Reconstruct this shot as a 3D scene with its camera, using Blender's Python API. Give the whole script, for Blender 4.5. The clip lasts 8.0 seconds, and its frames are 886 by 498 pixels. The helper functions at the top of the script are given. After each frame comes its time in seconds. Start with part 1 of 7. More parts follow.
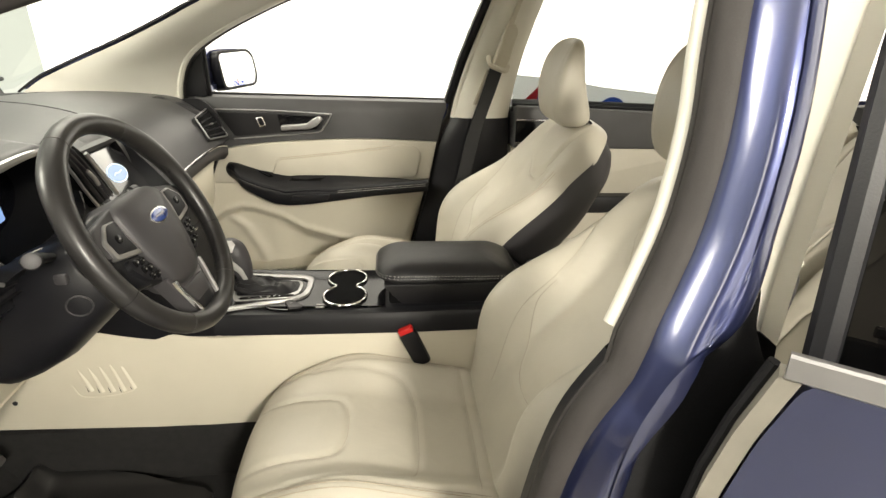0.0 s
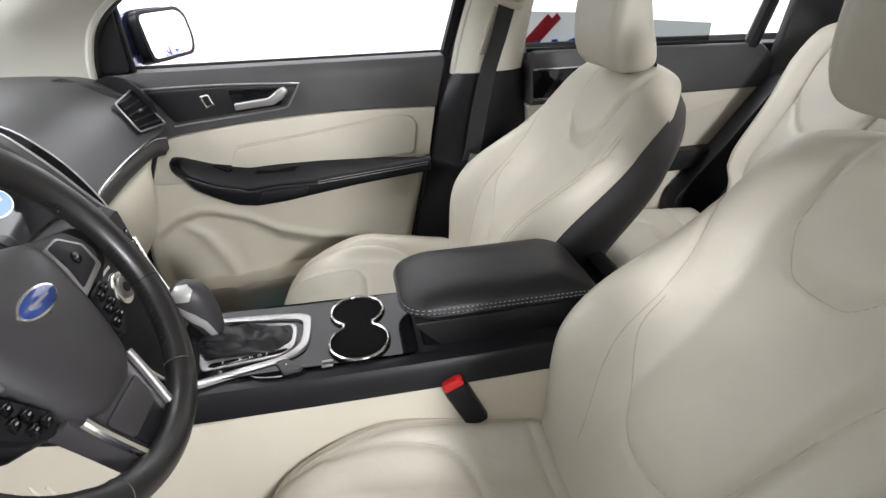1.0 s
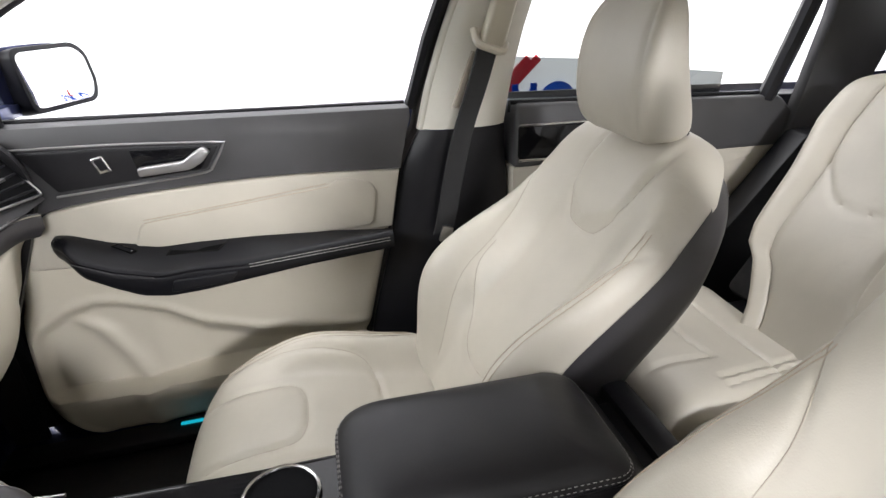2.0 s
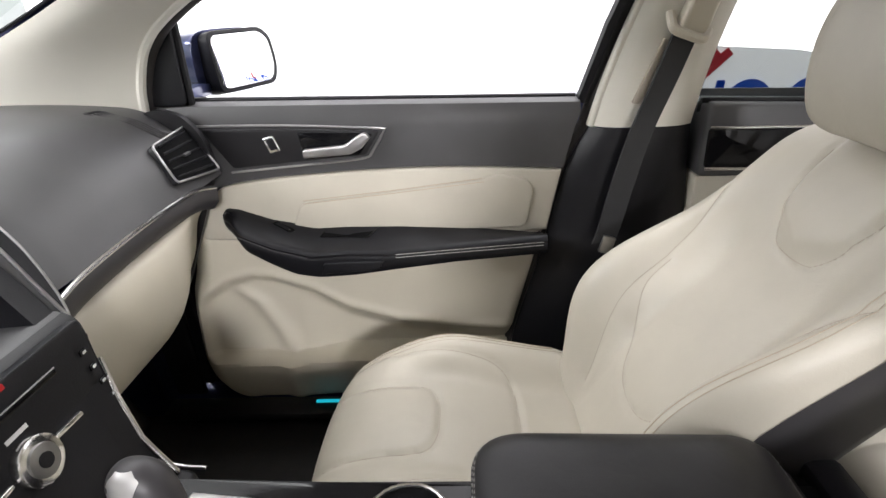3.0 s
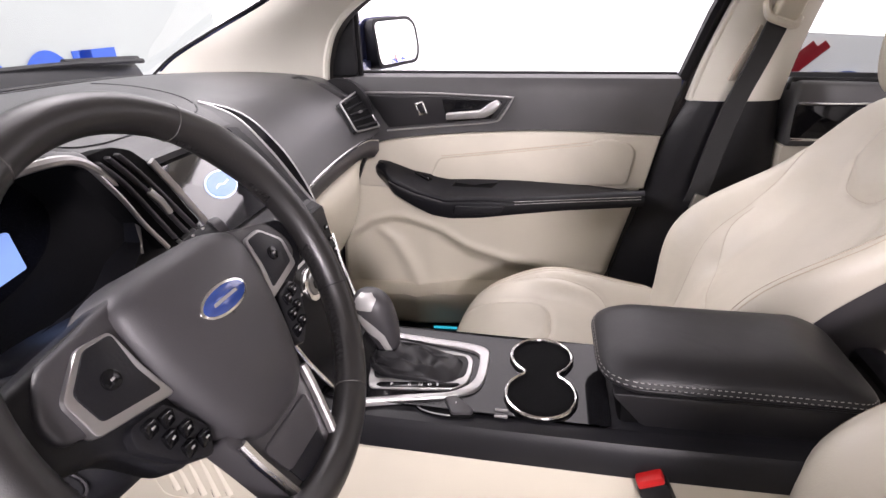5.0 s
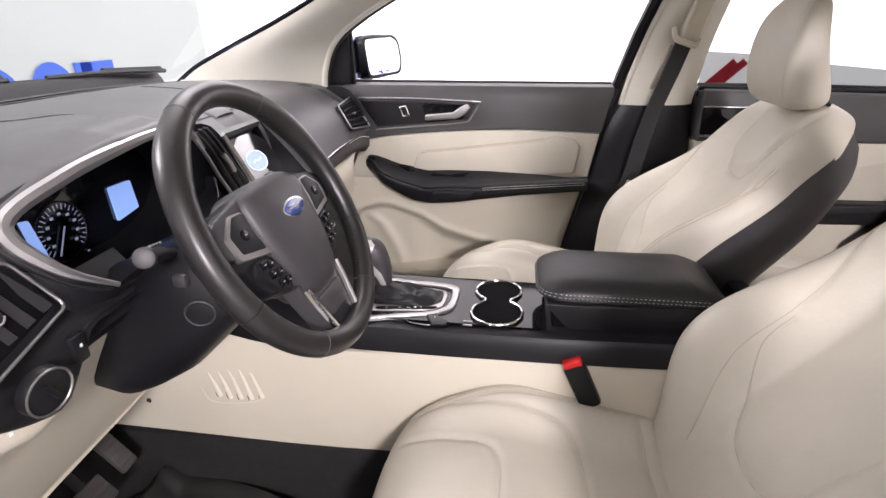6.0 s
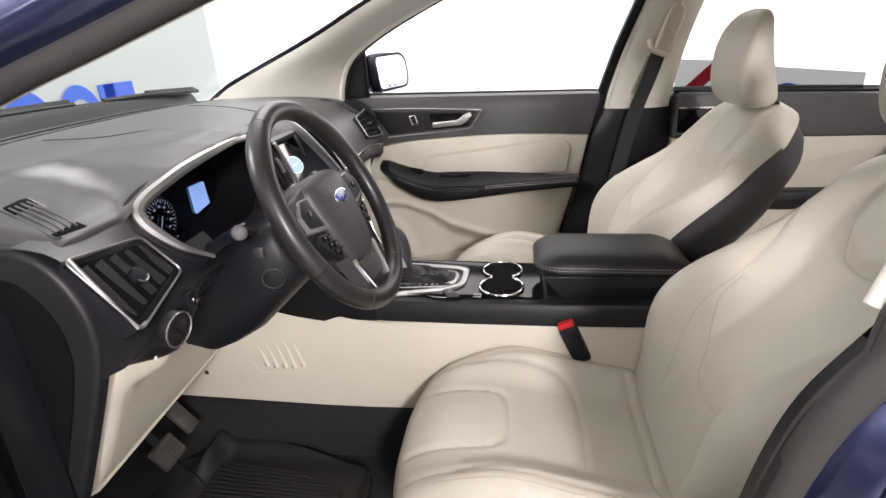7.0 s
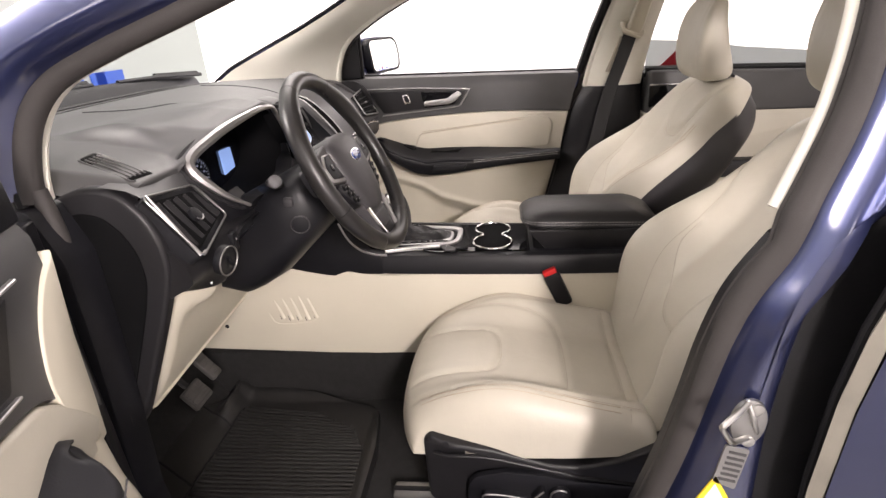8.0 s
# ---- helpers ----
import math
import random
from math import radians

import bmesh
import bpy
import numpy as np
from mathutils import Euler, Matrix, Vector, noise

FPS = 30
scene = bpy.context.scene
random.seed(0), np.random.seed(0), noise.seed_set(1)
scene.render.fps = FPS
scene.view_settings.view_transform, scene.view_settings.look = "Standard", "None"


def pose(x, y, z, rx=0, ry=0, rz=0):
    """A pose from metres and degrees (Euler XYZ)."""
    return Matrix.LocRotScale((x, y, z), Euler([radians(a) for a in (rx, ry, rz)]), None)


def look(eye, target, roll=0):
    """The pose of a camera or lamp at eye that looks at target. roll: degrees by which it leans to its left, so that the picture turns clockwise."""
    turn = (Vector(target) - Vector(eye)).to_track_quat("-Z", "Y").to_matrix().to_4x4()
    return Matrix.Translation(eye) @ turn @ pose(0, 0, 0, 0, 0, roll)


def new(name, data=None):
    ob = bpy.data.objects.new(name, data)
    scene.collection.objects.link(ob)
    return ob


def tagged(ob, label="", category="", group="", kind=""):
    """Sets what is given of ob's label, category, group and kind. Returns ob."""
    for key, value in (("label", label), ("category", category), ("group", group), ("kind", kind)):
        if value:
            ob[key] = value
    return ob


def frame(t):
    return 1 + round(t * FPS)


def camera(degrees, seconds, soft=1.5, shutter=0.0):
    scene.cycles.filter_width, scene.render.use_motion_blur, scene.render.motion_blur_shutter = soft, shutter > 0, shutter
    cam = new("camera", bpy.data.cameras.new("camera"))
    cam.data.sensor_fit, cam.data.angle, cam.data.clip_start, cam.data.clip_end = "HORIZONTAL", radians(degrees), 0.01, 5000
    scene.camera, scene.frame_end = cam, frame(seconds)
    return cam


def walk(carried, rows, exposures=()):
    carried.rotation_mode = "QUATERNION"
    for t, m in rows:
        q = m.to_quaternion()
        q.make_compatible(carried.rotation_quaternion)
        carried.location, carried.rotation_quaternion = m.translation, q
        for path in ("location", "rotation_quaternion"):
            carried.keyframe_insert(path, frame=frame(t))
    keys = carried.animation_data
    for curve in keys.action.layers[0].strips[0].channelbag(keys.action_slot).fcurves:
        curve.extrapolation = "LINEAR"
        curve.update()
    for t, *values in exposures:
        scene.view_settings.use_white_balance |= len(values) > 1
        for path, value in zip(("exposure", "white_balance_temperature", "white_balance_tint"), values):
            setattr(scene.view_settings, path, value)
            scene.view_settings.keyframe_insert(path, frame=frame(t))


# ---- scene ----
cam = camera(79.3, 8.0)
PATH = [
    (0, (0.016, -1.247, 1.433), (0.183, 0.583, 0.644), 0.4),
    (0.5, (-0.041, -1.043, 1.417), (0.074, 0.736, 0.51), -2.5),
    (1, (-0.076, -0.839, 1.376), (0.189, 0.912, 0.445), -4.0),
    (1.2, (-0.078, -0.75, 1.365), (0.288, 0.987, 0.444), -4.1),
    (2.3, (0.008, -0.438, 1.379), (0.379, 1.349, 0.561), -1.9),
    (2.5, (0.005, -0.411, 1.365), (0.265, 1.399, 0.554), -1.9),
    (3, (-0.034, -0.402, 1.354), (-0.137, 1.413, 0.519), -3.1),
    (3.5, (-0.066, -0.423, 1.341), (-0.472, 1.349, 0.507), -3.2),
    (4, (-0.09, -0.474, 1.312), (-0.617, 1.264, 0.474), -3.2),
    (4.5, (-0.111, -0.581, 1.34), (-0.596, 1.158, 0.48), -3.4),
    (4.7, (-0.128, -0.632, 1.34), (-0.55, 1.128, 0.49), -3.1),
    (5.8, (-0.088, -0.961, 1.342), (-0.395, 0.859, 0.573), -2.5),
    (6, (-0.075, -1.023, 1.352), (-0.358, 0.798, 0.577), -2.2),
    (6.5, (-0.053, -1.128, 1.378), (-0.344, 0.701, 0.623), -2.4),
    (7, (-0.067, -1.233, 1.381), (-0.361, 0.599, 0.635), -4.0),
    (7.5, (-0.082, -1.337, 1.376), (-0.319, 0.497, 0.612), -4.8),
    (8, (-0.079, -1.414, 1.365), (-0.317, 0.412, 0.584), -4.4),
]
walk(cam, [(t, look(eye, target, roll)) for t, eye, target, roll in PATH],
     exposures=[(0.0, 0.05, 7450, 6), (0.5, 0.0, 7050, 9), (1.0, -0.05, 6250, 11), (2.5, 0.05, 6300, 13), (3.5, 0.0, 6450, 13), (4.5, 0.2, 6500, 24), (6.5, 0.05, 6500, 19), (7.5, -0.05, 6600, 15), (8.0, 0.0, 7000, 20)])


# ---- world and light: a white photo booth and added lamps ----
world = bpy.data.worlds.new("booth_air")
scene.world = world
world.use_nodes = True
world.node_tree.nodes["Background"].inputs[0].default_value = (1.0, 0.99, 0.975, 1)
world.node_tree.nodes["Background"].inputs[1].default_value = 0.08


def lamp(name, at, target, size, watts, colour=(1.0, 0.985, 0.97)):
    data = bpy.data.lights.new(name, "AREA")
    data.shape, data.size, data.size_y = "RECTANGLE", size[0], size[1]
    data.energy, data.color = watts, colour
    ob = new(name, data)
    ob.matrix_world = look(at, target)
    return ob


# Added lamps, none in view: weak fill, then a key set from cast shadows.
lamp("softbox_light", (-1.6, -3.0, 2.0), (-0.3, -0.2, 0.8), (0.7, 0.7), 10)
lamp("softbox_light", (1.0, -3.6, 2.4), (-0.1, -0.3, 0.8), (0.40, 0.40), 150)
# Added high lamps out of view, brightening the cabin and the dash.
lamp("ceiling_panel_light", (-0.2, 1.15, 2.95), (-0.1, 0.2, 0.9), (3.0, 0.6), 50)
lamp("ceiling_panel_light", (-2.75, -0.9, 2.75), (-0.6, 0.1, 1.0), (0.8, 2.2), 165)

# ---- materials ----
def material(name, colour, rough=0.5, metal=0.0, var=0.12, scale=6.0, fine=180.0, bump=0.15, coat=0.0, sheen=0.0, glow=None, spec=0.5, soft=0.0):
    """A node material with variation at two scales and a fine relief."""
    m = bpy.data.materials.new(name)
    m.use_nodes = True
    nt, p = m.node_tree, m.node_tree.nodes["Principled BSDF"]
    tex = nt.nodes.new("ShaderNodeTexCoord")
    big, small = nt.nodes.new("ShaderNodeTexNoise"), nt.nodes.new("ShaderNodeTexNoise")
    big.inputs["Scale"].default_value, small.inputs["Scale"].default_value = scale, fine
    big.inputs["Detail"].default_value, small.inputs["Detail"].default_value = 4, 3
    for n in (big, small):
        nt.links.new(tex.outputs["Object"], n.inputs["Vector"])
    ramp = nt.nodes.new("ShaderNodeValToRGB")
    ramp.color_ramp.elements[0].position, ramp.color_ramp.elements[1].position = 0.3, 0.7
    ramp.color_ramp.elements[0].color = (*[c * (1 - var) for c in colour], 1)
    ramp.color_ramp.elements[1].color = (*[min(1, c * (1 + var)) for c in colour], 1)
    nt.links.new(big.outputs["Fac"], ramp.inputs["Fac"])
    nt.links.new(ramp.outputs["Color"], p.inputs["Base Color"])
    span = nt.nodes.new("ShaderNodeMapRange")
    span.inputs["To Min"].default_value, span.inputs["To Max"].default_value = max(0.02, rough * 0.85), min(1, rough * 1.15)
    nt.links.new(small.outputs["Fac"], span.inputs["Value"])
    nt.links.new(span.outputs["Result"], p.inputs["Roughness"])
    if bump:
        b = nt.nodes.new("ShaderNodeBump")
        b.inputs["Strength"].default_value, b.inputs["Distance"].default_value = bump, 0.001
        if soft:
            fold = nt.nodes.new("ShaderNodeTexNoise")
            fold.inputs["Scale"].default_value, fold.inputs["Detail"].default_value = 26, 2
            fold.inputs["Distortion"].default_value = 0.6
            nt.links.new(tex.outputs["Object"], fold.inputs["Vector"])
            add = nt.nodes.new("ShaderNodeMath")
            add.operation = "MULTIPLY_ADD"
            add.inputs[1].default_value = soft
            nt.links.new(fold.outputs["Fac"], add.inputs[0])
            nt.links.new(small.outputs["Fac"], add.inputs[2])
            nt.links.new(add.outputs["Value"], b.inputs["Height"])
        else:
            nt.links.new(small.outputs["Fac"], b.inputs["Height"])
        nt.links.new(b.outputs["Normal"], p.inputs["Normal"])
    p.inputs["Metallic"].default_value, p.inputs["Coat Weight"].default_value = metal, coat
    p.inputs["Coat Roughness"].default_value = 0.06
    p.inputs["Sheen Weight"].default_value = sheen
    p.inputs["Specular IOR Level"].default_value = spec
    if glow:
        p.inputs["Emission Color"].default_value = (*glow[0], 1)
        p.inputs["Emission Strength"].default_value = glow[1]
    return m


def glass_material(name, tint, gloss=1.0):
    m = bpy.data.materials.new(name)
    m.use_nodes = True
    nt = m.node_tree
    nt.nodes.clear()
    out, mix = nt.nodes.new("ShaderNodeOutputMaterial"), nt.nodes.new("ShaderNodeMixShader")
    clear, shine = nt.nodes.new("ShaderNodeBsdfTransparent"), nt.nodes.new("ShaderNodeBsdfGlossy")
    fres = nt.nodes.new("ShaderNodeFresnel")
    fres.inputs["IOR"].default_value = 1.45
    clear.inputs["Color"].default_value = (*tint, 1)
    shine.inputs["Roughness"].default_value = 0.01
    less = nt.nodes.new("ShaderNodeMath")
    less.operation = "MULTIPLY"
    less.inputs[1].default_value = gloss
    nt.links.new(fres.outputs["Fac"], less.inputs[0])
    nt.links.new(less.outputs["Value"], mix.inputs["Fac"])
    nt.links.new(clear.outputs["BSDF"], mix.inputs[1])
    nt.links.new(shine.outputs["BSDF"], mix.inputs[2])
    nt.links.new(mix.outputs["Shader"], out.inputs["Surface"])
    return m


LEATHER = material("cream_leather", (0.478, 0.446, 0.376), 0.42, var=0.05, scale=9, fine=420, bump=0.25, soft=4.0)
# Brown that paints the shade lying in seam grooves.
SEAM = material("groove_shade_tint", (0.41, 0.365, 0.30), 0.8, var=0.1, fine=900, bump=0.2)
CREAM = material("cream_moulded_plastic", (0.545, 0.505, 0.415), 0.5, var=0.03, scale=7, fine=600, bump=0.18)
# Paler than CREAM, partly to paint in window light on the pillars.
PILLAR = material("pillar_plastic_lightened", (0.70, 0.675, 0.60), 0.5, var=0.03, scale=7, fine=600, bump=0.15)
FABRIC = material("cream_headliner_cloth", (0.66, 0.62, 0.53), 0.85, var=0.03, scale=8, fine=900, bump=0.2)
SOFT = material("charcoal_soft_plastic", (0.058, 0.057, 0.059), 0.41, var=0.12, scale=8, fine=620, bump=0.2, spec=0.45)
BLACK = material("black_plastic", (0.008, 0.008, 0.010), 0.42, var=0.15, scale=10, fine=420, bump=0.2, spec=0.28)
PIANO = material("gloss_black_plastic", (0.006, 0.006, 0.007), 0.07, var=0.1, scale=12, fine=60, bump=0.0, spec=0.26)
WHEEL_HIDE = material("black_grained_leather", (0.015, 0.014, 0.014), 0.34, var=0.08, scale=14, fine=900, bump=0.10)
ARM_HIDE = material("charcoal_leather", (0.013, 0.0125, 0.014), 0.43, var=0.12, scale=12, fine=620, bump=0.2, spec=0.34, soft=3.0)
SHELL = material("charcoal_seat_shell", (0.036, 0.034, 0.037), 0.46, var=0.08, scale=10, fine=700, bump=0.13)
CHROME = material("satin_chrome", (0.78, 0.77, 0.76), 0.16, metal=1.0, var=0.04, scale=20, fine=200, bump=0.02)
SILVER = material("silver_paint", (0.29, 0.285, 0.28), 0.34, metal=0.85, var=0.05, scale=20, fine=300, bump=0.02)
STEEL = material("zinc_steel", (0.55, 0.54, 0.52), 0.3, metal=1.0, var=0.12, scale=30, fine=200, bump=0.1)
SATIN = material("satin_aluminium", (0.43, 0.42, 0.42), 0.34, metal=0.9, var=0.04, scale=20, fine=260, bump=0.02)
# Near-black with hardly any gloss: paints the deep shade of wells and vents.
RECESS_BLACK = material("near_black_recess", (0.004, 0.004, 0.0045), 0.85, var=0.2, scale=14, fine=300, bump=0.2, spec=0.08)
EDGE_TRIM = material("pale_grey_edge_rubber", (0.20, 0.185, 0.155), 0.65, var=0.1, scale=18, fine=500, bump=0.15)
ALLOY = material("silver_lacquer", (0.50, 0.49, 0.48), 0.30, metal=0.4, var=0.03, scale=20, fine=260, bump=0.02)
RUBBER = material("black_rubber", (0.008, 0.008, 0.009), 0.6, var=0.2, scale=14, fine=300, bump=0.2, spec=0.25)
SEAL = material("grey_flocked_seal", (0.032, 0.028, 0.027), 0.7, var=0.12, scale=18, fine=700, bump=0.25)
CARPET = material("black_carpet", (0.008, 0.0076, 0.0076), 0.95, var=0.35, scale=60, fine=900, bump=0.8)
PEDAL = material("grey_rubber", (0.055, 0.052, 0.05), 0.55, var=0.2, scale=20, fine=400, bump=0.2)
MAT = material("black_ribbed_rubber", (0.014, 0.0135, 0.0135), 0.46, var=0.2, scale=12, fine=260, bump=0.25)
WEB = material("black_belt_webbing", (0.010, 0.010, 0.011), 0.65, var=0.15, scale=30, fine=800, bump=0.4)
PAINT = material("dark_blue_metallic_paint", (0.034, 0.043, 0.118), 0.36, metal=0.80, var=0.06, scale=5, fine=900, bump=0.0, coat=1.0)
PAINT.node_tree.nodes["Principled BSDF"].inputs["Coat IOR"].default_value = 1.75
PAINT.node_tree.nodes["Principled BSDF"].inputs["Coat Roughness"].default_value = 0.13
RED = material("red_plastic", (0.55, 0.012, 0.012), 0.4, var=0.06, bump=0.05)
THREAD = material("taupe_thread", (0.42, 0.36, 0.28), 0.8, var=0.1, fine=900, bump=0.2)
GREY_THREAD = material("light_grey_thread", (0.32, 0.31, 0.30), 0.8, var=0.1, fine=900, bump=0.2)
WHITE_MARK = material("white_print", (0.75, 0.75, 0.75), 0.5, var=0.03, bump=0.0)
BADGE_BLUE = material("blue_enamel", (0.02, 0.05, 0.22), 0.15, var=0.05, bump=0.0, coat=0.8)
MIRROR = material("mirror_silver", (0.92, 0.92, 0.92), 0.015, metal=1.0, var=0.0, bump=0.0)
PANE = glass_material("clear_glass", (0.94, 0.97, 0.95), 0.12)
DARK_PANE = glass_material("privacy_glass", (0.07, 0.07, 0.075))
PALE_PANE = glass_material("pale_tinted_glass", (0.21, 0.225, 0.22), 0.4)
LENS = material("dark_display_glass", (0.006, 0.007, 0.012), 0.06, var=0.1, bump=0.0, coat=0.5)
BLUE_LIGHT = material("lit_sill_blue", (0.0, 0.3, 0.4), 0.4, bump=0, glow=((0.02, 0.75, 0.95), 0.5))
ICON_BLUE = material("lit_icon_blue", (0.02, 0.04, 0.5), 0.4, bump=0, glow=((0.04, 0.08, 1.0), 1.2))
ICON_RED = material("lit_icon_red", (0.5, 0.02, 0.02), 0.4, bump=0, glow=((1.0, 0.04, 0.03), 0.8))
ICON_WHITE = material("lit_icon_white", (0.2, 0.2, 0.22), 0.4, bump=0, glow=((0.60, 0.70, 1.0), 0.24))
SCREEN_GLASS = material("reflecting_screen_glass", (0.006, 0.006, 0.008), 0.1, var=0.1, bump=0.0, coat=1.0)
SCREEN_BLUE = material("lit_blue_display", (0.1, 0.2, 0.4), 0.3, bump=0, glow=((0.30, 0.48, 0.95), 0.75))
SCREEN_LOGO = material("lit_logo_blue", (0.02, 0.1, 0.4), 0.3, bump=0, glow=((0.03, 0.22, 0.80), 0.6))
SCREEN_RIM = material("lit_logo_rim", (0.3, 0.4, 0.6), 0.3, bump=0, glow=((0.50, 0.70, 1.0), 0.7))


for m in (SCREEN_GLASS, SCREEN_LOGO, SCREEN_RIM):
    gloss = m.node_tree.nodes["Principled BSDF"].inputs
    gloss["Coat Weight"].default_value, gloss["Coat IOR"].default_value, gloss["Coat Roughness"].default_value = 1.0, 1.9, 0.08

# ---- mesh tools ----
def part(name, bm, mat, parent, label="", smooth=True, category=""):
    """Links a bmesh as one mesh object under a thing or a part; its coordinates are those of the top-level thing."""
    bmesh.ops.recalc_face_normals(bm, faces=bm.faces)
    me = bpy.data.meshes.new(name)
    bm.to_mesh(me)
    bm.free()
    for poly in me.polygons:
        poly.use_smooth = smooth
    if smooth:
        me.set_sharp_from_angle(angle=radians(38))
    me.materials.append(mat)
    ob = new(name, me)
    if parent:
        ob.parent = parent
    return tagged(ob, label, category)


def thing(name, label, category, group="", kind="", at=(0, 0, 0)):
    """An Empty at the base of a thing; parts are given in world coordinates less this place."""
    ob = new(name)
    ob.empty_display_size = 0.05
    ob.location = at
    return tagged(ob, label, category, group, kind)


def join(bm, other):
    me = bpy.data.meshes.new("tmp")
    other.to_mesh(me)
    other.free()
    bm.from_mesh(me)
    bpy.data.meshes.remove(me)
    return bm


def surface(points, close_u=False, close_v=False, cap=False):
    """A quad sheet over an array of points [nu][nv][3]."""
    pts = np.asarray(points, float)
    nu, nv = pts.shape[:2]
    bm = bmesh.new()
    vs = [[bm.verts.new(p) for p in row] for row in pts]
    for i in range(nu if close_u else nu - 1):
        for j in range(nv if close_v else nv - 1):
            a, b = (i + 1) % nu, (j + 1) % nv
            bm.faces.new((vs[i][j], vs[a][j], vs[a][b], vs[i][b]))
    if cap:
        for row in (vs[0], vs[-1]):
            bm.faces.new(row)
    return bm


def rounded(outline, r, n=5):
    """A 2D outline with its corners rounded; r: one radius, or one for each corner."""
    out, k = [], len(outline)
    for i in range(k):
        p, a, b = (np.array(outline[j % k], float) for j in (i, i - 1, i + 1))
        rad = r[i] if isinstance(r, (list, tuple)) else r
        ua, ub = (a - p) / max(1e-9, np.linalg.norm(a - p)), (b - p) / max(1e-9, np.linalg.norm(b - p))
        cut = min(rad, 0.45 * np.linalg.norm(a - p), 0.45 * np.linalg.norm(b - p))
        p0, p1 = p + ua * cut, p + ub * cut
        for s in np.linspace(0, 1, n):
            out.append(tuple((1 - s) ** 2 * p0 + 2 * s * (1 - s) * p + s * s * p1))
    return out


def spline(points, n=8, closed=False):
    """A smooth line through the points (any dimension)."""
    p = [np.array(q, float) for q in points]
    k, out = len(p), []
    for i in range(k if closed else k - 1):
        if closed:
            a, b, c, d = p[(i - 1) % k], p[i], p[(i + 1) % k], p[(i + 2) % k]
        else:
            a, b, c, d = p[max(i - 1, 0)], p[i], p[i + 1], p[min(i + 2, k - 1)]
        for s in np.linspace(0, 1, n, endpoint=False):
            out.append(0.5 * ((2 * b) + (c - a) * s + (2 * a - 5 * b + 4 * c - d) * s * s + (3 * b - a - 3 * c + d) * s ** 3))
    if not closed:
        out.append(p[-1])
    return [tuple(q) for q in out]


def prism(outline, put, low, high, bevel=0.0, seg=2, both=False):
    """A plate over a 2D outline from depth low to depth high, its high edge bevelled. put(u, v, d) gives the place."""
    bm = bmesh.new()
    top = [bm.verts.new(put(u, v, high)) for u, v in outline]
    bot = [bm.verts.new(put(u, v, low)) for u, v in outline]
    n = len(outline)
    f_top, f_bot = bm.faces.new(top), bm.faces.new(bot[::-1])
    for i in range(n):
        bm.faces.new((top[i], bot[i], bot[(i + 1) % n], top[(i + 1) % n]))
    bmesh.ops.recalc_face_normals(bm, faces=bm.faces)
    if bevel:
        edges = list(f_top.edges) + (list(f_bot.edges) if both else [])
        bmesh.ops.bevel(bm, geom=edges, offset=bevel, segments=seg, profile=0.5, affect="EDGES", clamp_overlap=True)
    return bm


def box(centre, size, bevel=0.0, turn=None, seg=2):
    """A bevelled block; turn: a rotation matrix about its centre."""
    bm = bmesh.new()
    bmesh.ops.create_cube(bm, size=1.0)
    bmesh.ops.scale(bm, vec=size, verts=bm.verts)
    if bevel:
        bmesh.ops.bevel(bm, geom=list(bm.edges), offset=bevel, segments=seg, profile=0.5, affect="EDGES", clamp_overlap=True)
    m = Matrix.Translation(centre) @ (turn.to_4x4() if turn else Matrix.Identity(4))
    bmesh.ops.transform(bm, matrix=m, verts=bm.verts)
    return bm


def tube(path, r, n=8, closed=False, flat=1.0):
    """A round bar along a line; flat: its second radius over its first; r may be a list."""
    p = [Vector(q) for q in path]
    k = len(p)
    rows, side = [], None
    for i in range(k):
        a, b = p[(i - 1) % k] if closed or i else p[i], p[(i + 1) % k] if closed or i < k - 1 else p[i]
        along = (b - a).normalized()
        if side is None:
            side = along.orthogonal().normalized()
            if abs(along.z) < 0.9:
                side = along.cross(Vector((0, 0, 1))).normalized()
        side = (side - along * side.dot(along)).normalized()
        up = along.cross(side)
        rad = r[i] if isinstance(r, (list, tuple, np.ndarray)) else r
        rows.append([p[i] + side * rad * math.cos(t) + up * rad * flat * math.sin(t) for t in np.linspace(0, 2 * math.pi, n, endpoint=False)])
    return surface(rows, close_u=closed, close_v=True, cap=not closed)


def rail(path, width, height, normal, r=0.3):
    """A strip of rectangular section along a line, lying with its top along normal."""
    p, nrm = [Vector(q) for q in path], Vector(normal).normalized()
    rows = []
    for i in range(len(p)):
        along = (p[min(i + 1, len(p) - 1)] - p[max(i - 1, 0)]).normalized()
        side = along.cross(nrm).normalized()
        up = side.cross(along)
        w, h, c = width / 2, height, min(width, height) * r
        sec = [(-w, 0), (-w, h - c), (-w + c, h), (w - c, h), (w, h - c), (w, 0)]
        rows.append([p[i] + side * a + up * b for a, b in sec])
    return surface(rows, close_v=True, cap=True)


def disc(centre, axis, r, depth, n=28, bevel=0.0, up=(0, 0, 1), squash=1.0):
    """A round plate that stands out by depth along axis."""
    ax = Vector(axis).normalized()
    u = Vector(up).cross(ax).normalized()
    v = ax.cross(u)
    c = Vector(centre)
    ring = [(r * math.cos(t), r * squash * math.sin(t)) for t in np.linspace(0, 2 * math.pi, n, endpoint=False)]
    return prism(ring, lambda a, b, d: c + u * a + v * b + ax * d, 0, depth, bevel)


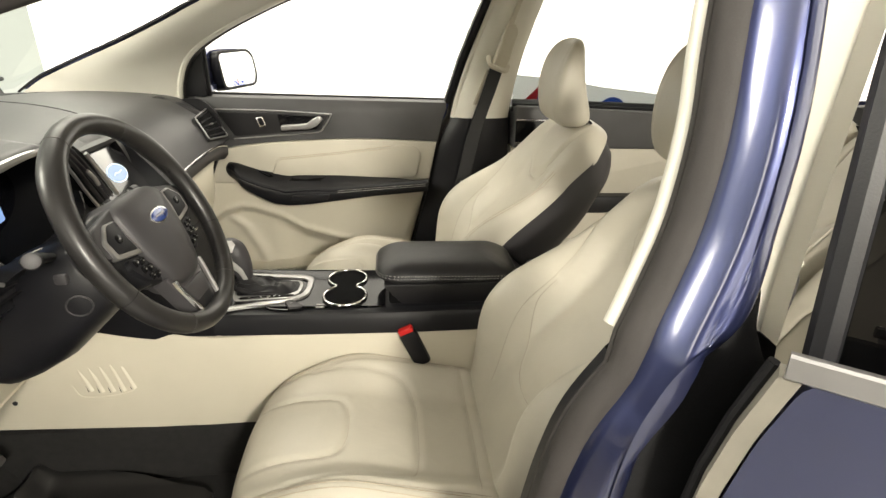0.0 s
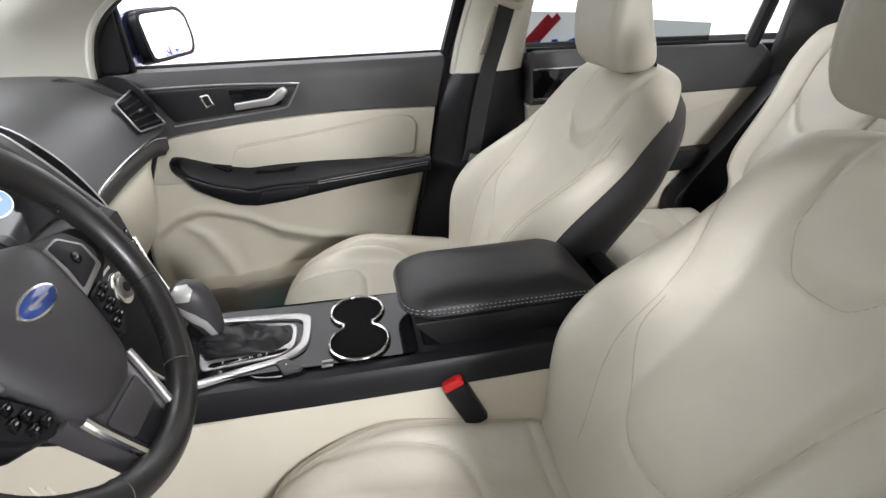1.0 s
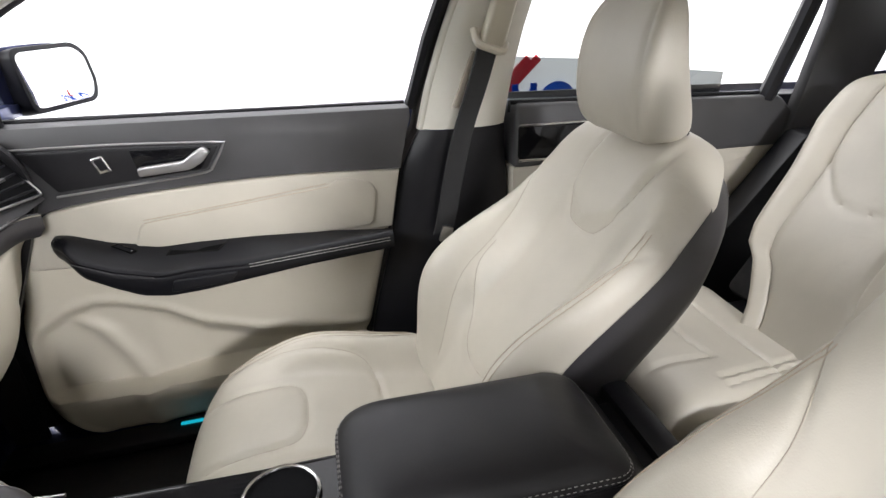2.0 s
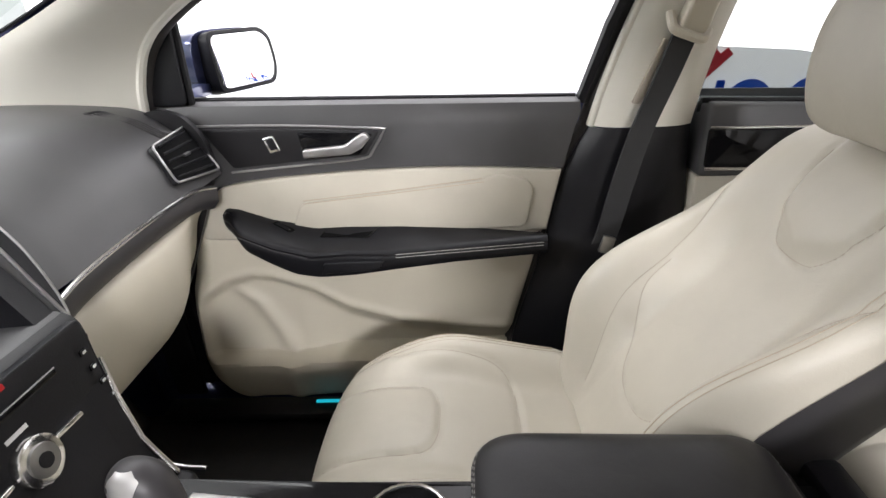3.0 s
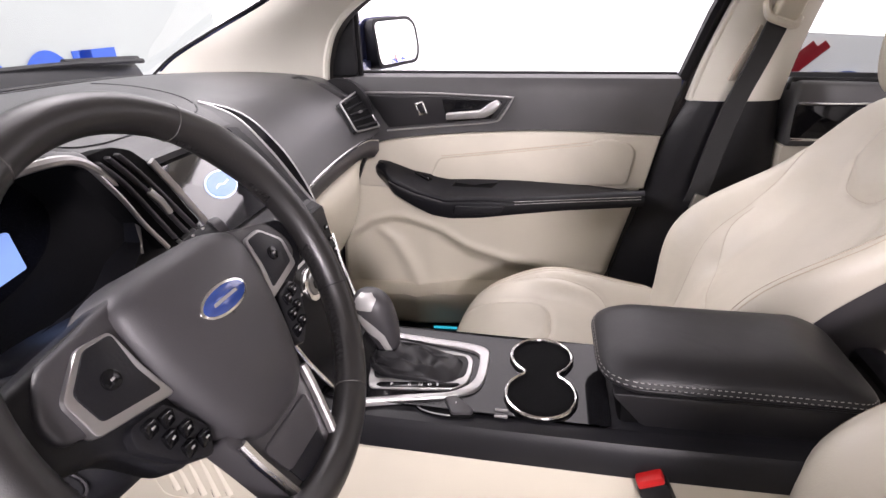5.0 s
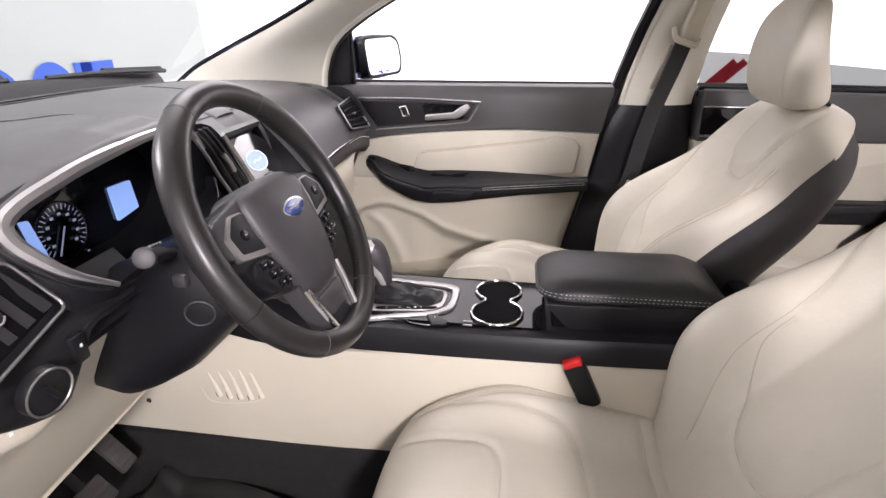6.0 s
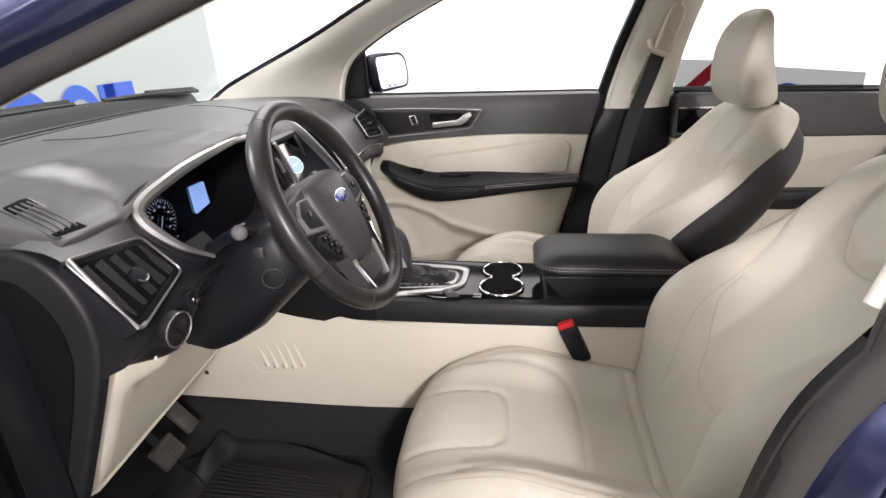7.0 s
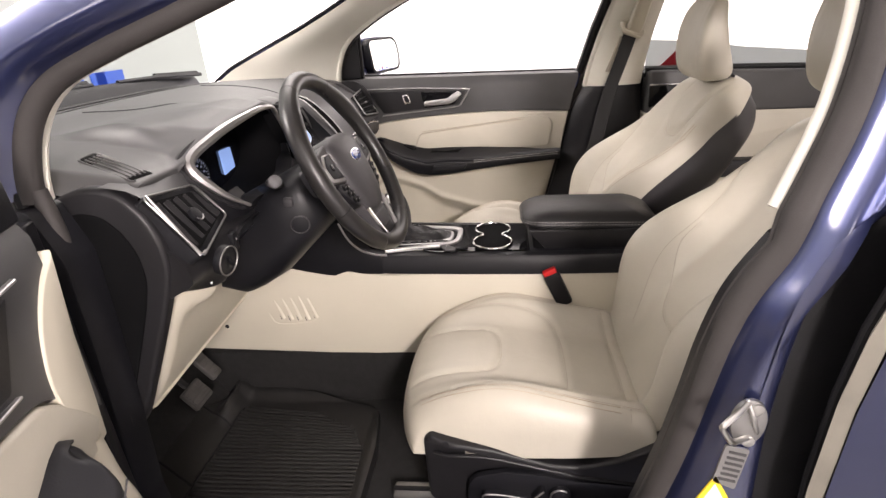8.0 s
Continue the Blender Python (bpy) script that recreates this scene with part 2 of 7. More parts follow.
def ring(centre, axis, r, thick, n=40, m=8, up=(0, 0, 1), squash=1.0, flat=1.0):
    ax = Vector(axis).normalized()
    u = Vector(up).cross(ax).normalized()
    v = ax.cross(u)
    c = Vector(centre)
    return tube([c + u * r * math.cos(t) + v * r * squash * math.sin(t) for t in np.linspace(0, 2 * math.pi, n, endpoint=False)], thick, m, True, flat)


def plane_map(origin, u, v):
    """put(a, b, d): a along u, b along v, d along their cross product."""
    o, uu, vv = Vector(origin), Vector(u).normalized(), Vector(v)
    vv = (vv - uu * vv.dot(uu)).normalized()
    ww = uu.cross(vv)
    return lambda a, b, d: o + uu * a + vv * b + ww * d


def dist_to(px, py, line):
    """The distance of grid points from a 2D line."""
    best = np.full(px.shape, 9.0)
    for (ax, ay), (bx, by) in zip(line[:-1], line[1:]):
        dx, dy = bx - ax, by - ay
        t = np.clip(((px - ax) * dx + (py - ay) * dy) / max(1e-12, dx * dx + dy * dy), 0, 1)
        best = np.minimum(best, np.hypot(px - ax - t * dx, py - ay - t * dy))
    return best


def smooth_step(a, b, x):
    t = np.clip((np.asarray(x, float) - a) / (b - a), 0, 1)
    return t * t * (3 - 2 * t)

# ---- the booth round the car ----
# Emission stands in for the strong light on the white walls.
WALL_WHITE = material("white_wall_with_glow", (0.85, 0.85, 0.84), 0.9, var=0.02, scale=1.5, fine=80, bump=0.05, glow=((1.0, 0.985, 0.975), 1.12))
# Grey front wall; emission paints in the light that falls on it.
GREY_WALL = material("pale_grey_wall_with_glow", (0.33, 0.355, 0.35), 0.7, var=0.03, scale=2, fine=120, bump=0.05, glow=((0.90, 0.97, 0.95), 0.22))
# Unseen ceiling; its emission is fill light added from above.
CEILING_WHITE = material("white_ceiling_with_glow", (0.80, 0.80, 0.79), 0.9, var=0.02, scale=1.5, fine=80, bump=0.05, glow=((1.0, 0.985, 0.975), 0.4))
# Unlit signs: a small glow paints in the brightness they have outdoors of the cabin.
SIGN_BLUE = material("blue_vinyl_with_glow", (0.01, 0.07, 0.42), 0.5, var=0.04, bump=0.0, glow=((0.01, 0.12, 0.70), 0.3))
SIGN_RED = material("red_vinyl_with_glow", (0.45, 0.02, 0.03), 0.5, var=0.05, bump=0.0, glow=((0.6, 0.03, 0.05), 0.2))
CONCRETE = material("grey_coated_floor", (0.30, 0.297, 0.29), 0.5, var=0.2, scale=1.2, fine=60, bump=0.3)
DARK_WALL = material("dark_corrugated_wall", (0.07, 0.058, 0.052), 0.7, var=0.75, scale=3, fine=90, bump=0.4)
squash = DARK_WALL.node_tree.nodes.new("ShaderNodeMapping")
squash.inputs["Scale"].default_value = (0.5, 1.0, 9.0)
coords = [n for n in DARK_WALL.node_tree.nodes if n.bl_idname == "ShaderNodeTexCoord"][0]
for noise in [n for n in DARK_WALL.node_tree.nodes if n.bl_idname == "ShaderNodeTexNoise"]:
    DARK_WALL.node_tree.links.new(squash.outputs["Vector"], noise.inputs["Vector"])
DARK_WALL.node_tree.links.new(coords.outputs["Object"], squash.inputs["Vector"])

tagged(part("ground", box((0, 0, -0.05), (14, 12, 0.1)), CONCRETE, None, smooth=False), "smooth grey coated floor of the photo booth", "floor", kind="structure")
tagged(part("ceiling", box((0, 0, 3.2), (14, 12, 0.1)), CEILING_WHITE, None, smooth=False), "unseen white ceiling, glowing as added fill light", "ceiling", kind="structure")
tagged(part("wall_east", box((2.725, 1.61, 1.6), (8.55, 0.1, 3.2), 0.03), WALL_WHITE, None, smooth=False), "white booth wall beside the car, glow painted in for overexposure", "wall", kind="structure")
tagged(part("wall_east", box((0, 4.05, 1.6), (14, 0.1, 3.2)), WALL_WHITE, None, smooth=False), "added white wall beyond the side panel, glowing", "wall", kind="structure")
tagged(part("wall_south", box((-3.10, 0, 1.6), (0.1, 12, 3.2)), GREY_WALL, None, smooth=False), "pale grey booth wall ahead of the car", "wall", kind="structure")
# Out of view: closes the booth, and its glow adds light.
tagged(part("wall_north", box((5.05, 0, 1.6), (0.1, 12, 3.2)), WALL_WHITE, None, smooth=False), "unseen white wall behind the car, glowing as added light", "wall", kind="structure")
tagged(part("wall_west", box((-3.3, -5.05, 1.6), (7.4, 0.1, 3.2)), DARK_WALL, None, smooth=False), "dark corrugated wall on the driver's side", "wall", kind="structure")
# Out of view: added glow for the blue paint and lower dash.
tagged(part("wall_west", box((3.7, -5.05, 1.6), (6.6, 0.1, 3.2)), WALL_WHITE, None, smooth=False), "unseen white wall, glowing for fill and paint reflections", "wall", kind="structure")

# ---- the car's shell ----
def roof_z(x, y):
    return 1.66 - 0.05 * (y / 0.6) ** 2 - 0.10 * ((x - 0.5) / 1.3) ** 2


body = thing("family_car", "dark blue metallic car shell with cream pillar trims", "car", at=(0, 0, 0))
xs, ys = np.linspace(-0.42, 2.3, 24), np.linspace(-0.62, 0.62, 16)
part("roof_lining", surface([[(x, y, roof_z(x, y) - 0.05) for y in ys] for x in xs]), FABRIC, body, "cream cloth roof lining")
part("roof_panel", surface([[(x, y * 1.08, roof_z(x, y)) for y in ys] for x in xs]), PAINT, body, "blue painted roof")

# floor pan and sills
part("floor_pan", box((0.35, 0, 0.33), (2.9, 1.44, 0.06), 0.01), CARPET, body, "black carpeted floor")
for s in (1, -1):
    part("sill", box((0.25, s * 0.80, 0.295), (2.6, 0.16, 0.20), 0.03), PAINT, body, "blue painted door sill")
    part("sill_trim", box((0.0, s * 0.690, 0.402), (1.7, 0.07, 0.025), 0.008), BLACK, body, "black plastic sill trim")
part("sill_light", box((-0.415, 0.700, 0.4165), (0.075, 0.010, 0.005), 0.002), BLUE_LIGHT, body, "lit blue sill plate")
part("firewall", box((-1.18, 0, 0.75), (0.06, 1.44, 0.75), 0.01), CARPET, body, "black carpeted bulkhead")
part("toe_board", box((-1.02, 0, 0.50), (0.04, 1.40, 0.42), 0.01, Euler((0, radians(-32), 0)).to_matrix()), CARPET, body)

# pillars on both sides
for s in (1, -1):
    def Y(x, y, z):
        return (x, s * y, z)

    outer = spline([(-0.722, 0.735, 1.17), (-0.712, 0.732, 1.23), (-0.675, 0.722, 1.305), (-0.60, 0.705, 1.365), (-0.44, 0.68, 1.445), (-0.20, 0.64, 1.535), (0.05, 0.62, 1.575)], 6)
    mate = outer
    if s < 0:
        outer = spline([(-0.735, 0.735, 1.17), (-0.729, 0.733, 1.214), (-0.707, 0.726, 1.276), (-0.663, 0.716, 1.325), (-0.585, 0.706, 1.360), (-0.487, 0.696, 1.393), (-0.306, 0.676, 1.455), (0.0, 0.64, 1.55)], 6)
        outer = [tuple(np.interp(k, np.linspace(0, 1, len(outer)), [p[i] for p in outer]) for i in range(3)) for k in np.linspace(0, 1, len(mate))]
    inner = spline([(-1.20, 0.68, 1.20), (-1.13, 0.668, 1.242), (-1.06, 0.655, 1.272), (-0.95, 0.645, 1.316), (-0.82, 0.637, 1.368), (-0.69, 0.622, 1.424), (-0.57, 0.60, 1.478), (-0.40, 0.58, 1.545), (-0.10, 0.56, 1.60)], 6)
    inner = [tuple(np.interp(k, np.linspace(0, 1, len(inner)), [p[i] for p in inner]) for i in range(3)) for k in np.linspace(0, 1, len(outer))]
    rows = []
    for a, b in zip(outer, inner):
        a, b = np.array(a), np.array(b)
        rows.append([Y(*(a * (1 - k) + b * k + np.array((0, -0.022 * math.sin(math.pi * k), 0)))) for k in np.linspace(0, 1, 8)])
    pillar = part("a_pillar_trim", surface(rows), PILLAR, body, "cream moulded windscreen pillar trim")
    part("edge_lip", tube([Y(x, y + 0.004, z) for x, y, z in outer], 0.010, 8), PILLAR, pillar)
    part("door_seal", tube([Y(x + 0.002, y + 0.028, z + 0.004) for x, y, z in outer], 0.017, 10), SEAL, body, "grey rubber door seal")
    part("frit_edge", tube([Y(x - 0.01, y + 0.004, z + 0.006) for x, y, z in inner], 0.0035, 6), BLACK, body, "black windscreen edge")
    paint = spline([(-0.80, 0.80, 1.16), (-0.775, 0.795, 1.26), (-0.72, 0.785, 1.345), (-0.62, 0.765, 1.415), (-0.44, 0.735, 1.495), (-0.20, 0.70, 1.58), (0.05, 0.68, 1.625)], 6)
    if s < 0:
        paint = [(a[0] - 0.030, a[1] + 0.070, a[2] + 0.036) for a in outer]
    rows = []
    for a, b, c in zip(outer, paint, inner):
        a, b, c = np.array(a), np.array(b), np.array(c)
        mid = (b + c) / 2 + np.array((-0.01, 0.03, 0.015))
        rows.append([Y(*(a + (0, 0.035, 0.008))), Y(*((a + b) / 2 + (0, 0.022, -0.006))), Y(*(b - (0, 0, 0.012))), Y(*b), Y(*(mid + (0.0, 0.02, 0.0))), Y(*(c + (-0.02, 0.03, 0.012)))])
    part("a_pillar", surface(rows), PAINT, body, "blue painted windscreen pillar")

    front = [(-0.722, 0.762, 1.19), (-0.708, 0.766, 1.087), (-0.712, 0.766, 0.952), (-0.717, 0.768, 0.796), (-0.733, 0.770, 0.629), (-0.72, 0.772, 0.50), (-0.64, 0.772, 0.46)]
    if s < 0:
        part("door_seal", tube([Y(*p) for p in spline(front, 5)], 0.012, 10), SEAL, body, "grey rubber door seal")
        part("door_seal", tube([Y(x - 0.022, y + 0.012, z) for x, y, z in spline(front, 5)], 0.008, 8), RUBBER, body, "black rubber door seal")
    part("hinge_pillar", prism(rounded([(-0.90, 0.42), (-0.70, 0.42), (-0.718, 0.63), (-0.705, 0.80), (-0.695, 0.95), (-0.690, 1.09), (-0.72, 1.17), (-0.90, 1.17)], 0.01), lambda a, b, d: Vector((a, s * d, b)), 0.735 if s < 0 else 0.796, 0.795 if s < 0 else 0.82, 0.004), BLACK, body, "black front door pillar")
    # the middle pillar: cream above, black below, seal and painted jamb outside
    up_f = spline([(0.228, 0.760, 1.10), (0.252, 0.745, 1.20), (0.290, 0.722, 1.32), (0.335, 0.692, 1.44), (0.37, 0.655, 1.55)], 6)
    if s < 0:
        up_f = spline([(0.243, 0.757, 1.128), (0.264, 0.747, 1.175), (0.290, 0.735, 1.246), (0.306, 0.722, 1.336), (0.315, 0.70, 1.42), (0.340, 0.655, 1.55)], 5)[:-1] + [(0.340, 0.655, 1.55)]
        up_f = [tuple(np.interp(k, np.linspace(0, 1, len(up_f)), [p[i] for p in up_f]) for i in range(3)) for k in np.linspace(0, 1, 25)]
    up_r = spline([(0.435, 0.745, 1.10), (0.448, 0.732, 1.20), (0.472, 0.712, 1.32), (0.505, 0.684, 1.44), (0.54, 0.65, 1.55)], 6)
    rows = []
    for a, b in zip(up_f, up_r):
        a, b = np.array(a), np.array(b)
        rows.append([Y(*(a + (0.004, 0.03 if s > 0 else 0.008, 0)))] + [Y(*(a * (1 - k) + b * k + np.array((0, -0.028 * (1 - (2 * k - 1) ** 4), 0)))) for k in np.linspace(0, 1, 9)] + [Y(*(b + (0, 0.03, 0)))])
    trim = part("b_pillar_trim", surface(rows), PILLAR, body, "cream moulded middle pillar trim")
    lo_f = spline([(0.05, 0.765, 0.46), (0.075, 0.765, 0.60), (0.118, 0.762, 0.75), (0.142, 0.758, 0.847), (0.163, 0.756, 0.95), (0.188, 0.757, 1.03), (0.228, 0.760, 1.099)], 5)
    if s < 0:
        lo_f = [(x + 0.014, y, z) for x, y, z in lo_f]
    lo_r = spline([(0.50, 0.755, 0.46), (0.49, 0.755, 0.60), (0.47, 0.752, 0.75), (0.455, 0.750, 0.847), (0.445, 0.748, 0.95), (0.440, 0.747, 1.03), (0.435, 0.745, 1.099)], 5)
    rows = []
    for a, b in zip(lo_f, lo_r):
        a, b = np.array(a), np.array(b)
        deep = 0.030 + 0.012 * float(smooth_step(0.86, 0.83, a[2]))
        rows.append([Y(*(a + (0, 0.035, 0)))] + [Y(*(a * (1 - k) + b * k + np.array((0, -deep * (1 - (2 * k - 1) ** 4), 0)))) for k in np.linspace(0, 1, 9)] + [Y(*(b + (0, 0.03, 0)))])
    part("b_pillar_base", surface(rows), BLACK, body, "black plastic lower pillar trim")
    edge = lo_f[:-1] + up_f
    part("pillar_seal", tube([Y(x + (0.022 if s < 0 else 0.004), y + 0.030, z) for x, y, z in edge], 0.022, 12), SEAL, body, "grey rubber door seal")
    part("seal_lip", tube([Y(x + (0.004 if s < 0 else -0.012), y + 0.018, z) for x, y, z in edge], 0.005, 8), SEAL, body)
    part("trim_edge", tube([Y(x + 0.004, y + 0.004, z) for x, y, z in up_f], 0.011, 10), PILLAR, trim)
    rows = []
    rear = spline([(0.248, 0.45), (0.248, 0.68), (0.250, 0.83), (0.256, 0.92), (0.265, 1.00), (0.277, 1.06), (0.292, 1.10), (0.312, 1.13), (0.339, 1.152), (0.357, 1.175), (0.367, 1.21), (0.374, 1.26), (0.384, 1.33), (0.41, 1.55)], 6)
    levels = edge
    if s < 0:
        heights = np.unique(np.round(np.concatenate([np.linspace(0.47, 1.0, 14), np.linspace(1.02, 1.26, 31), np.linspace(1.29, 1.54, 8)]), 4))
        path = np.array(sorted(edge, key=lambda q: q[2]))
        soft_x = [np.mean([np.interp(h + o, path[:, 2], path[:, 0]) for o in np.linspace(-0.03, 0.03, 7)]) for h in heights]
        levels = [(sx, float(np.interp(h, path[:, 2], path[:, 1])), float(h)) for sx, h in zip(soft_x, heights)]
    for x, y, z in levels:
        if s < 0:
            xb = float(np.interp(z, [q[1] for q in rear], [q[0] for q in rear]))
        else:
            xb = float(np.interp(z, (0.45, 0.97, 1.03, 1.12, 1.16, 1.21, 1.30, 1.55), (0.289, 0.290, 0.300, 0.326, 0.362, 0.392, 0.398, 0.42)))
        rows.append([Y(*q) for q in spline([(x + 0.020, y + 0.046, z), (x + 0.024, y + 0.060, z), (x + 0.034, y + 0.076, z), (x + 0.043, y + 0.086, z), (x + 0.056, y + 0.088, z), (xb - 0.028, y + 0.090, z), (xb - 0.010, y + 0.084, z), (xb, y + 0.066, z), (xb + 0.002, y + 0.02, z)], 3)])
    part("b_pillar", surface(rows), PAINT, body, "blue painted middle pillar")
    if s < 0:
        # Plate added so that the gap behind the pillar looks black.
        well = rounded([(0.236, 0.42), (0.44, 0.42), (0.44, 1.03), (0.40, 1.09), (0.372, 1.15), (0.366, 1.20), (0.345, 1.17), (0.30, 1.13), (0.262, 1.04), (0.240, 0.90)], 0.01)
        part("hinge_well", prism(well, lambda a, b, d: Vector((a, -d, b)), 0.795, 0.816, 0.003), RUBBER, body, "black rear door jamb")

# Added panel that keeps outside light from showing under the dash.
part("kick_panel", box((-0.995, 0.772, 0.72), (0.42, 0.02, 0.80), 0.006), BLACK, body, "black footwell panel added to block outside light")
# windscreen and cowl
rows = [[(x0 - 0.09 * (1 - (2 * k - 1) ** 2), -0.69 * (1 - 0.16 * t) + 1.38 * (1 - 0.16 * t) * k, z0) for k in np.linspace(0, 1, 14)] for t, x0, z0 in ((t, -1.23 + 0.80 * t, 1.215 + 0.36 * t) for t in np.linspace(0, 1, 8))]
screen_glass = part("windscreen", surface(rows), PANE, body, "clear windscreen glass")
screen_glass.visible_shadow = False
part("cowl", surface([[(x, y, z + 0.257 - 0.042 * y * y) for y in np.linspace(-0.80, 0.80, 16)] for x, z in spline([(-1.325, 0.945), (-1.345, 0.985), (-1.360, 1.0), (-1.385, 0.998), (-1.44, 0.97), (-1.50, 0.93)], 3)]), BLACK, body, "black plastic cowl below the windscreen")
part("bonnet", surface([[(x, y, z - 0.05 * (y / 0.8) ** 2) for y in np.linspace(-0.8, 0.8, 14)] for x, z in ((-1.45, 1.13), (-1.7, 1.12), (-2.1, 1.07), (-2.4, 0.98), (-2.52, 0.80))]), PAINT, body, "blue painted bonnet")
for pts in ([(-1.365, 0.34, 1.254), (-1.350, 0.56, 1.250), (-1.325, 0.80, 1.236)], [(-1.372, -0.45, 1.252), (-1.378, -0.10, 1.262), (-1.366, 0.22, 1.258)]):
    blade = part("wiper", tube(spline(pts, 4), 0.008, 6), BLACK, body, "black wiper blade")
    part("wiper_arm", tube([(x - 0.02, y, z + 0.008) for x, y, z in pts[1:]], [0.010, 0.014], 6, flat=0.6), RUBBER, blade)
# tail of the cabin
part("rear_wall", box((2.25, 0, 0.85), (0.06, 1.4, 0.9), 0.02), BLACK, body, "dark trim behind the rear seats")

# ---- doors ----
def front_door(s, name, label, hinge, swing):
    """A front door; s: 1 for the passenger's side, -1 for the driver's. Outlines are (x, z) of the closed door."""
    hx, hy = hinge
    door = thing(name, label, "car door", at=(hx, s * hy, 0))
    door.rotation_euler = (0, 0, radians(swing))

    def put(u, v, d):
        return Vector((u - hx, s * (d - hy), v))

    def plate(nm, outline, y_in, y_out, mat, parent=door, tag="", bevel=0.008, seg=3):
        return part(nm, prism(outline, put, y_out, y_in, bevel, seg), mat, parent, tag)

    def line(nm, pts, y, r, mat, parent, tag="", flat=1.0):
        return part(nm, tube([put(u, v, y) for u, v in pts], r, 8, flat=flat), mat, parent, tag)

    # painted shell
    edge_cap = rounded([(-0.795, 0.42), (-0.76, 0.42), (-0.768, 0.80), (-0.77, 1.16), (-0.80, 1.16)], 0.006)
    plate("door_edge", edge_cap, 0.775, 0.83, BLACK, tag="black door edge", bevel=0.004)
    shell = rounded([(-0.80, 0.36), (0.14, 0.36), (0.25, 1.12), (0.25, 1.15), (-0.78, 1.17), (-0.84, 0.9)], 0.04)
    plate("door_skin", shell, 0.815, 0.90, PAINT, tag="blue painted outer panel", bevel=0.01)
    # upper dark panel, crowned towards the belt
    low = spline([(-0.72, 0.90), (-0.665, 0.945), (-0.62, 0.985), (-0.565, 1.004), (-0.438, 1.017), (-0.237, 1.026), (-0.05, 1.025), (0.173, 1.012)], 5)
    rows = []
    for u, v in low:
        k = (u + 0.72) / 0.893
        top = 1.188 - 0.028 * k
        right = u + (0.033 if k > 0.98 else 0.033 * k)
        rows.append([put(u, v, 0.752), put(u, v + 0.004, 0.742), put(u * 0.7 + right * 0.3, v * 0.7 + top * 0.3, 0.742), put(u * 0.3 + right * 0.7, v * 0.35 + top * 0.65, 0.744), put(right, top - 0.028, 0.748), put(right, top - 0.008, 0.758), put(right, top, 0.775), put(right, top - 0.004, 0.80)])
    part("upper_panel", surface(rows), SOFT, door, "charcoal soft upper panel")
    line("belt_strip", [(-0.70, 1.189), (-0.25, 1.174), (0.20, 1.160)], 0.787, 0.006, BLACK, door, "black window seal")
    # cream insert and lower panel
    insert = spline([(-0.70, 0.90), (-0.655, 0.95), (-0.61, 0.988), (-0.565, 1.003), (-0.438, 1.016), (-0.237, 1.025), (-0.05, 1.024), (0.170, 1.011)], 5) + [(0.142, 0.87), (-0.10, 0.86), (-0.45, 0.86), (-0.66, 0.87)]
    panel = plate("cream_insert", insert, 0.738, 0.775, LEATHER, tag="cream leather door insert", bevel=0.006)
    pad = rounded([(-0.42, 0.955), (0.0, 0.998), (0.03, 1.008), (0.095, 0.996), (0.112, 0.97), (0.095, 0.88), (-0.45, 0.88)], 0.02)
    plate("padded_insert", pad, 0.732, 0.76, LEATHER, panel, "padded cream leather pad", 0.006)
    line("stitching", [(-0.41, 0.962), (-0.2, 0.980), (-0.005, 1.0)], 0.7325, 0.0011, THREAD, panel)
    line("stitching", [(-0.41, 0.955), (-0.2, 0.973), (0.0, 0.992)], 0.7325, 0.0011, THREAD, panel)
    PANEL_EDGE = spline([(-0.640, 0.392), (-0.690, 0.425), (-0.728, 0.468), (-0.745, 0.515), (-0.750, 0.57), (-0.746, 0.65), (-0.735, 0.73), (-0.712, 0.80), (-0.698, 0.885)], 6)
    # lower panel: a moulded sheet with a hollow round the loudspeaker and a bulged pocket
    vs = np.concatenate([np.linspace(0.392, 0.53, 26), np.linspace(0.534, 0.566, 12), np.linspace(0.574, 0.885, 44)])
    k = np.linspace(-1, 1, 150)
    u_l = np.interp(vs, [q[1] for q in PANEL_EDGE], [q[0] for q in PANEL_EDGE])
    u_r = np.interp(vs, (0.392, 0.57, 0.885), (0.016, 0.062, 0.146))
    K, V = np.meshgrid(k, vs, indexing="xy")
    U = u_l[:, None] + (u_r - u_l)[:, None] * (K + 1) / 2
    arc_z = np.interp(U, (-0.77, -0.691, -0.634, -0.571, -0.525, -0.423, -0.344, -0.219, -0.085, 0.15), (0.66, 0.724, 0.762, 0.777, 0.772, 0.735, 0.684, 0.643, 0.621, 0.60))
    lip_z = np.interp(U, (-0.77, -0.694, -0.503, -0.342, 0.1), (0.552, 0.540, 0.537, 0.545, 0.553))
    crease = np.interp(V, (0.537, 0.608, 0.691, 0.731, 0.80), (-0.503, -0.526, -0.569, -0.619, -0.66))
    D = 0.742 + 0.020 * smooth_step(0.004, 0.030, arc_z - V) - 0.006 * np.exp(-((V - arc_z - 0.004) / 0.010) ** 2)
    D = D - 0.012 * np.exp(-((U - crease) / 0.024) ** 2) * smooth_step(0.012, 0.07, arc_z - V) + 0.022 * smooth_step(-0.47, -0.36, U) * smooth_step(0.02, 0.06, arc_z - V)
    D = D - (0.052 + 0.02 * smooth_step(-0.47, -0.36, U)) * smooth_step(0.004, -0.012, V - lip_z) * (1 - 0.35 * smooth_step(0.51, 0.42, V))
    flat_rim = smooth_step(0.018, 0.052, U - u_l[:, None])
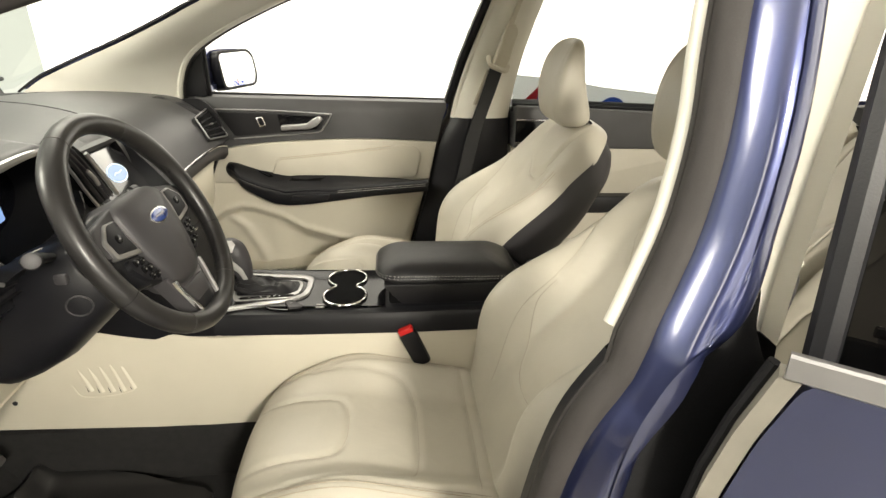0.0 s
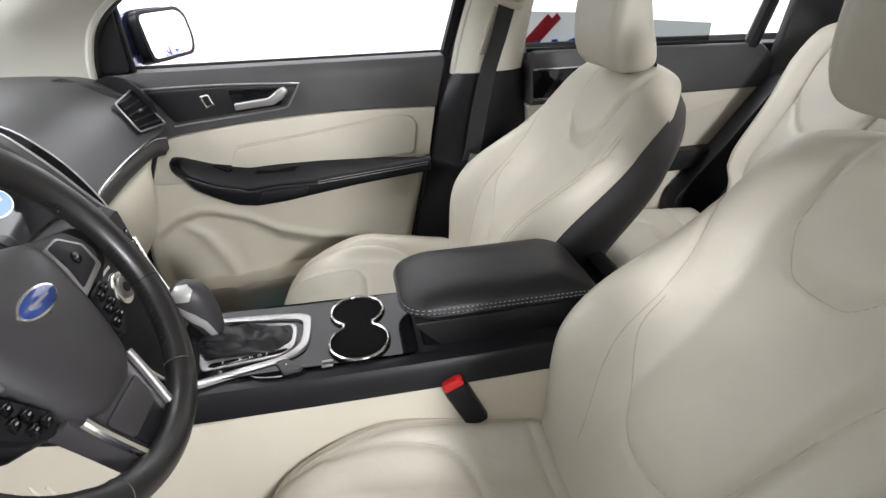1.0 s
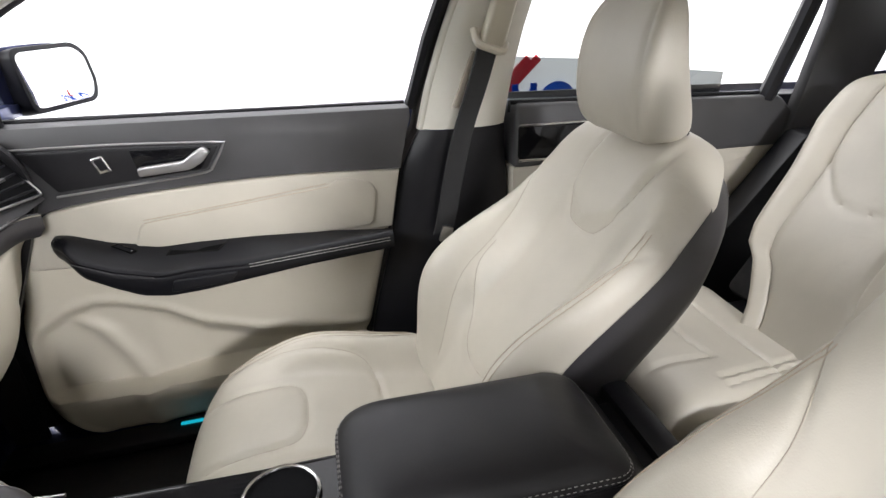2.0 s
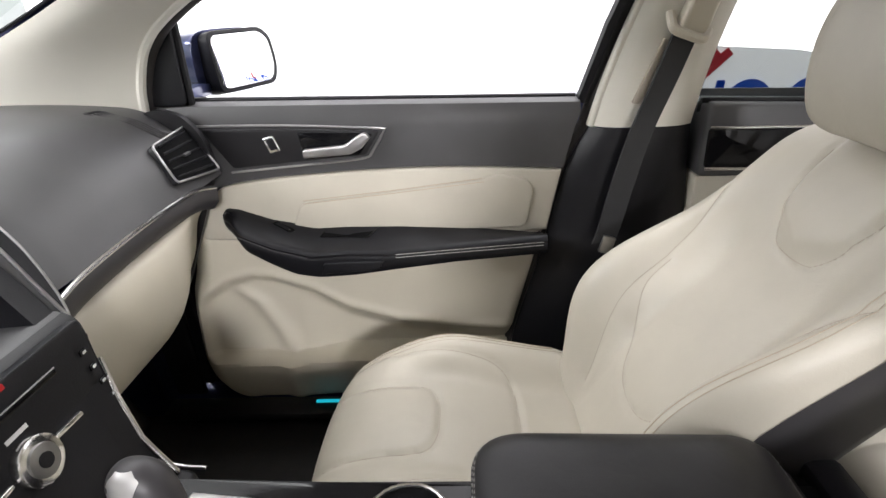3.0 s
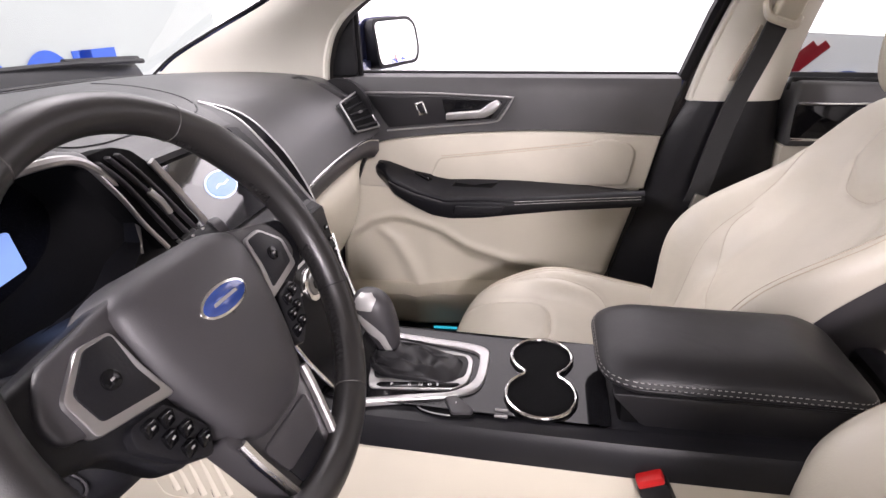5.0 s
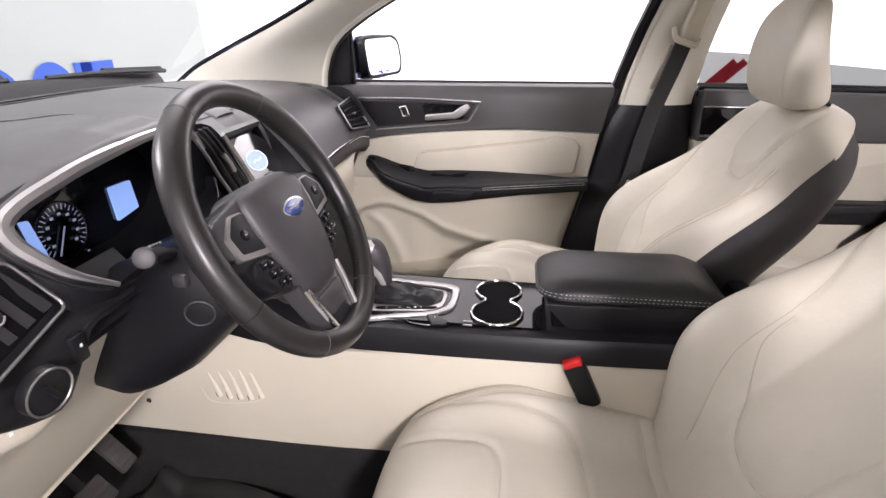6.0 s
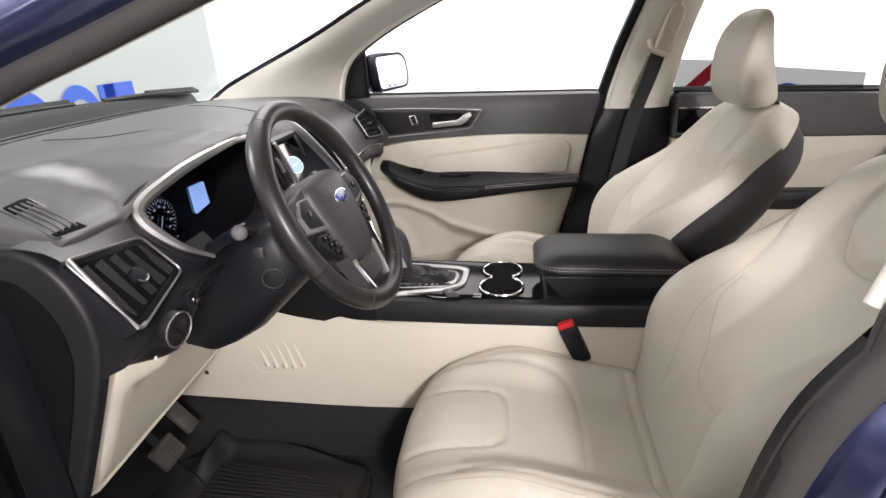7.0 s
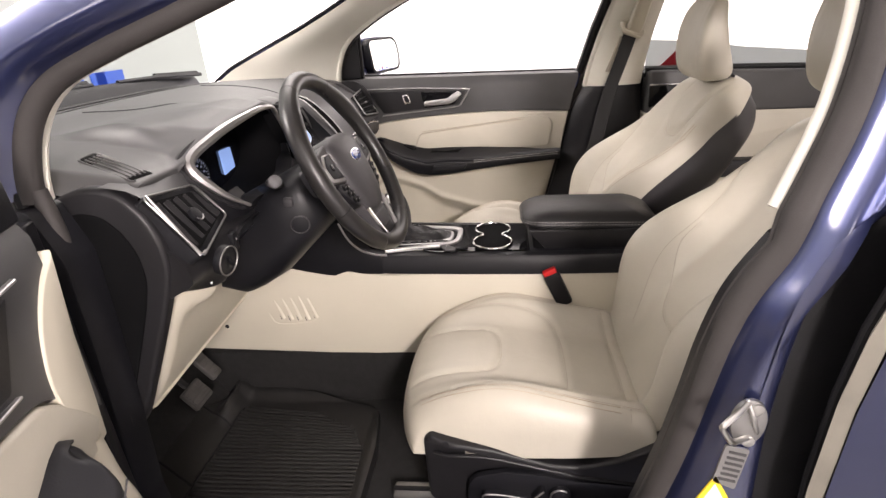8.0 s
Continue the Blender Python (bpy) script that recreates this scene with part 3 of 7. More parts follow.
    D = (0.728 - 0.010 * smooth_step(0.62, 0.50, V)) * (1 - flat_rim) + D * flat_rim
    rim_e = (1 - np.abs(K) ** 30) ** 0.5 * (1 - np.clip((0.45 - V) / 0.058, 0, 1) ** 4) ** 0.5
    D = 0.79 + (D - 0.79) * rim_e
    sheet = [[put(U[a, b], V[a, b], D[a, b]) for b in range(U.shape[1])] for a in range(U.shape[0])]
    base = part("lower_panel", surface(sheet), CREAM, door, "cream moulded lower panel with map pocket")
    plate("lower_panel_back", rounded([(-0.70, 0.87), (-0.745, 0.55), (-0.70, 0.42), (0.01, 0.41), (0.13, 0.87)], 0.03), 0.786, 0.80, BLACK, tag="black backing of the panel")
    # closing panel before the insert, towards the hinges
    plate("front_panel", [(-0.735, 1.135), (-0.714, 1.02), (-0.706, 0.93), (-0.698, 0.87), (-0.652, 0.87), (-0.643, 0.905)] + spline([(-0.638, 0.942), (-0.628, 0.985), (-0.633, 1.028), (-0.655, 1.070), (-0.69, 1.105), (-0.728, 1.126)], 4), 0.7385, 0.785, CREAM, tag="cream front edge of the panel", bevel=0.006)
    # armrest: pad on top, grab cup and switch well
    def arm_top(u):
        return float(np.interp(u, (-0.606, -0.59, -0.563, -0.49, -0.39, -0.317, -0.195, -0.07, 0.059, 0.134), (0.934, 0.95, 0.946, 0.919, 0.898, 0.899, 0.896, 0.886, 0.872, 0.86)))

    def arm_crease(u):
        return float(np.interp(u, (-0.606, -0.565, -0.548, -0.475, -0.391, -0.373, -0.31, -0.217, -0.072, 0.134), (0.925, 0.918, 0.905, 0.871, 0.847, 0.848, 0.852, 0.848, 0.857, 0.869)))

    def arm_skin(u, k, lift=0.0):
        """A point on the armrest's top: k from 0 at the panel to 1 at its nose."""
        return put(u, arm_top(u) + (arm_crease(u) + 0.014 - arm_top(u)) * k + lift, 0.742 - 0.076 * k - lift * 0.4)

    rows = []
    us = np.concatenate([np.linspace(-0.606, -0.53, 12), np.linspace(-0.52, 0.134, 44)])
    for u in us:
        t, c = arm_top(u), arm_crease(u)
        b = float(np.interp(u, (-0.606, -0.561, -0.531, -0.484, -0.434, -0.378, -0.295, -0.210, -0.075, 0.134), (0.898, 0.884, 0.862, 0.832, 0.806, 0.796, 0.800, 0.810, 0.825, 0.840)))
        near = 0.662 + 0.060 * float(smooth_step(-0.53, -0.607, u))
        sec = [(0.752, t), (0.742, t), (0.722, t + 0.001 + (c + 0.014 - t) * 0.24), (near + 0.020, c + 0.0165), (near + 0.008, c + 0.0125), (near + 0.002, c + 0.0065), (near + 0.0035, c + 0.0005), (near + 0.0015, c - 0.005), (near + 0.003, (c + b) / 2), (near + 0.009, b + 0.006), (near + 0.020, b), (0.752, b)]
        q = float(smooth_step(-0.6075, -0.592, u)) ** 0.5
        my, mz = 0.745, (t + b) / 2
        rows.append([put(u, mz + (z - mz) * (0.45 + 0.55 * q), my + (y - my) * (0.25 + 0.75 * q)) for y, z in spline(sec, 2)])
    rest = part("armrest", surface(rows, close_v=True, cap=True), BLACK, door, "black armrest with padded top")
    wells = [(-0.377, 0.45), (-0.265, 0.53), (-0.241, 0.15), (-0.362, 0.08)]
    part("switch_well", surface([[arm_skin(u, k, 0.0006), arm_skin(u, k, 0.0016), arm_skin(u * 0.94 + wells[2][0] * 0.03 + wells[0][0] * 0.03, k * 0.9 + 0.05 * (wells[0][1] + wells[2][1]), 0.0014)] for u, k in wells], close_u=True), PIANO, rest, "raised gloss rim of the grab well")
    # No hollow here: a flat face, its depth painted as black.
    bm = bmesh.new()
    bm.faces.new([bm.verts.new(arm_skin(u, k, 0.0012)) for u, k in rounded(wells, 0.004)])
    part("grab_well", bm, RECESS_BLACK, rest, "flat black face painted as the grab well's depth", smooth=False)
    part("grab_cup", prism(rounded([(-0.372, 0.812), (-0.240, 0.820), (-0.225, 0.842), (-0.362, 0.840)], 0.008), put, 0.674, 0.6565, 0.005, 3), BLACK, rest, "black pull cup under the nose")
    for off in (0.0035, -0.0035):
        line("stitching", [(u, arm_crease(u) + 0.001 + off) for u in np.linspace(-0.20, 0.125, 16)], 0.6628, 0.0007, GREY_THREAD, rest)
    line("crease", [(u, arm_crease(u) + 0.001) for u in np.linspace(-0.55, -0.40, 14)], 0.6640, 0.0012, SHELL, rest)
    switch = part("window_switch", surface([[arm_skin(u, k, 0.0), arm_skin(u, k, 0.005), arm_skin(u * 0.9 - 0.0465, k * 0.9 + 0.045, 0.0065)] for u, k in [(-0.486, 0.23), (-0.475, 0.12), (-0.435, 0.33), (-0.446, 0.43)]], close_u=True, cap=True), PIANO, rest, "gloss black window switch")
    line("switch_edge", [(-0.447, arm_top(-0.44) - 0.008), (-0.433, arm_top(-0.43) - 0.012)], 0.718, 0.0022, CHROME, switch, "chrome switch edge")
    # handle bezel
    bez = [(-0.56, 1.034), (-0.249, 1.056), (-0.209, 1.117), (-0.43, 1.132), (-0.63, 1.139)]
    plate("handle_recess", rounded([(-0.555, 1.042), (-0.255, 1.062), (-0.222, 1.112), (-0.43, 1.125), (-0.61, 1.130)], 0.006), 0.7365, 0.75, ARM_HIDE, tag="black handle bezel", bevel=0.003)
    # The plate stands proud; its black paints the hollow's depth.
    hollow = plate("handle_hollow", rounded([(-0.39, 1.056), (-0.268, 1.063), (-0.236, 1.108), (-0.40, 1.119)], 0.006), 0.7345, 0.74, PIANO, tag="gloss black plate painted as the hollow behind the handle", bevel=0.002)
    part("chrome_trim", rail([put(u, v, 0.738) for u, v in spline([(-0.63, 1.139), (-0.43, 1.133), (-0.23, 1.1195)], 4)], 0.0045, 0.006, (0, -s, 0)), SATIN, door, "chrome upper strip")
    part("chrome_trim", rail([put(u, v, 0.738) for u, v in [(-0.235, 1.1195), (-0.209, 1.117), (-0.222, 1.095), (-0.246, 1.061)]], 0.0065, 0.006, (0, -s, 0)), SATIN, door, "chrome corner")
    part("chrome_trim", rail([put(u, v, 0.738) for u, v in spline([(-0.244, 1.061), (-0.275, 1.053), (-0.42, 1.043), (-0.56, 1.034)], 4)], 0.0042, 0.006, (0, -s, 0)), SATIN, door, "chrome lower strip")
    lever = rounded([(-0.388, 1.064), (-0.285, 1.069), (-0.258, 1.082), (-0.238, 1.104), (-0.252, 1.115), (-0.274, 1.104), (-0.296, 1.089), (-0.388, 1.083)], 0.006, 4)
    plate("inner_handle", lever, 0.711, 0.726, SATIN, tag="satin silver pull handle", bevel=0.005)
    plate("handle_stem", rounded([(-0.276, 1.078), (-0.256, 1.084), (-0.246, 1.104), (-0.270, 1.100)], 0.004), 0.724, 0.736, SILVER, tag="stem of the pull handle", bevel=0.002)
    lock = plate("lock_button", rounded([(-0.478, 1.108), (-0.466, 1.072), (-0.440, 1.078), (-0.452, 1.113)], 0.005), 0.7325, 0.742, CHROME, tag="chrome lock switch", bevel=0.003)
    plate("lock_mark", rounded([(-0.470, 1.104), (-0.462, 1.080), (-0.447, 1.084), (-0.455, 1.108)], 0.003), 0.7310, 0.734, BLACK, lock, bevel=0.001)
    # window frame and pane
    part("window_frame", tube([put(u, v, y) for u, v, y in ((0.217, 1.15, 0.782), (0.262, 1.30, 0.752), (0.31, 1.43, 0.715), (0.35, 1.53, 0.675))], 0.022, 8, flat=0.8), BLACK, door, "black window frame")
    sail = rounded([(-0.722, 1.18), (-0.635, 1.18), (-0.632, 1.355), (-0.690, 1.30), (-0.715, 1.24)], 0.01)
    plate("sail_cover", sail, 0.752, 0.785, BLACK, tag="black corner cover behind the mirror", bevel=0.004)
    line("window_channel", [(-0.632, 1.18), (-0.630, 1.355)], 0.770, 0.009, RUBBER, door, "black rubber glass channel")
    return door


passenger_door = front_door(1, "side_door", "closed front passenger door, cream and charcoal trim panel", (-0.80, 0.85), 0)
driver_door = front_door(-1, "side_door", "wide open driver door, cream and charcoal trim panel", (-0.77, 0.85), -70)

# ---- dashboard ----
dash = thing("dashboard", "charcoal soft-touch dashboard with chrome-edged vents", "dashboard")


RINGPTS = [(-0.624, -0.564, 1.171), (-0.610, -0.490, 1.203), (-0.590, -0.400, 1.222), (-0.580, -0.318, 1.228), (-0.584, -0.262, 1.212), (-0.596, -0.212, 1.152), (-0.582, -0.232, 1.100), (-0.566, -0.300, 1.068), (-0.560, -0.400, 1.062), (-0.561, -0.505, 1.076), (-0.588, -0.553, 1.118)]


def ring_edge(y, upper):
    """The instrument surround's upper or lower edge, as (x, z)."""
    pts = RINGPTS[:6] if upper else [RINGPTS[0]] + RINGPTS[:5:-1] + [RINGPTS[5]]
    ys = [p[1] for p in pts]
    return float(np.interp(y, ys, [p[0] for p in pts])), float(np.interp(y, ys, [p[2] for p in pts]))


def dash_profile(y):
    """The top pad from the windscreen to its rear edge, as (x, z), at a place across the car."""
    a = abs(y) / 0.72
    drop = 0.040 * a ** 3
    plain = [(-0.80, 1.217 - drop * 0.6), (-0.72, 1.198 - drop * 0.5), (-0.665, 1.160 - drop * 0.4), (-0.622, 1.112), (-0.592, 1.062), (-0.578, 1.036)]
    if y < 0:
        plain = [(-0.80, 1.216 - drop * 0.3), (-0.72, 1.204 - drop * 0.25), (-0.665, 1.193 - drop * 0.2), (-0.642, 1.184 - drop * 0.15), (-0.625, 1.172), (-0.632, 1.152)]
        side = 0.024 * float(smooth_step(-0.685, -0.725, y))
        plain = [(p[0], p[1] - side) for p in plain]
        k = float(smooth_step(-0.165, -0.30, y))
        inner = [(-0.80, 1.217), (-0.72, 1.198), (-0.665, 1.160), (-0.622, 1.112), (-0.592, 1.062), (-0.578, 1.036)]
        plain = [(p[0] * k + q[0] * (1 - k), p[1] * k + q[1] * (1 - k)) for p, q in zip(plain, inner)]
        fold = (-0.500, -0.518, -0.537, -0.556, -0.572, -0.580)
        hs = [float(smooth_step(f - 0.024, f + 0.012, y) * smooth_step(-0.165, -0.222, y)) for f in fold]
        x, z = ring_edge(min(max(y, -0.564), -0.212), True)
        over = [(-0.80, 1.236), (-0.73, 1.240 - 0.3 * (1.228 - z)), (x - 0.060, z + 0.022), (x - 0.025, z + 0.017), (x + 0.002, z + 0.013), (x + 0.010, z + 0.006)]
        plain = [(p[0] * (1 - h) + q[0] * h, p[1] * (1 - h) + q[1] * h) for p, q, h in zip(plain, over, hs)]
    return [(-1.26, 1.205 - drop), (-1.20, 1.226 - drop), (-1.06, 1.234 - drop * 0.8), (-0.92, 1.230 - drop * 0.7)] + plain


def pad(y0, y1, n):
    return surface([[(x, y, z) for x, z in spline(dash_profile(y), 5)] for y in np.linspace(y0, y1, n)])


top = part("top_pad", pad(0.155, 0.725, 24), SOFT, dash, "charcoal grained pad before the passenger")
part("top_pad", pad(-0.725, -0.150, 110), SOFT, dash, "charcoal grained pad with instrument hood")
# middle of the pad, ahead of the screen, with a lidded tray
mid = [(-1.26, 1.205), (-1.20, 1.226), (-1.06, 1.234), (-0.92, 1.230), (-0.80, 1.219), (-0.735, 1.205), (-0.69, 1.185), (-0.668, 1.172)]
part("top_pad", surface([[(x, y, z) for x, z in spline(mid, 5)] for y in np.linspace(-0.152, 0.158, 16)]), SOFT, dash, "charcoal grained pad over the screen")
def pad_z(x, y):
    """The height of the top pad."""
    line = spline(mid, 5) if -0.152 < y < 0.157 else spline(dash_profile(y), 5)
    return float(np.interp(x, [p[0] for p in line], [p[1] for p in line]))


seam = spline([(-1.03, 0.262), (-0.93, 0.240), (-0.85, 0.215), (-0.785, 0.190), (-0.742, 0.163), (-0.718, 0.136), (-0.710, 0.105), (-0.708, 0.090)], 5)
tray = part("tray_lid", tube([(x, y, pad_z(x, y) + 0.0002) for x, y in seam], 0.0017, 5), BLACK, dash, "seam of the top tray lid")
part("lid_seam", tube([(x, -y, pad_z(x, -y) + 0.0002) for x, y in seam] + [(-0.708, -0.04, pad_z(-0.708, 0) + 0.0002), (-0.708, 0.016, pad_z(-0.708, 0) + 0.0002)], 0.0017, 5), BLACK, tray)
rows = []
for k, y in enumerate(np.linspace(0.014, 0.092, 18)):
    bow = math.sin(math.pi * k / 17) ** 0.35
    rows.append([(x, y, pad_z(x, 0.0) + h * bow - 0.001) for x, h in ((-0.748 + 0.010 * (1 - bow), 0.0), (-0.735, 0.0042), (-0.718, 0.0075), (-0.704, 0.0085), (-0.697, 0.0065), (-0.700, 0.0))])
part("tray_grip", surface(rows), SOFT, tray, "raised finger grip of the lid")
# Nothing is sunk: a thin dark plate paints the hollow's shade.
part("grip_hollow", prism(rounded([(-0.700, 0.012), (-0.672, 0.004), (-0.670, 0.078), (-0.700, 0.088)], 0.006), lambda a, b, d: Vector((a, b, pad_z(a, 0.0) + d)), -0.004, 0.0006, 0.0004), SHELL, tray, "thin dark plate painted as the finger hollow")
# loudspeaker and demister slots
for s in (1, -1):
    quad = [(-0.757, 0.594), (-0.624, 0.645), (-0.634, 0.690), (-0.755, 0.640)]
    slot = part("demister_vent", prism(rounded(quad, 0.010), lambda a, b, d: Vector((a, s * b, pad_z(a, s * b) + d)), -0.004, 0.0012, 0.0008), RECESS_BLACK, dash, "side window demister vent")
    frame_line = rounded(quad, 0.010, 4)
    part("vent_frame", tube([(a, s * b, pad_z(a, s * b) + 0.001) for a, b in frame_line], 0.0018, 6, True), SOFT, slot)
    for k in range(4):
        t = 0.18 + 0.21 * k
        a0, a1 = np.array(quad[0]) * (1 - t) + np.array(quad[3]) * t, np.array(quad[1]) * (1 - t) + np.array(quad[2]) * t
        a0, a1 = a0 * 0.9 + a1 * 0.1, a1 * 0.9 + a0 * 0.1
        part("slat", tube([(a, s * b, pad_z(a, s * b) + 0.0016) for a, b in (a0, a0 * 0.5 + a1 * 0.5, a1)], 0.0016, 5), SOFT, slot)
part("windscreen_slot", tube([(x, y, 1.2325 - 0.036 * (abs(y) / 0.72) ** 3) for x, y in spline([(-1.13, -0.58), (-1.16, -0.3), (-1.17, 0.0), (-1.16, 0.3), (-1.13, 0.58)], 5)], 0.006, 6, flat=0.5), BLACK, dash, "black demister slot")
part("windscreen_slot", rail([(x, y, 1.2315 - 0.034 * (abs(y) / 0.72) ** 3) for x, y in spline([(-1.08, -0.60), (-1.105, -0.2), (-1.105, 0.2), (-1.08, 0.60)], 5)], 0.008, 0.004, (0, 0, 1)), BLACK, dash)

# passenger side: chrome line, dark fillet and cream glovebox
bow = spline([(-0.556, 0.150, 1.030), (-0.572, 0.24, 1.036), (-0.578, 0.38, 1.040), (-0.578, 0.52, 1.041), (-0.574, 0.60, 1.038), (-0.566, 0.655, 1.026)], 6)
part("chrome_line", tube(bow, 0.0042, 8), CHROME, dash, "chrome trim line")
rows = [[(x, y, z), (x + 0.004, y, z - 0.008), (x + 0.002, y, z - 0.030), (x - 0.012, y, z - 0.046), (x - 0.05, y, z - 0.052)] for x, y, z in bow]
part("trim_fillet", surface(rows), SHELL, dash, "dark satin fillet")
rows = []
for y in np.linspace(0.148, 0.70, 20):
    back = 0.085 * float(smooth_step(0.46, 0.70, y))
    rows.append([(x - back * k, y, z) for x, z, k in spline([(-0.60, 0.992, 0.1), (-0.578, 0.985, 0.35), (-0.568, 0.94, 0.9), (-0.585, 0.86, 1), (-0.625, 0.79, 1), (-0.68, 0.745, 1), (-0.78, 0.725, 1), (-1.10, 0.72, 0)], 4)])
box_lid = part("glovebox", surface(rows), CREAM, dash, "cream glovebox lid")
part("lid_gap", tube([(-0.566, 0.20, 0.965), (-0.583, 0.205, 0.86), (-0.66, 0.21, 0.752)], 0.0016, 5), BLACK, box_lid)

# outer vents on both sides
for s in (1, -1):
    if s > 0:
        c = [Vector((-0.626, 0.573, 1.136)), Vector((-0.639, 0.716, 1.139)), Vector((-0.571, 0.705, 1.053)), Vector((-0.591, 0.552, 1.066))]
    else:
        c = [Vector((-0.616, -0.588, 1.133)), Vector((-0.606, -0.719, 1.158)), Vector((-0.553, -0.706, 1.054)), Vector((-0.572, -0.569, 1.079))]
    mid_v = sum(c, Vector()) / 4
    nrm = (c[1] - c[3]).cross(c[2] - c[0]).normalized()
    if nrm.x < 0:
        nrm = -nrm
    up = (c[0] + c[1] - c[2] - c[3]).normalized()
    put = plane_map(mid_v, (Vector((0, 1, 0)) - nrm * nrm.y), up)
    uu, vv, ww = (put(1, 0, 0) - mid_v), (put(0, 1, 0) - mid_v), (put(0, 0, 1) - mid_v)
    flat2 = [((p - mid_v).dot(uu), (p - mid_v).dot(vv)) for p in c]
    sg = 1 if ww.dot(nrm) > 0 else -1
    ringline = rounded(flat2, 0.010, 4)
    vent = part("air_vent", prism([(a * 1.05, b * 1.05) for a, b in ringline], put, -0.03 * sg, 0.003 * sg, 0.001), BLACK, dash, "black air vent with chrome surround")
    part("vent_surround", tube([put(a * 1.02, b * 1.02, (0.004 if s > 0 else 0.009) * sg) for a, b in ringline], 0.0024 if s > 0 else 0.0020, 8, True), SATIN if s > 0 else SILVER, vent, "bright vent surround")
    if s < 0:
        part("vent_strip", tube([c[1].lerp(c[2], k) + nrm * 0.010 for k in (0, 0.5, 0.97)] + [c[2].lerp(c[3], 0.12) + nrm * 0.010], 0.0023, 8), SATIN, vent, "satin vent strip")
    throat = 0.93 if s > 0 else 0.84
    # No opening is cut; the near-black plate paints the throat's shade.
    part("vent_throat", prism([(a * throat, b * throat) for a, b in ringline], put, 0.0, 0.0045 * sg, 0.001), RECESS_BLACK, vent)
    for k in range(5):
        t = (k + 0.5) / 5
        if s > 0:
            a, b = c[0].lerp(c[3], t), c[1].lerp(c[2], t)
        else:
            a, b = c[0].lerp(c[1], t), c[3].lerp(c[2], t)
        a, b = a.lerp(b, 0.08 if s > 0 else 0.13), b.lerp(a, 0.08 if s > 0 else 0.13)
        if s > 0:
            part("slat", rail([a + nrm * 0.003, b + nrm * 0.003], 0.003, 0.0055, nrm + up * 0.7), BLACK, vent)
        else:
            across = (c[1] - c[0]).normalized()
            part("slat", rail([a + nrm * 0.003, b + nrm * 0.003], 0.0125, 0.004, nrm + across * 0.5), ARM_HIDE, vent)
    if s > 0:
        part("vent_tab", box(mid_v + nrm * 0.010, (0.008, 0.022, 0.006), 0.002), SILVER, vent, "vent direction tab")
    else:
        tab = part("vent_tab", disc(mid_v + nrm * 0.006 - up * 0.004, nrm, 0.0125, 0.008, 24, 0.003, up=tuple(up)), BLACK, vent, "round black vent tab")
        part("tab_edge", tube([mid_v + nrm * 0.014 - up * 0.004 + (uu * math.cos(q) + vv * math.sin(q)) * 0.0118 for q in np.linspace(-2.6, -0.5, 10)], 0.0012, 6), SATIN, tab, "bright lower edge")

# soft brow between the pad, the driver's vent and the instruments
rows = []
for y in np.linspace(-0.723, -0.545, 22):
    xv = float(np.interp(y, (-0.719, -0.588, -0.545), (-0.606, -0.614, -0.596)))
    zv = float(np.interp(y, (-0.719, -0.588, -0.545), (1.158, 1.134, 1.098)))
    rows.append([(-0.665, y, 1.180), (-0.640, y, 1.176), (-0.622, y, max(zv + 0.014, 1.160)), (xv - 0.002, y, zv + 0.007), (xv + 0.003, y, zv + 0.003), (xv - 0.006, y, zv - 0.012)])
part("vent_brow", surface(rows), SOFT, dash, "charcoal brow over the vent")
# instrument cluster behind the wheel
edge = spline(RINGPTS, 5, True)
mid_c = np.mean(np.array(edge), axis=0)
cluster = part("instrument_binnacle", surface([[tuple(np.array(p) * 1.0), tuple(mid_c + (np.array(p) - mid_c) * 0.97 + (-0.03, 0, 0)), tuple(mid_c + (np.array(p) - mid_c) * (0.5, 0.95, 0.95) + (-0.065, 0, 0.0)), (-0.695, float(mid_c[1] + (p[1] - mid_c[1]) * 0.95), float(mid_c[2] + (p[2] - mid_c[2]) * 0.93))] for p in edge], close_u=True), RECESS_BLACK, dash, "black instrument binnacle")
put = plane_map((-0.694, 0, 0), (0, 1, 0), (0, 0, 1))
face2 = [(mid_c[1] + (p[1] - mid_c[1]) * 0.96, mid_c[2] + (p[2] - mid_c[2]) * 0.94) for p in edge]
part("dial_glass", prism(face2, put, -0.012, 0.0, 0.001), LENS, cluster, "dark display glass")
bright = spline([RINGPTS[9], RINGPTS[10]] + RINGPTS[:7], 6)
part("cluster_surround", tube([tuple(np.array(p) + (0.008, 0, 0)) for p in bright], [0.0030 + 0.0050 * float(smooth_step(1.07, 1.15, p[2])) * float(smooth_step(-0.25, -0.50, p[1])) + 0.0016 * float(smooth_step(1.08, 1.17, p[2])) for p in bright], 8), SATIN, cluster, "satin chrome surround")
# Lip darker than the SOFT hood, painting the shade of its downward side.
part("cluster_surround", tube([tuple(np.array(p) + (-0.006, 0, 0) + (np.array(p) - mid_c) * 0.045) for p in edge], [0.0035 + 0.0035 * float(smooth_step(1.10, 1.18, p[2])) for p in edge], 8, True), ARM_HIDE, cluster)
part("trip_display", prism(rounded([(-0.320, 1.088), (-0.270, 1.095), (-0.275, 1.141), (-0.323, 1.142)], 0.003), put, 0.0, 0.003, 0.0), SCREEN_BLUE, cluster, "lit blue trip display", smooth=False)
DIAL = (-0.422, 1.110)
dial = part("speedometer", ring(put(*DIAL, 0.002), (1, 0, 0), 0.041, 0.0010, 40, 6), BLACK, cluster, "round speedometer")
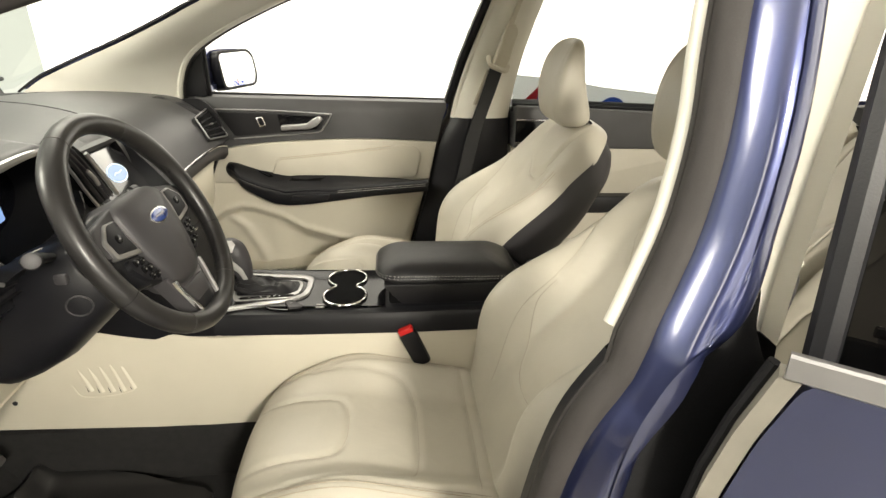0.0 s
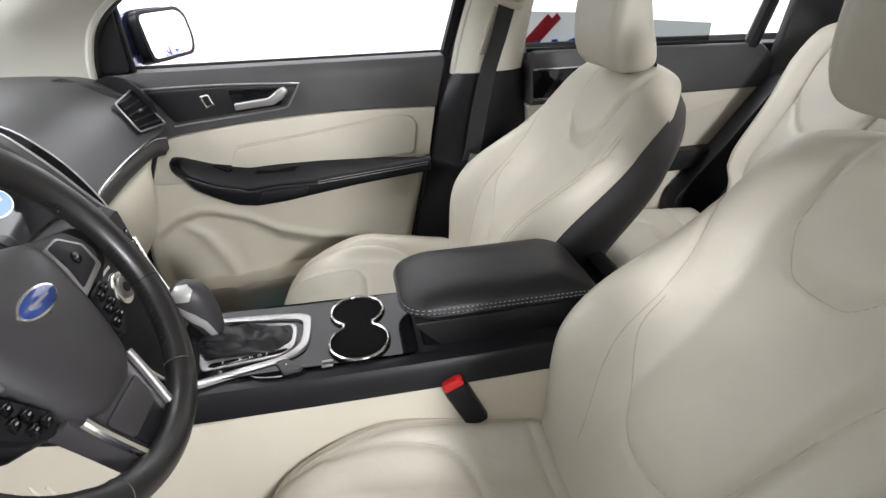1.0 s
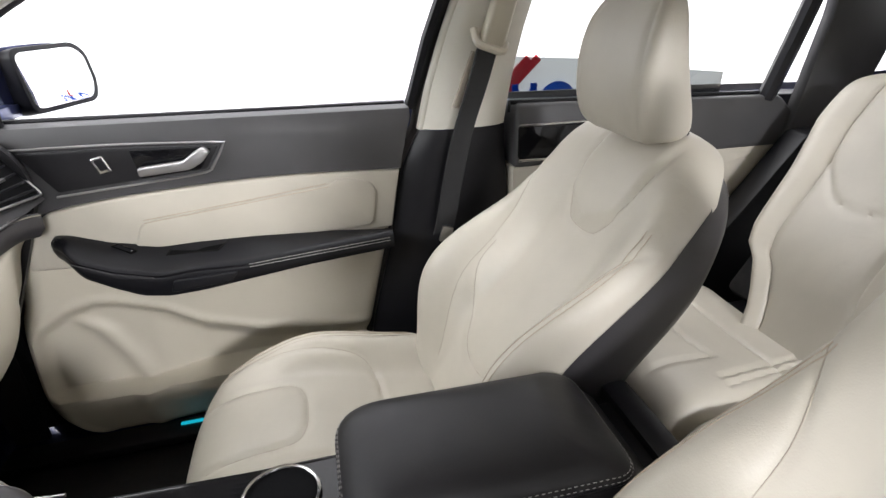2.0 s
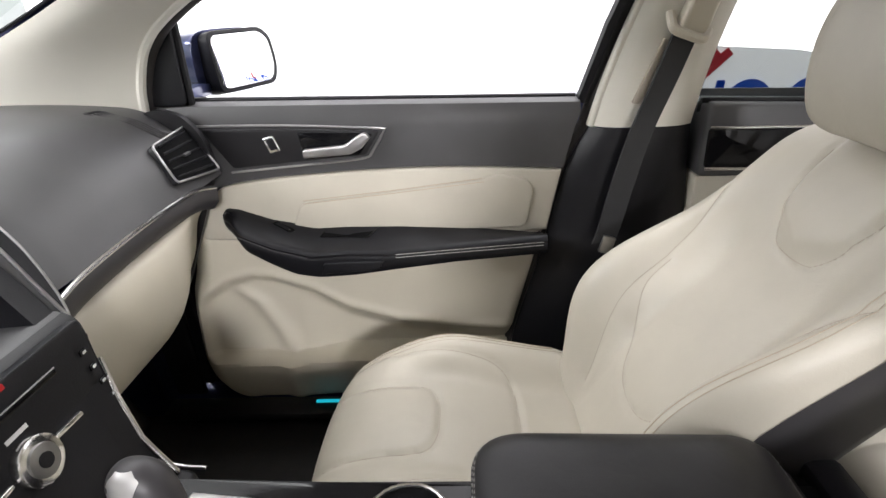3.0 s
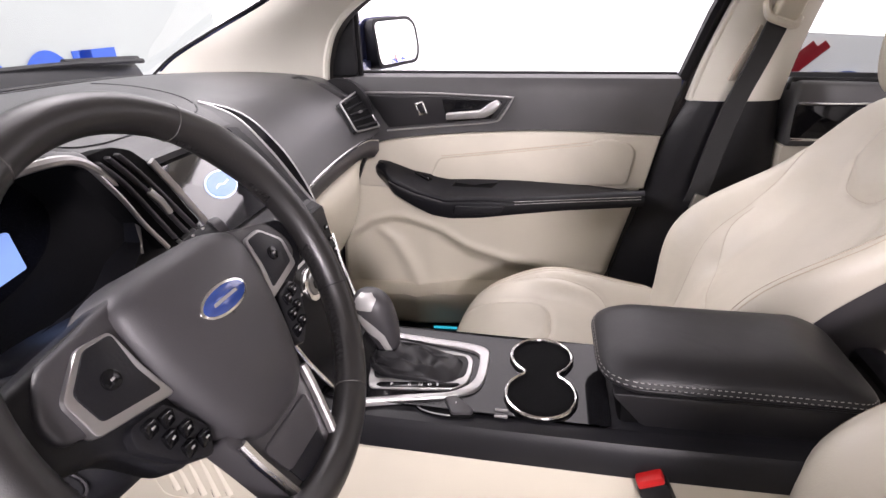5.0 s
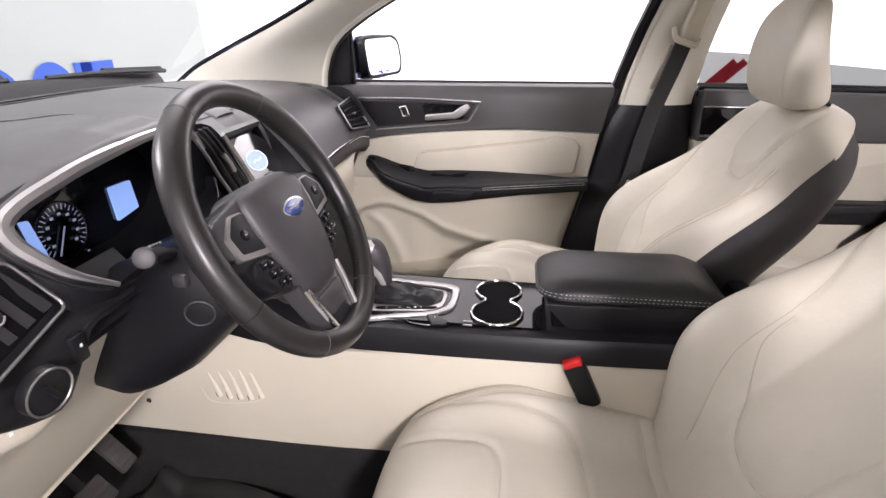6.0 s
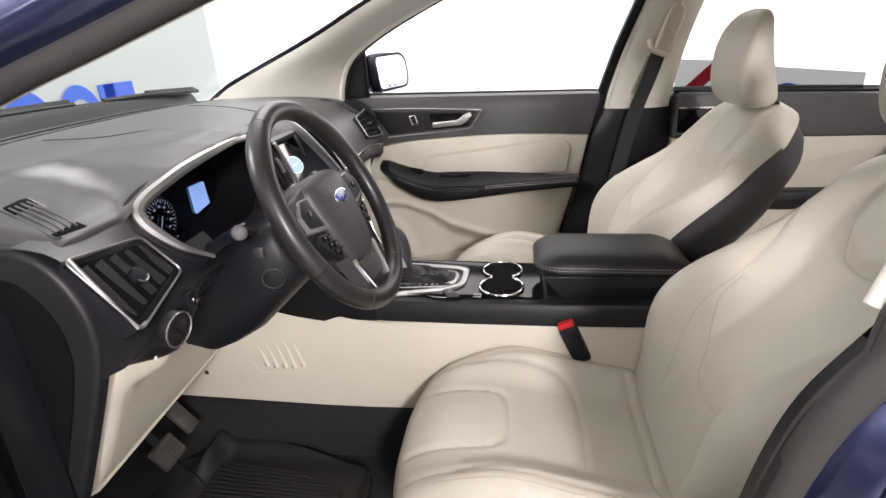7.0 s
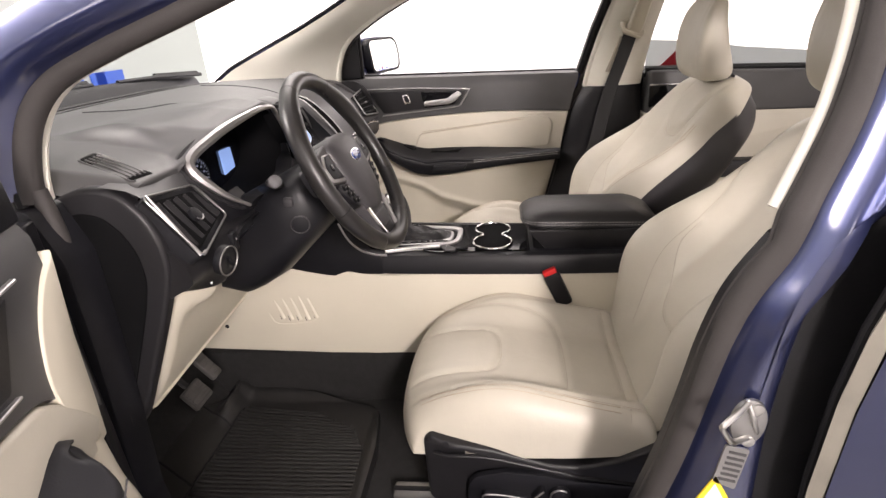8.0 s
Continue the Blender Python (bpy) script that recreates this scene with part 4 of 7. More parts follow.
for k in range(26):
    a = radians(225 - 270 * k / 25)
    r0, r1 = (0.033, 0.038) if k % 2 else (0.030, 0.038)
    part("dial_tick", tube([put(DIAL[0] + r * math.cos(a), DIAL[1] + r * math.sin(a), 0.003) for r in (r0, r1)], 0.0007, 4), ICON_WHITE, dial)
    if k % 3 == 1:
        part("dial_figure", box(put(DIAL[0] + 0.0245 * math.cos(a), DIAL[1] + 0.0245 * math.sin(a), 0.003), (0.001, 0.005, 0.0035)), ICON_WHITE, dial)
part("dial_needle", tube([put(DIAL[0] - 0.016, DIAL[1] - 0.030, 0.004), put(DIAL[0] + 0.004, DIAL[1] + 0.006, 0.004)], 0.0011, 5), ICON_WHITE, dial)
part("fuel_gauge", prism(rounded([(-0.479, 1.143), (-0.466, 1.141), (-0.454, 1.086), (-0.471, 1.088)], 0.002), put, 0.0, 0.003, 0.0), SCREEN_BLUE, cluster, "lit blue fuel gauge", smooth=False)
for k in range(4):
    part("gear_mark", box(put(-0.418 + 0.0095 * k, 1.062 + 0.0015 * k, 0.002), (0.001, 0.004, 0.005)), ICON_RED if k == 0 else ICON_WHITE, cluster)

rows = []
for y in np.linspace(-0.566, -0.165, 26):
    x, z = ring_edge(min(y, -0.212), False)
    over = float(smooth_step(-0.525, -0.475, y) * smooth_step(-0.20, -0.26, y))
    rows.append([(x - 0.02 * over, y, z + 0.020 * over - 0.004), (x + 0.006 + 0.010 * over, y, z + 0.017 * over - 0.004), (x * 0.6 - 0.4 * 0.572, y, z * 0.6 + 0.4 * 1.045), (-0.570, y, 1.040), (-0.566, y, 1.030), (-0.60, y, 1.0)])
part("lower_bezel", surface(rows), BLACK, cluster, "black panel below the instruments")
# driver's lower dash: switch pod, cream knee panel and end cover
def pod_low(y):
    """The lower edge of the switch panel, as (x, z)."""
    z = 0.993 - 0.028 * float(smooth_step(-0.715, -0.61, y)) + 0.078 * float(smooth_step(-0.606, -0.556, y))
    return -0.612 + 0.020 * float(smooth_step(-0.70, -0.58, y)) + 0.02 * float(smooth_step(-0.606, -0.556, y)), z


rows = []
for y in np.linspace(-0.722, -0.44, 26):
    x, z = pod_low(y)
    rows.append([(a, y, b) for a, b in spline([(-0.606, 1.096), (-0.578, 1.064), (-0.565, max(1.048, z + 0.012)), (-0.561, max(1.02, z + 0.008)), (x + 0.022, z + 0.010), (x, z), (x - 0.04, z - 0.004)], 4)])
rows.insert(0, [(a - 0.05, y + 0.001, b) for a, y, b in rows[0]])
pod = part("switch_pod", surface(rows), ARM_HIDE, dash, "charcoal switch panel beside the wheel")
kp = Vector((-0.553, -0.642, 1.026))
knob = part("headlamp_knob", disc(kp, (0.95, -0.1, -0.15), 0.026, 0.012, 30, 0.004), BLACK, pod, "headlamp switch with chrome ring")
part("knob_ring", ring(kp + Vector((0.013, -0.001, -0.002)), (0.95, -0.1, -0.15), 0.0250, 0.0014, 32, 6), SILVER, knob)
part("knob_grip", box(kp + Vector((0.016, -0.001, -0.002)), (0.008, 0.005, 0.024), 0.002, Euler((0.5, 0, 0)).to_matrix()), BLACK, knob)
part("dimmer_wheel", box((-0.560, -0.580, 1.034), (0.012, 0.020, 0.034), 0.004), BLACK, pod, "black dimmer control")
part("pod_mark", box((-0.5545, -0.580, 1.038), (0.002, 0.003, 0.004)), WHITE_MARK, pod)
part("pod_mark", box((-0.5555, -0.682, 1.003), (0.002, 0.004, 0.003)), WHITE_MARK, pod)
rows = []
for y in np.linspace(-0.714, -0.175, 44):
    k = (y + 0.715) / 0.54
    x, z = pod_low(y)
    rows.append([(a - 0.022 * float(smooth_step(-0.672, -0.714, y)), y, b) for a, b in spline([(x - 0.004, z + 0.003), (x - 0.006 - 0.04 * k, z - 0.025), (-0.635 - 0.05 * k, 0.92), (-0.665 - 0.06 * k, 0.855), (-0.705 - 0.06 * k, 0.785 - 0.02 * k), (-0.730 - 0.06 * k, 0.755 - 0.03 * k), (-0.76 - 0.06 * k, 0.745 - 0.03 * k), (-1.10, 0.72)], 4)])
knee = part("knee_panel", surface(rows), CREAM, dash, "cream lower dash panel")
part("panel_groove", tube([(-0.722, -0.60, 0.785), (-0.662, -0.645, 0.885), (-0.628, -0.655, 0.945)], 0.0022, 5), CREAM, knee)
cap = rounded([(-0.84, 1.13), (-0.750, 1.163), (-0.687, 1.182), (-0.640, 1.174), (-0.606, 1.140), (-0.588, 1.096), (-0.588, 1.045), (-0.610, 0.985), (-0.637, 0.927), (-0.663, 0.872), (-0.715, 0.764), (-0.74, 0.735), (-0.84, 0.73)], 0.02)
for s in (1, -1):
    end = part("end_cover", prism(cap, lambda a, b, d: Vector((a, s * d, b)), 0.708, 0.730, 0.008, 3), ARM_HIDE, dash, "dark cover on the dash end")
    small = [(-0.765 + (a + 0.70) * 0.78 + 0.050, 0.950 + (b - 0.95) * 0.84) for a, b in cap]
    part("cover_panel", prism(small, lambda a, b, d: Vector((a, s * d, b)), 0.715, 0.7335, 0.003), RECESS_BLACK, end, "black inset panel")

# centre stack
def stack_half(z):
    return float(np.interp(z, (0.80, 0.86, 0.95, 1.03, 1.10, 1.21), (0.098, 0.104, 0.124, 0.142, 0.156, 0.170)))


stack = part("stack_body", surface([[(x, sgn * stack_half(z), z) for sgn in (-1, -0.9, 0.9, 1)] for x, z in spline([(-0.535, 1.034), (-0.515, 1.020), (-0.500, 0.97), (-0.482, 0.92), (-0.464, 0.87), (-0.448, 0.835), (-0.42, 0.805)], 4)]), BLACK, dash, "black control panel of the centre stack")
for s in (1, -1):
    side = [(-0.80, 1.20), (-0.72, 1.198), (-0.66, 1.165), (-0.60, 1.10), (-0.545, 1.038), (-0.515, 1.020), (-0.500, 0.97), (-0.482, 0.92), (-0.464, 0.87), (-0.445, 0.825), (-0.42, 0.79), (-0.80, 0.79)]
    part("stack_flank", prism(side, lambda a, b, d: Vector((a, s * (stack_half(b) - 0.004 + d), b)), -0.03, 0.0), BLACK, stack)
    # cheek from the screen to the chrome arc
    arc = spline([(-0.738, s * 0.172, 1.207), (-0.672, s * 0.176, 1.178), (-0.612, s * 0.168, 1.120), (-0.562, s * 0.154, 1.062), (-0.528, s * 0.143, 1.026)], 6)
    inn = spline([(-0.690, s * 0.105, 1.178), (-0.664, s * 0.112, 1.165), (-0.645, s * 0.117, 1.120), (-0.628, s * 0.120, 1.070), (-0.604, s * 0.124, 1.036)], 6)
    part("screen_cheek", surface([[a, tuple((np.array(a) * 0.5 + np.array(b) * 0.5)), b] for a, b in zip(arc, inn)]), SOFT, dash, "charcoal cheek beside the screen")
    part("chrome_arc", tube(arc, 0.0024, 8), SATIN, dash, "chrome arc round the centre stack")
    arc2 = [(x + 0.012 * math.sin(math.pi * i / (len(arc) - 1)), y + s * 0.012 * math.sin(math.pi * i / (len(arc) - 1)), z + 0.006 * math.sin(math.pi * i / (len(arc) - 1))) for i, (x, y, z) in enumerate(arc)]
    part("chrome_arc", tube(arc2, 0.0017, 8), SATIN, dash, "thin chrome arc")
    part("side_vent", surface([[(x, y, z), (x2, y2, z2)] for (x, y, z), (x2, y2, z2) in zip(arc, arc2)]), PIANO, dash, "narrow gloss black vent strip")
part("screen_brow", surface([[(x, y, z) for x, z in ((-0.668, 1.172), (-0.655, 1.168), (-0.658, 1.158), (-0.675, 1.152))] for y in np.linspace(-0.118, 0.118, 6)]), SOFT, dash)
part("screen_ledge", surface([[(x, y * w, z) for x, z, w in ((-0.612, 1.034, 0.84), (-0.570, 1.036, 0.95), (-0.540, 1.037, 0.99), (-0.530, 1.030, 1.0), (-0.520, 1.018, 0.99))] for y in np.linspace(-0.142, 0.142, 10)]), SOFT, dash, "charcoal ledge below the screen")
put = plane_map((-0.632, 0, 1.100), (0, 1, 0), (-0.58, 0, 1))
touch = part("touch_screen", prism(rounded([(-0.116, -0.070), (0.116, -0.070), (0.108, 0.070), (-0.108, 0.070)], 0.004), put, -0.02, 0.0, 0.002), SCREEN_GLASS, dash, "dark touch screen showing a blue oval")
oval = [(0.030 + 0.040 * math.cos(t), -0.001 + 0.0235 * math.sin(t)) for t in np.linspace(0, 2 * math.pi, 40, endpoint=False)]
part("oval_emblem", prism(oval, put, 0.0, 0.0012), SCREEN_RIM, touch, "lit pale blue oval", smooth=False)
part("oval_mark", prism(rounded([(0.010, -0.005), (0.022, -0.0015), (0.034, -0.004), (0.050, -0.001), (0.048, 0.002), (0.034, -0.0008), (0.022, 0.0020), (0.011, -0.0015)], 0.0012), put, 0.0, 0.0026), SCREEN_RIM, touch, smooth=False)
part("oval_field", prism([(0.030 + (a - 0.030) * 0.90, -0.001 + (b + 0.001) * 0.86) for a, b in oval], put, 0.0, 0.0020), SCREEN_LOGO, touch, "lit blue oval field", smooth=False)

# controls on the stack: face runs down and back
put = plane_map((-0.4975, 0, 0.950), (0, 1, 0), (-0.22, 0, 1))
fascia = part("control_fascia", prism(rounded([(-0.108, -0.085), (0.108, -0.085), (0.134, 0.082), (-0.132, 0.082)], 0.008), put, -0.02, 0.004, 0.002), BLACK, dash, "black audio and climate panel")
part("disc_slot", prism(rounded([(-0.072, 0.048), (0.070, 0.048), (0.070, 0.054), (-0.072, 0.054)], 0.002), put, 0.0, 0.0062, 0.001), PIANO, fascia, "thin disc slot")
part("slot_edge", tube([put(-0.072, 0.0555, 0.006), put(0.070, 0.0555, 0.006)], 0.0009, 5), SILVER, fascia)
part("hazard_switch", prism(rounded([(0.004, 0.073), (0.014, 0.073), (0.014, 0.080), (0.004, 0.080)], 0.002), put, 0.0, 0.0065, 0.001), RED, fascia, "red hazard switch")
part("label_bar", prism([(-0.018, 0.026), (0.010, 0.026), (0.010, 0.0305), (-0.018, 0.0305)], put, 0.0, 0.0052), WHITE_MARK, fascia, smooth=False)
dialk = part("volume_knob", disc(put(-0.006, -0.008, 0.004), put(0, 0, 1) - put(0, 0, 0), 0.0285, 0.011, 36, 0.004), CHROME, fascia, "chrome volume knob")
part("knob_face", disc(put(-0.006, -0.008, 0.015), put(0, 0, 1) - put(0, 0, 0), 0.0185, 0.003, 32, 0.001), SILVER, dialk)
part("knob_cap", disc(put(-0.006, -0.008, 0.018), put(0, 0, 1) - put(0, 0, 0), 0.0085, 0.0015, 24), BLACK, dialk)
part("chrome_bar", prism(rounded([(-0.098, -0.013), (-0.038, -0.010), (-0.038, -0.005), (-0.098, -0.006)], 0.002), put, 0.0, 0.0085, 0.001), CHROME, fascia, "chrome button bar")
part("chrome_bar", prism(rounded([(0.024, -0.008), (0.066, -0.010), (0.066, -0.004), (0.024, -0.003)], 0.002), put, 0.0, 0.0085, 0.001), CHROME, fascia, "chrome button bar")
for a, b, m in ((0.078, -0.040, ICON_BLUE), (0.092, -0.032, ICON_RED), (-0.062, -0.052, ICON_RED), (-0.092, -0.050, ICON_BLUE)):
    part("climate_mark", disc(put(a, b, 0.004), put(0, 0, 1) - put(0, 0, 0), 0.0042, 0.0018, 14), m, fascia)
part("climate_bar", tube([put(-0.085, -0.064, 0.005), put(-0.025, -0.063, 0.005), put(-0.018, -0.069, 0.005), put(0.018, -0.069, 0.005), put(0.025, -0.063, 0.005), put(0.085, -0.062, 0.005)], 0.0016, 6), CHROME, fascia, "thin chrome climate strip")
for k in range(7):
    part("climate_button", prism(rounded([(-0.075 + 0.022 * k, -0.080), (-0.058 + 0.022 * k, -0.080), (-0.058 + 0.022 * k, -0.070), (-0.075 + 0.022 * k, -0.070)], 0.002), put, 0.0, 0.0062, 0.001), PIANO, fascia)
    part("button_mark", box(put(-0.0665 + 0.022 * k, -0.075, 0.0066), (0.001, 0.006, 0.003)), WHITE_MARK, fascia)
for k in range(5):
    part("side_key", box(put(0.113 + 0.0026 * k * 0.5, 0.045 - 0.022 * k, 0.005), (0.003, 0.010, 0.008), 0.001), PIANO, fascia)
    part("button_mark", box(put(0.113 + 0.0013 * k, 0.045 - 0.022 * k, 0.0074), (0.001, 0.005, 0.003)), WHITE_MARK, fascia)
for s in (1, -1):
    part("stack_edge", tube([(-0.50, s * 0.132, 0.975), (-0.484, s * 0.118, 0.925), (-0.462, s * 0.106, 0.868), (-0.425, s * 0.10, 0.812)], 0.0032, 8), CHROME, dash, "chrome edge of the centre stack")
# middle vents beside the stack, towards the wheel
put = plane_map((-0.572, -0.185, 1.15), (0, 1, 0), (-0.12, 0, 1))
mouth = rounded([(-0.078, 0.070), (-0.033, 0.071), (-0.008, 0.062), (0.012, 0.042), (0.062, -0.053), (0.019, -0.058), (-0.012, -0.060)], 0.006)
vent = part("middle_vent", prism(mouth, put, -0.03, -0.004, 0.002), RECESS_BLACK, dash, "black middle air vent")
for line in (((-0.062, 0.061), (-0.036, 0.027), (0.004, -0.052)), ((-0.047, 0.063), (-0.015, 0.019), (0.026, -0.053)), ((-0.033, 0.063), (-0.006, 0.027), (0.043, -0.053))):
    part("slat", rail([put(a, b, -0.004) for a, b in spline(line, 4)], 0.0030, 0.009, (0.93, -0.25, 0.15)), SHELL, vent, "black slat")
part("vent_tab", rail([put(-0.014, 0.014, 0.003), put(-0.004, -0.002, 0.005), put(0.005, -0.019, 0.003)], 0.008, 0.006, (1, 0, 0.1), 0.45), SATIN, vent, "satin silver tab")
part("vent_surround", rail([put(a, b, -0.003) for a, b in spline([(0.012, 0.043), (0.039, -0.003), (0.068, -0.057)], 6)], 0.0085, 0.006, (1, -0.2, 0.1)), SATIN, vent, "wide satin vent edge")
part("vent_surround", tube([put(a, b, 0.0) for a, b in spline([(0.066, -0.056), (0.085, -0.091), (0.103, -0.128)], 6)], 0.0018, 6), SATIN, vent, "thin satin line")
part("vent_surround", tube([put(a, b, -0.001) for a, b in spline([(-0.078, 0.066), (-0.070, 0.055), (-0.048, 0.015), (-0.034, -0.018), (-0.012, -0.058)], 5)], 0.0030, 8), SATIN, vent, "thin satin vent edge")

# ---- centre console ----
console = thing("center_console", "black centre console with chrome trim and cream sides", "console", at=(0, 0, 0.36))
DZ = Vector((0, 0, -0.36))


def deck(x):
    """The height of the console's top."""
    return float(np.interp(x, (-0.46, -0.40, -0.20, 0.0, 0.4), (0.815, 0.806, 0.800, 0.797, 0.797)))


def flat(u, v, d):
    return Vector((u, v, deck(u) + d)) + DZ


for s in (1, -1):
    rows = []
    for x in np.linspace(-0.47, 0.42, 24):
        z, w = deck(x) - (0.006 if s > 0 else 0), (0.138 if s < 0 else 0.104) + 0.004 * float(smooth_step(-0.4, 0.2, x))
        rows.append([Vector((x, s * y, zz)) + DZ for y, zz in ((w + 0.006, z - 0.052), (w + 0.004, z - 0.014), (w - 0.004, z - 0.003), (w - 0.016, z), (w - 0.028, z), (w - 0.030, z - 0.01))])
    part("deck_edge", surface(rows), BLACK, console, "black soft console edge")
    sweep = rounded([(-0.405, 0.750), (-0.470, 0.752), (-0.510, 0.762), (-0.545, 0.742), (-0.580, 0.728), (-0.625, 0.738), (-0.690, 0.768), (-0.66, 0.90), (-0.512, 0.905), (-0.488, 0.850), (-0.452, 0.818), (-0.405, 0.806)], 0.012, 4)
    sweep_ob = part("deck_sweep", prism(sweep, lambda a, b, d: Vector((a, s * (d if s < 0 else d - 0.034), b)) + DZ, 0.09, 0.1445, 0.008, 3), BLACK, console, "black flank sweeping up to the stack")
    part("sweep_trim", rail([Vector((a, s * (0.1435 if s < 0 else 0.1095), b)) + DZ for a, b in spline([(-0.514, 0.902), (-0.494, 0.856), (-0.466, 0.826), (-0.430, 0.812), (-0.395, 0.808)], 5)], 0.0045, 0.004, (0, s, 0)), SATIN, sweep_ob, "chrome line of the console")
part("rear_deck", box(Vector((0.20, -0.015, 0.775)) + DZ, (0.46, 0.206, 0.042), 0.006), BLACK, console)
part("core", box(Vector((-0.02, -0.017, 0.51)) + DZ, (0.86, 0.205, 0.30), 0.01), BLACK, console)
sidep = rounded([(-1.05, 0.54), (-0.36, 0.512), (0.40, 0.50), (0.42, 0.76), (-0.10, 0.752), (-0.42, 0.748), (-0.50, 0.760), (-0.545, 0.765), (-0.60, 0.775), (-0.66, 0.79), (-0.74, 0.79), (-0.95, 0.84), (-1.10, 0.80)], 0.02)
for s in (1, -1):
    flank = part("side_panel", prism(sidep, lambda a, b, d: Vector((a, s * (d - (0.034 if s > 0 else 0) + 0.030 * float(smooth_step(0.75, 0.52, b))), b)) + DZ, 0.10, 0.143, 0.006), CREAM, console, "cream moulded console side")
    part("carpet_side", box(Vector((-0.35, s * (0.150 if s < 0 else 0.118), 0.44)) + DZ, (1.5, 0.05, 0.17), 0.01), CARPET, console, "black carpet below the side panel")
    if s < 0:
        def skin_y(z):
            return -(0.143 + 0.030 * float(smooth_step(0.75, 0.52, z)))

        for k in range(5):
            x, z0, z1 = -0.738 + 0.024 * k, 0.686 + 0.003 * min(k, 3) - 0.006 * (k == 4), 0.622 + 0.004 * (k == 0) + 0.006 * (k == 4)
            # Slots aren't cut: dark tubes paint the shade between the ribs.
            part("grille_slot", tube([Vector((x + 0.024 * q, skin_y(z0 + (z1 - z0) * q), z0 + (z1 - z0) * q)) + DZ for q in (0, 0.5, 1)], 0.0017, 5), PEDAL, flank, "dark tube painted as the grille slot's shade")
            part("grille_rib", tube([Vector((x + 0.010 + 0.024 * q, skin_y(z0 + (z1 - z0) * q) + 0.0005, z0 + (z1 - z0) * q)) + DZ for q in (0.04, 0.5, 0.96)], 0.0078, 8, flat=0.5), CREAM, flank)
        rim_line = spline([(-0.757, 0.668), (-0.748, 0.684), (-0.70, 0.698), (-0.645, 0.698), (-0.620, 0.672), (-0.608, 0.640), (-0.622, 0.622), (-0.68, 0.612), (-0.728, 0.614), (-0.744, 0.632)], 4, True)
        part("grille_rim", tube([Vector((a, skin_y(b), b)) + DZ for a, b in rim_line], 0.0022, 6, True), CREAM, flank)
        # A black disc on the skin paints the hole's darkness.
        part("screw_hole", disc(Vector((-0.881, skin_y(0.606) + 0.002, 0.606)) + DZ, (0, -1, 0), 0.006, 0.003, 12, up=(0, 0, 1)), BLACK, flank, "black disc painted as the screw hole's shade")
# gloss panel, shifter and cups
figure = []
for x, y, r, a0, a1 in ((-0.118, 0.034, 0.049, -58, 238), (-0.118, -0.062, 0.052, 122, 418)):
    figure += [(x + r * math.cos(radians(a)), y + r * math.sin(radians(a))) for a in np.linspace(a0, a1, 26)]
bm = bmesh.new()
loops = []
for line in (rounded([(-0.47, -0.116), (-0.02, -0.112), (-0.02, 0.086), (-0.47, 0.086)], 0.008), figure):
    vs = [bm.verts.new(flat(a, b, 0.003)) for a, b in line]
    loops += [bm.edges.new((vs[i], vs[(i + 1) % len(vs)])) for i in range(len(vs))]
bmesh.ops.triangle_fill(bm, use_beauty=True, edges=loops)
part("gloss_panel", bm, PIANO, console, "gloss black console panel", smooth=False)
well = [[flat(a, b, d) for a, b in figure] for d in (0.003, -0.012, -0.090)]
# The near-black deepens the shade inside the cups.
part("cup_well", surface(well, close_v=True, cap=True), RECESS_BLACK, console, "cup holder well, near-black to paint its deep shade")
outer_line = spline([(-0.401, -0.131), (-0.379, -0.125), (-0.287, -0.099), (-0.240, -0.084), (-0.215, -0.067), (-0.205, -0.039), (-0.203, 0.012), (-0.206, 0.034), (-0.220, 0.046), (-0.246, 0.052), (-0.294, 0.057), (-0.390, 0.066)], 4)
inner_line = spline([(-0.406, -0.120), (-0.312, -0.094), (-0.254, -0.079), (-0.227, -0.056), (-0.219, -0.033), (-0.218, 0.006), (-0.224, 0.025), (-0.249, 0.034), (-0.315, 0.042), (-0.392, 0.052)], 4)
part("chrome_frame", prism(outer_line + inner_line[::-1], flat, 0.002, 0.0105, 0.002, 3), SATIN, console, "wide satin frame round the shifter")
gate = rounded([(-0.376, -0.090), (-0.252, -0.073), (-0.232, -0.058), (-0.227, -0.032), (-0.227, 0.000), (-0.234, 0.016), (-0.262, 0.023), (-0.335, 0.026), (-0.388, 0.012), (-0.392, -0.030), (-0.384, -0.072)], 0.008)
plate = part("shift_plate", prism(gate, flat, 0.0, 0.0105, 0.002, 3), SATIN, console, "silver shifter surround")
part("gate_inset", prism(rounded([(-0.376, -0.066), (-0.243, -0.048), (-0.235, -0.037), (-0.234, -0.006), (-0.240, 0.011), (-0.327, 0.016), (-0.378, 0.004), (-0.384, -0.020), (-0.382, -0.045)], 0.008), flat, 0.0, 0.0115, 0.001), BLACK, plate)
part("gear_strip", prism(rounded([(-0.369, -0.082), (-0.364, -0.075), (-0.244, -0.059), (-0.240, -0.062), (-0.250, -0.070), (-0.360, -0.086)], 0.003), flat, 0.0, 0.0117, 0.0006), PIANO, plate, "gloss black gear letters strip")


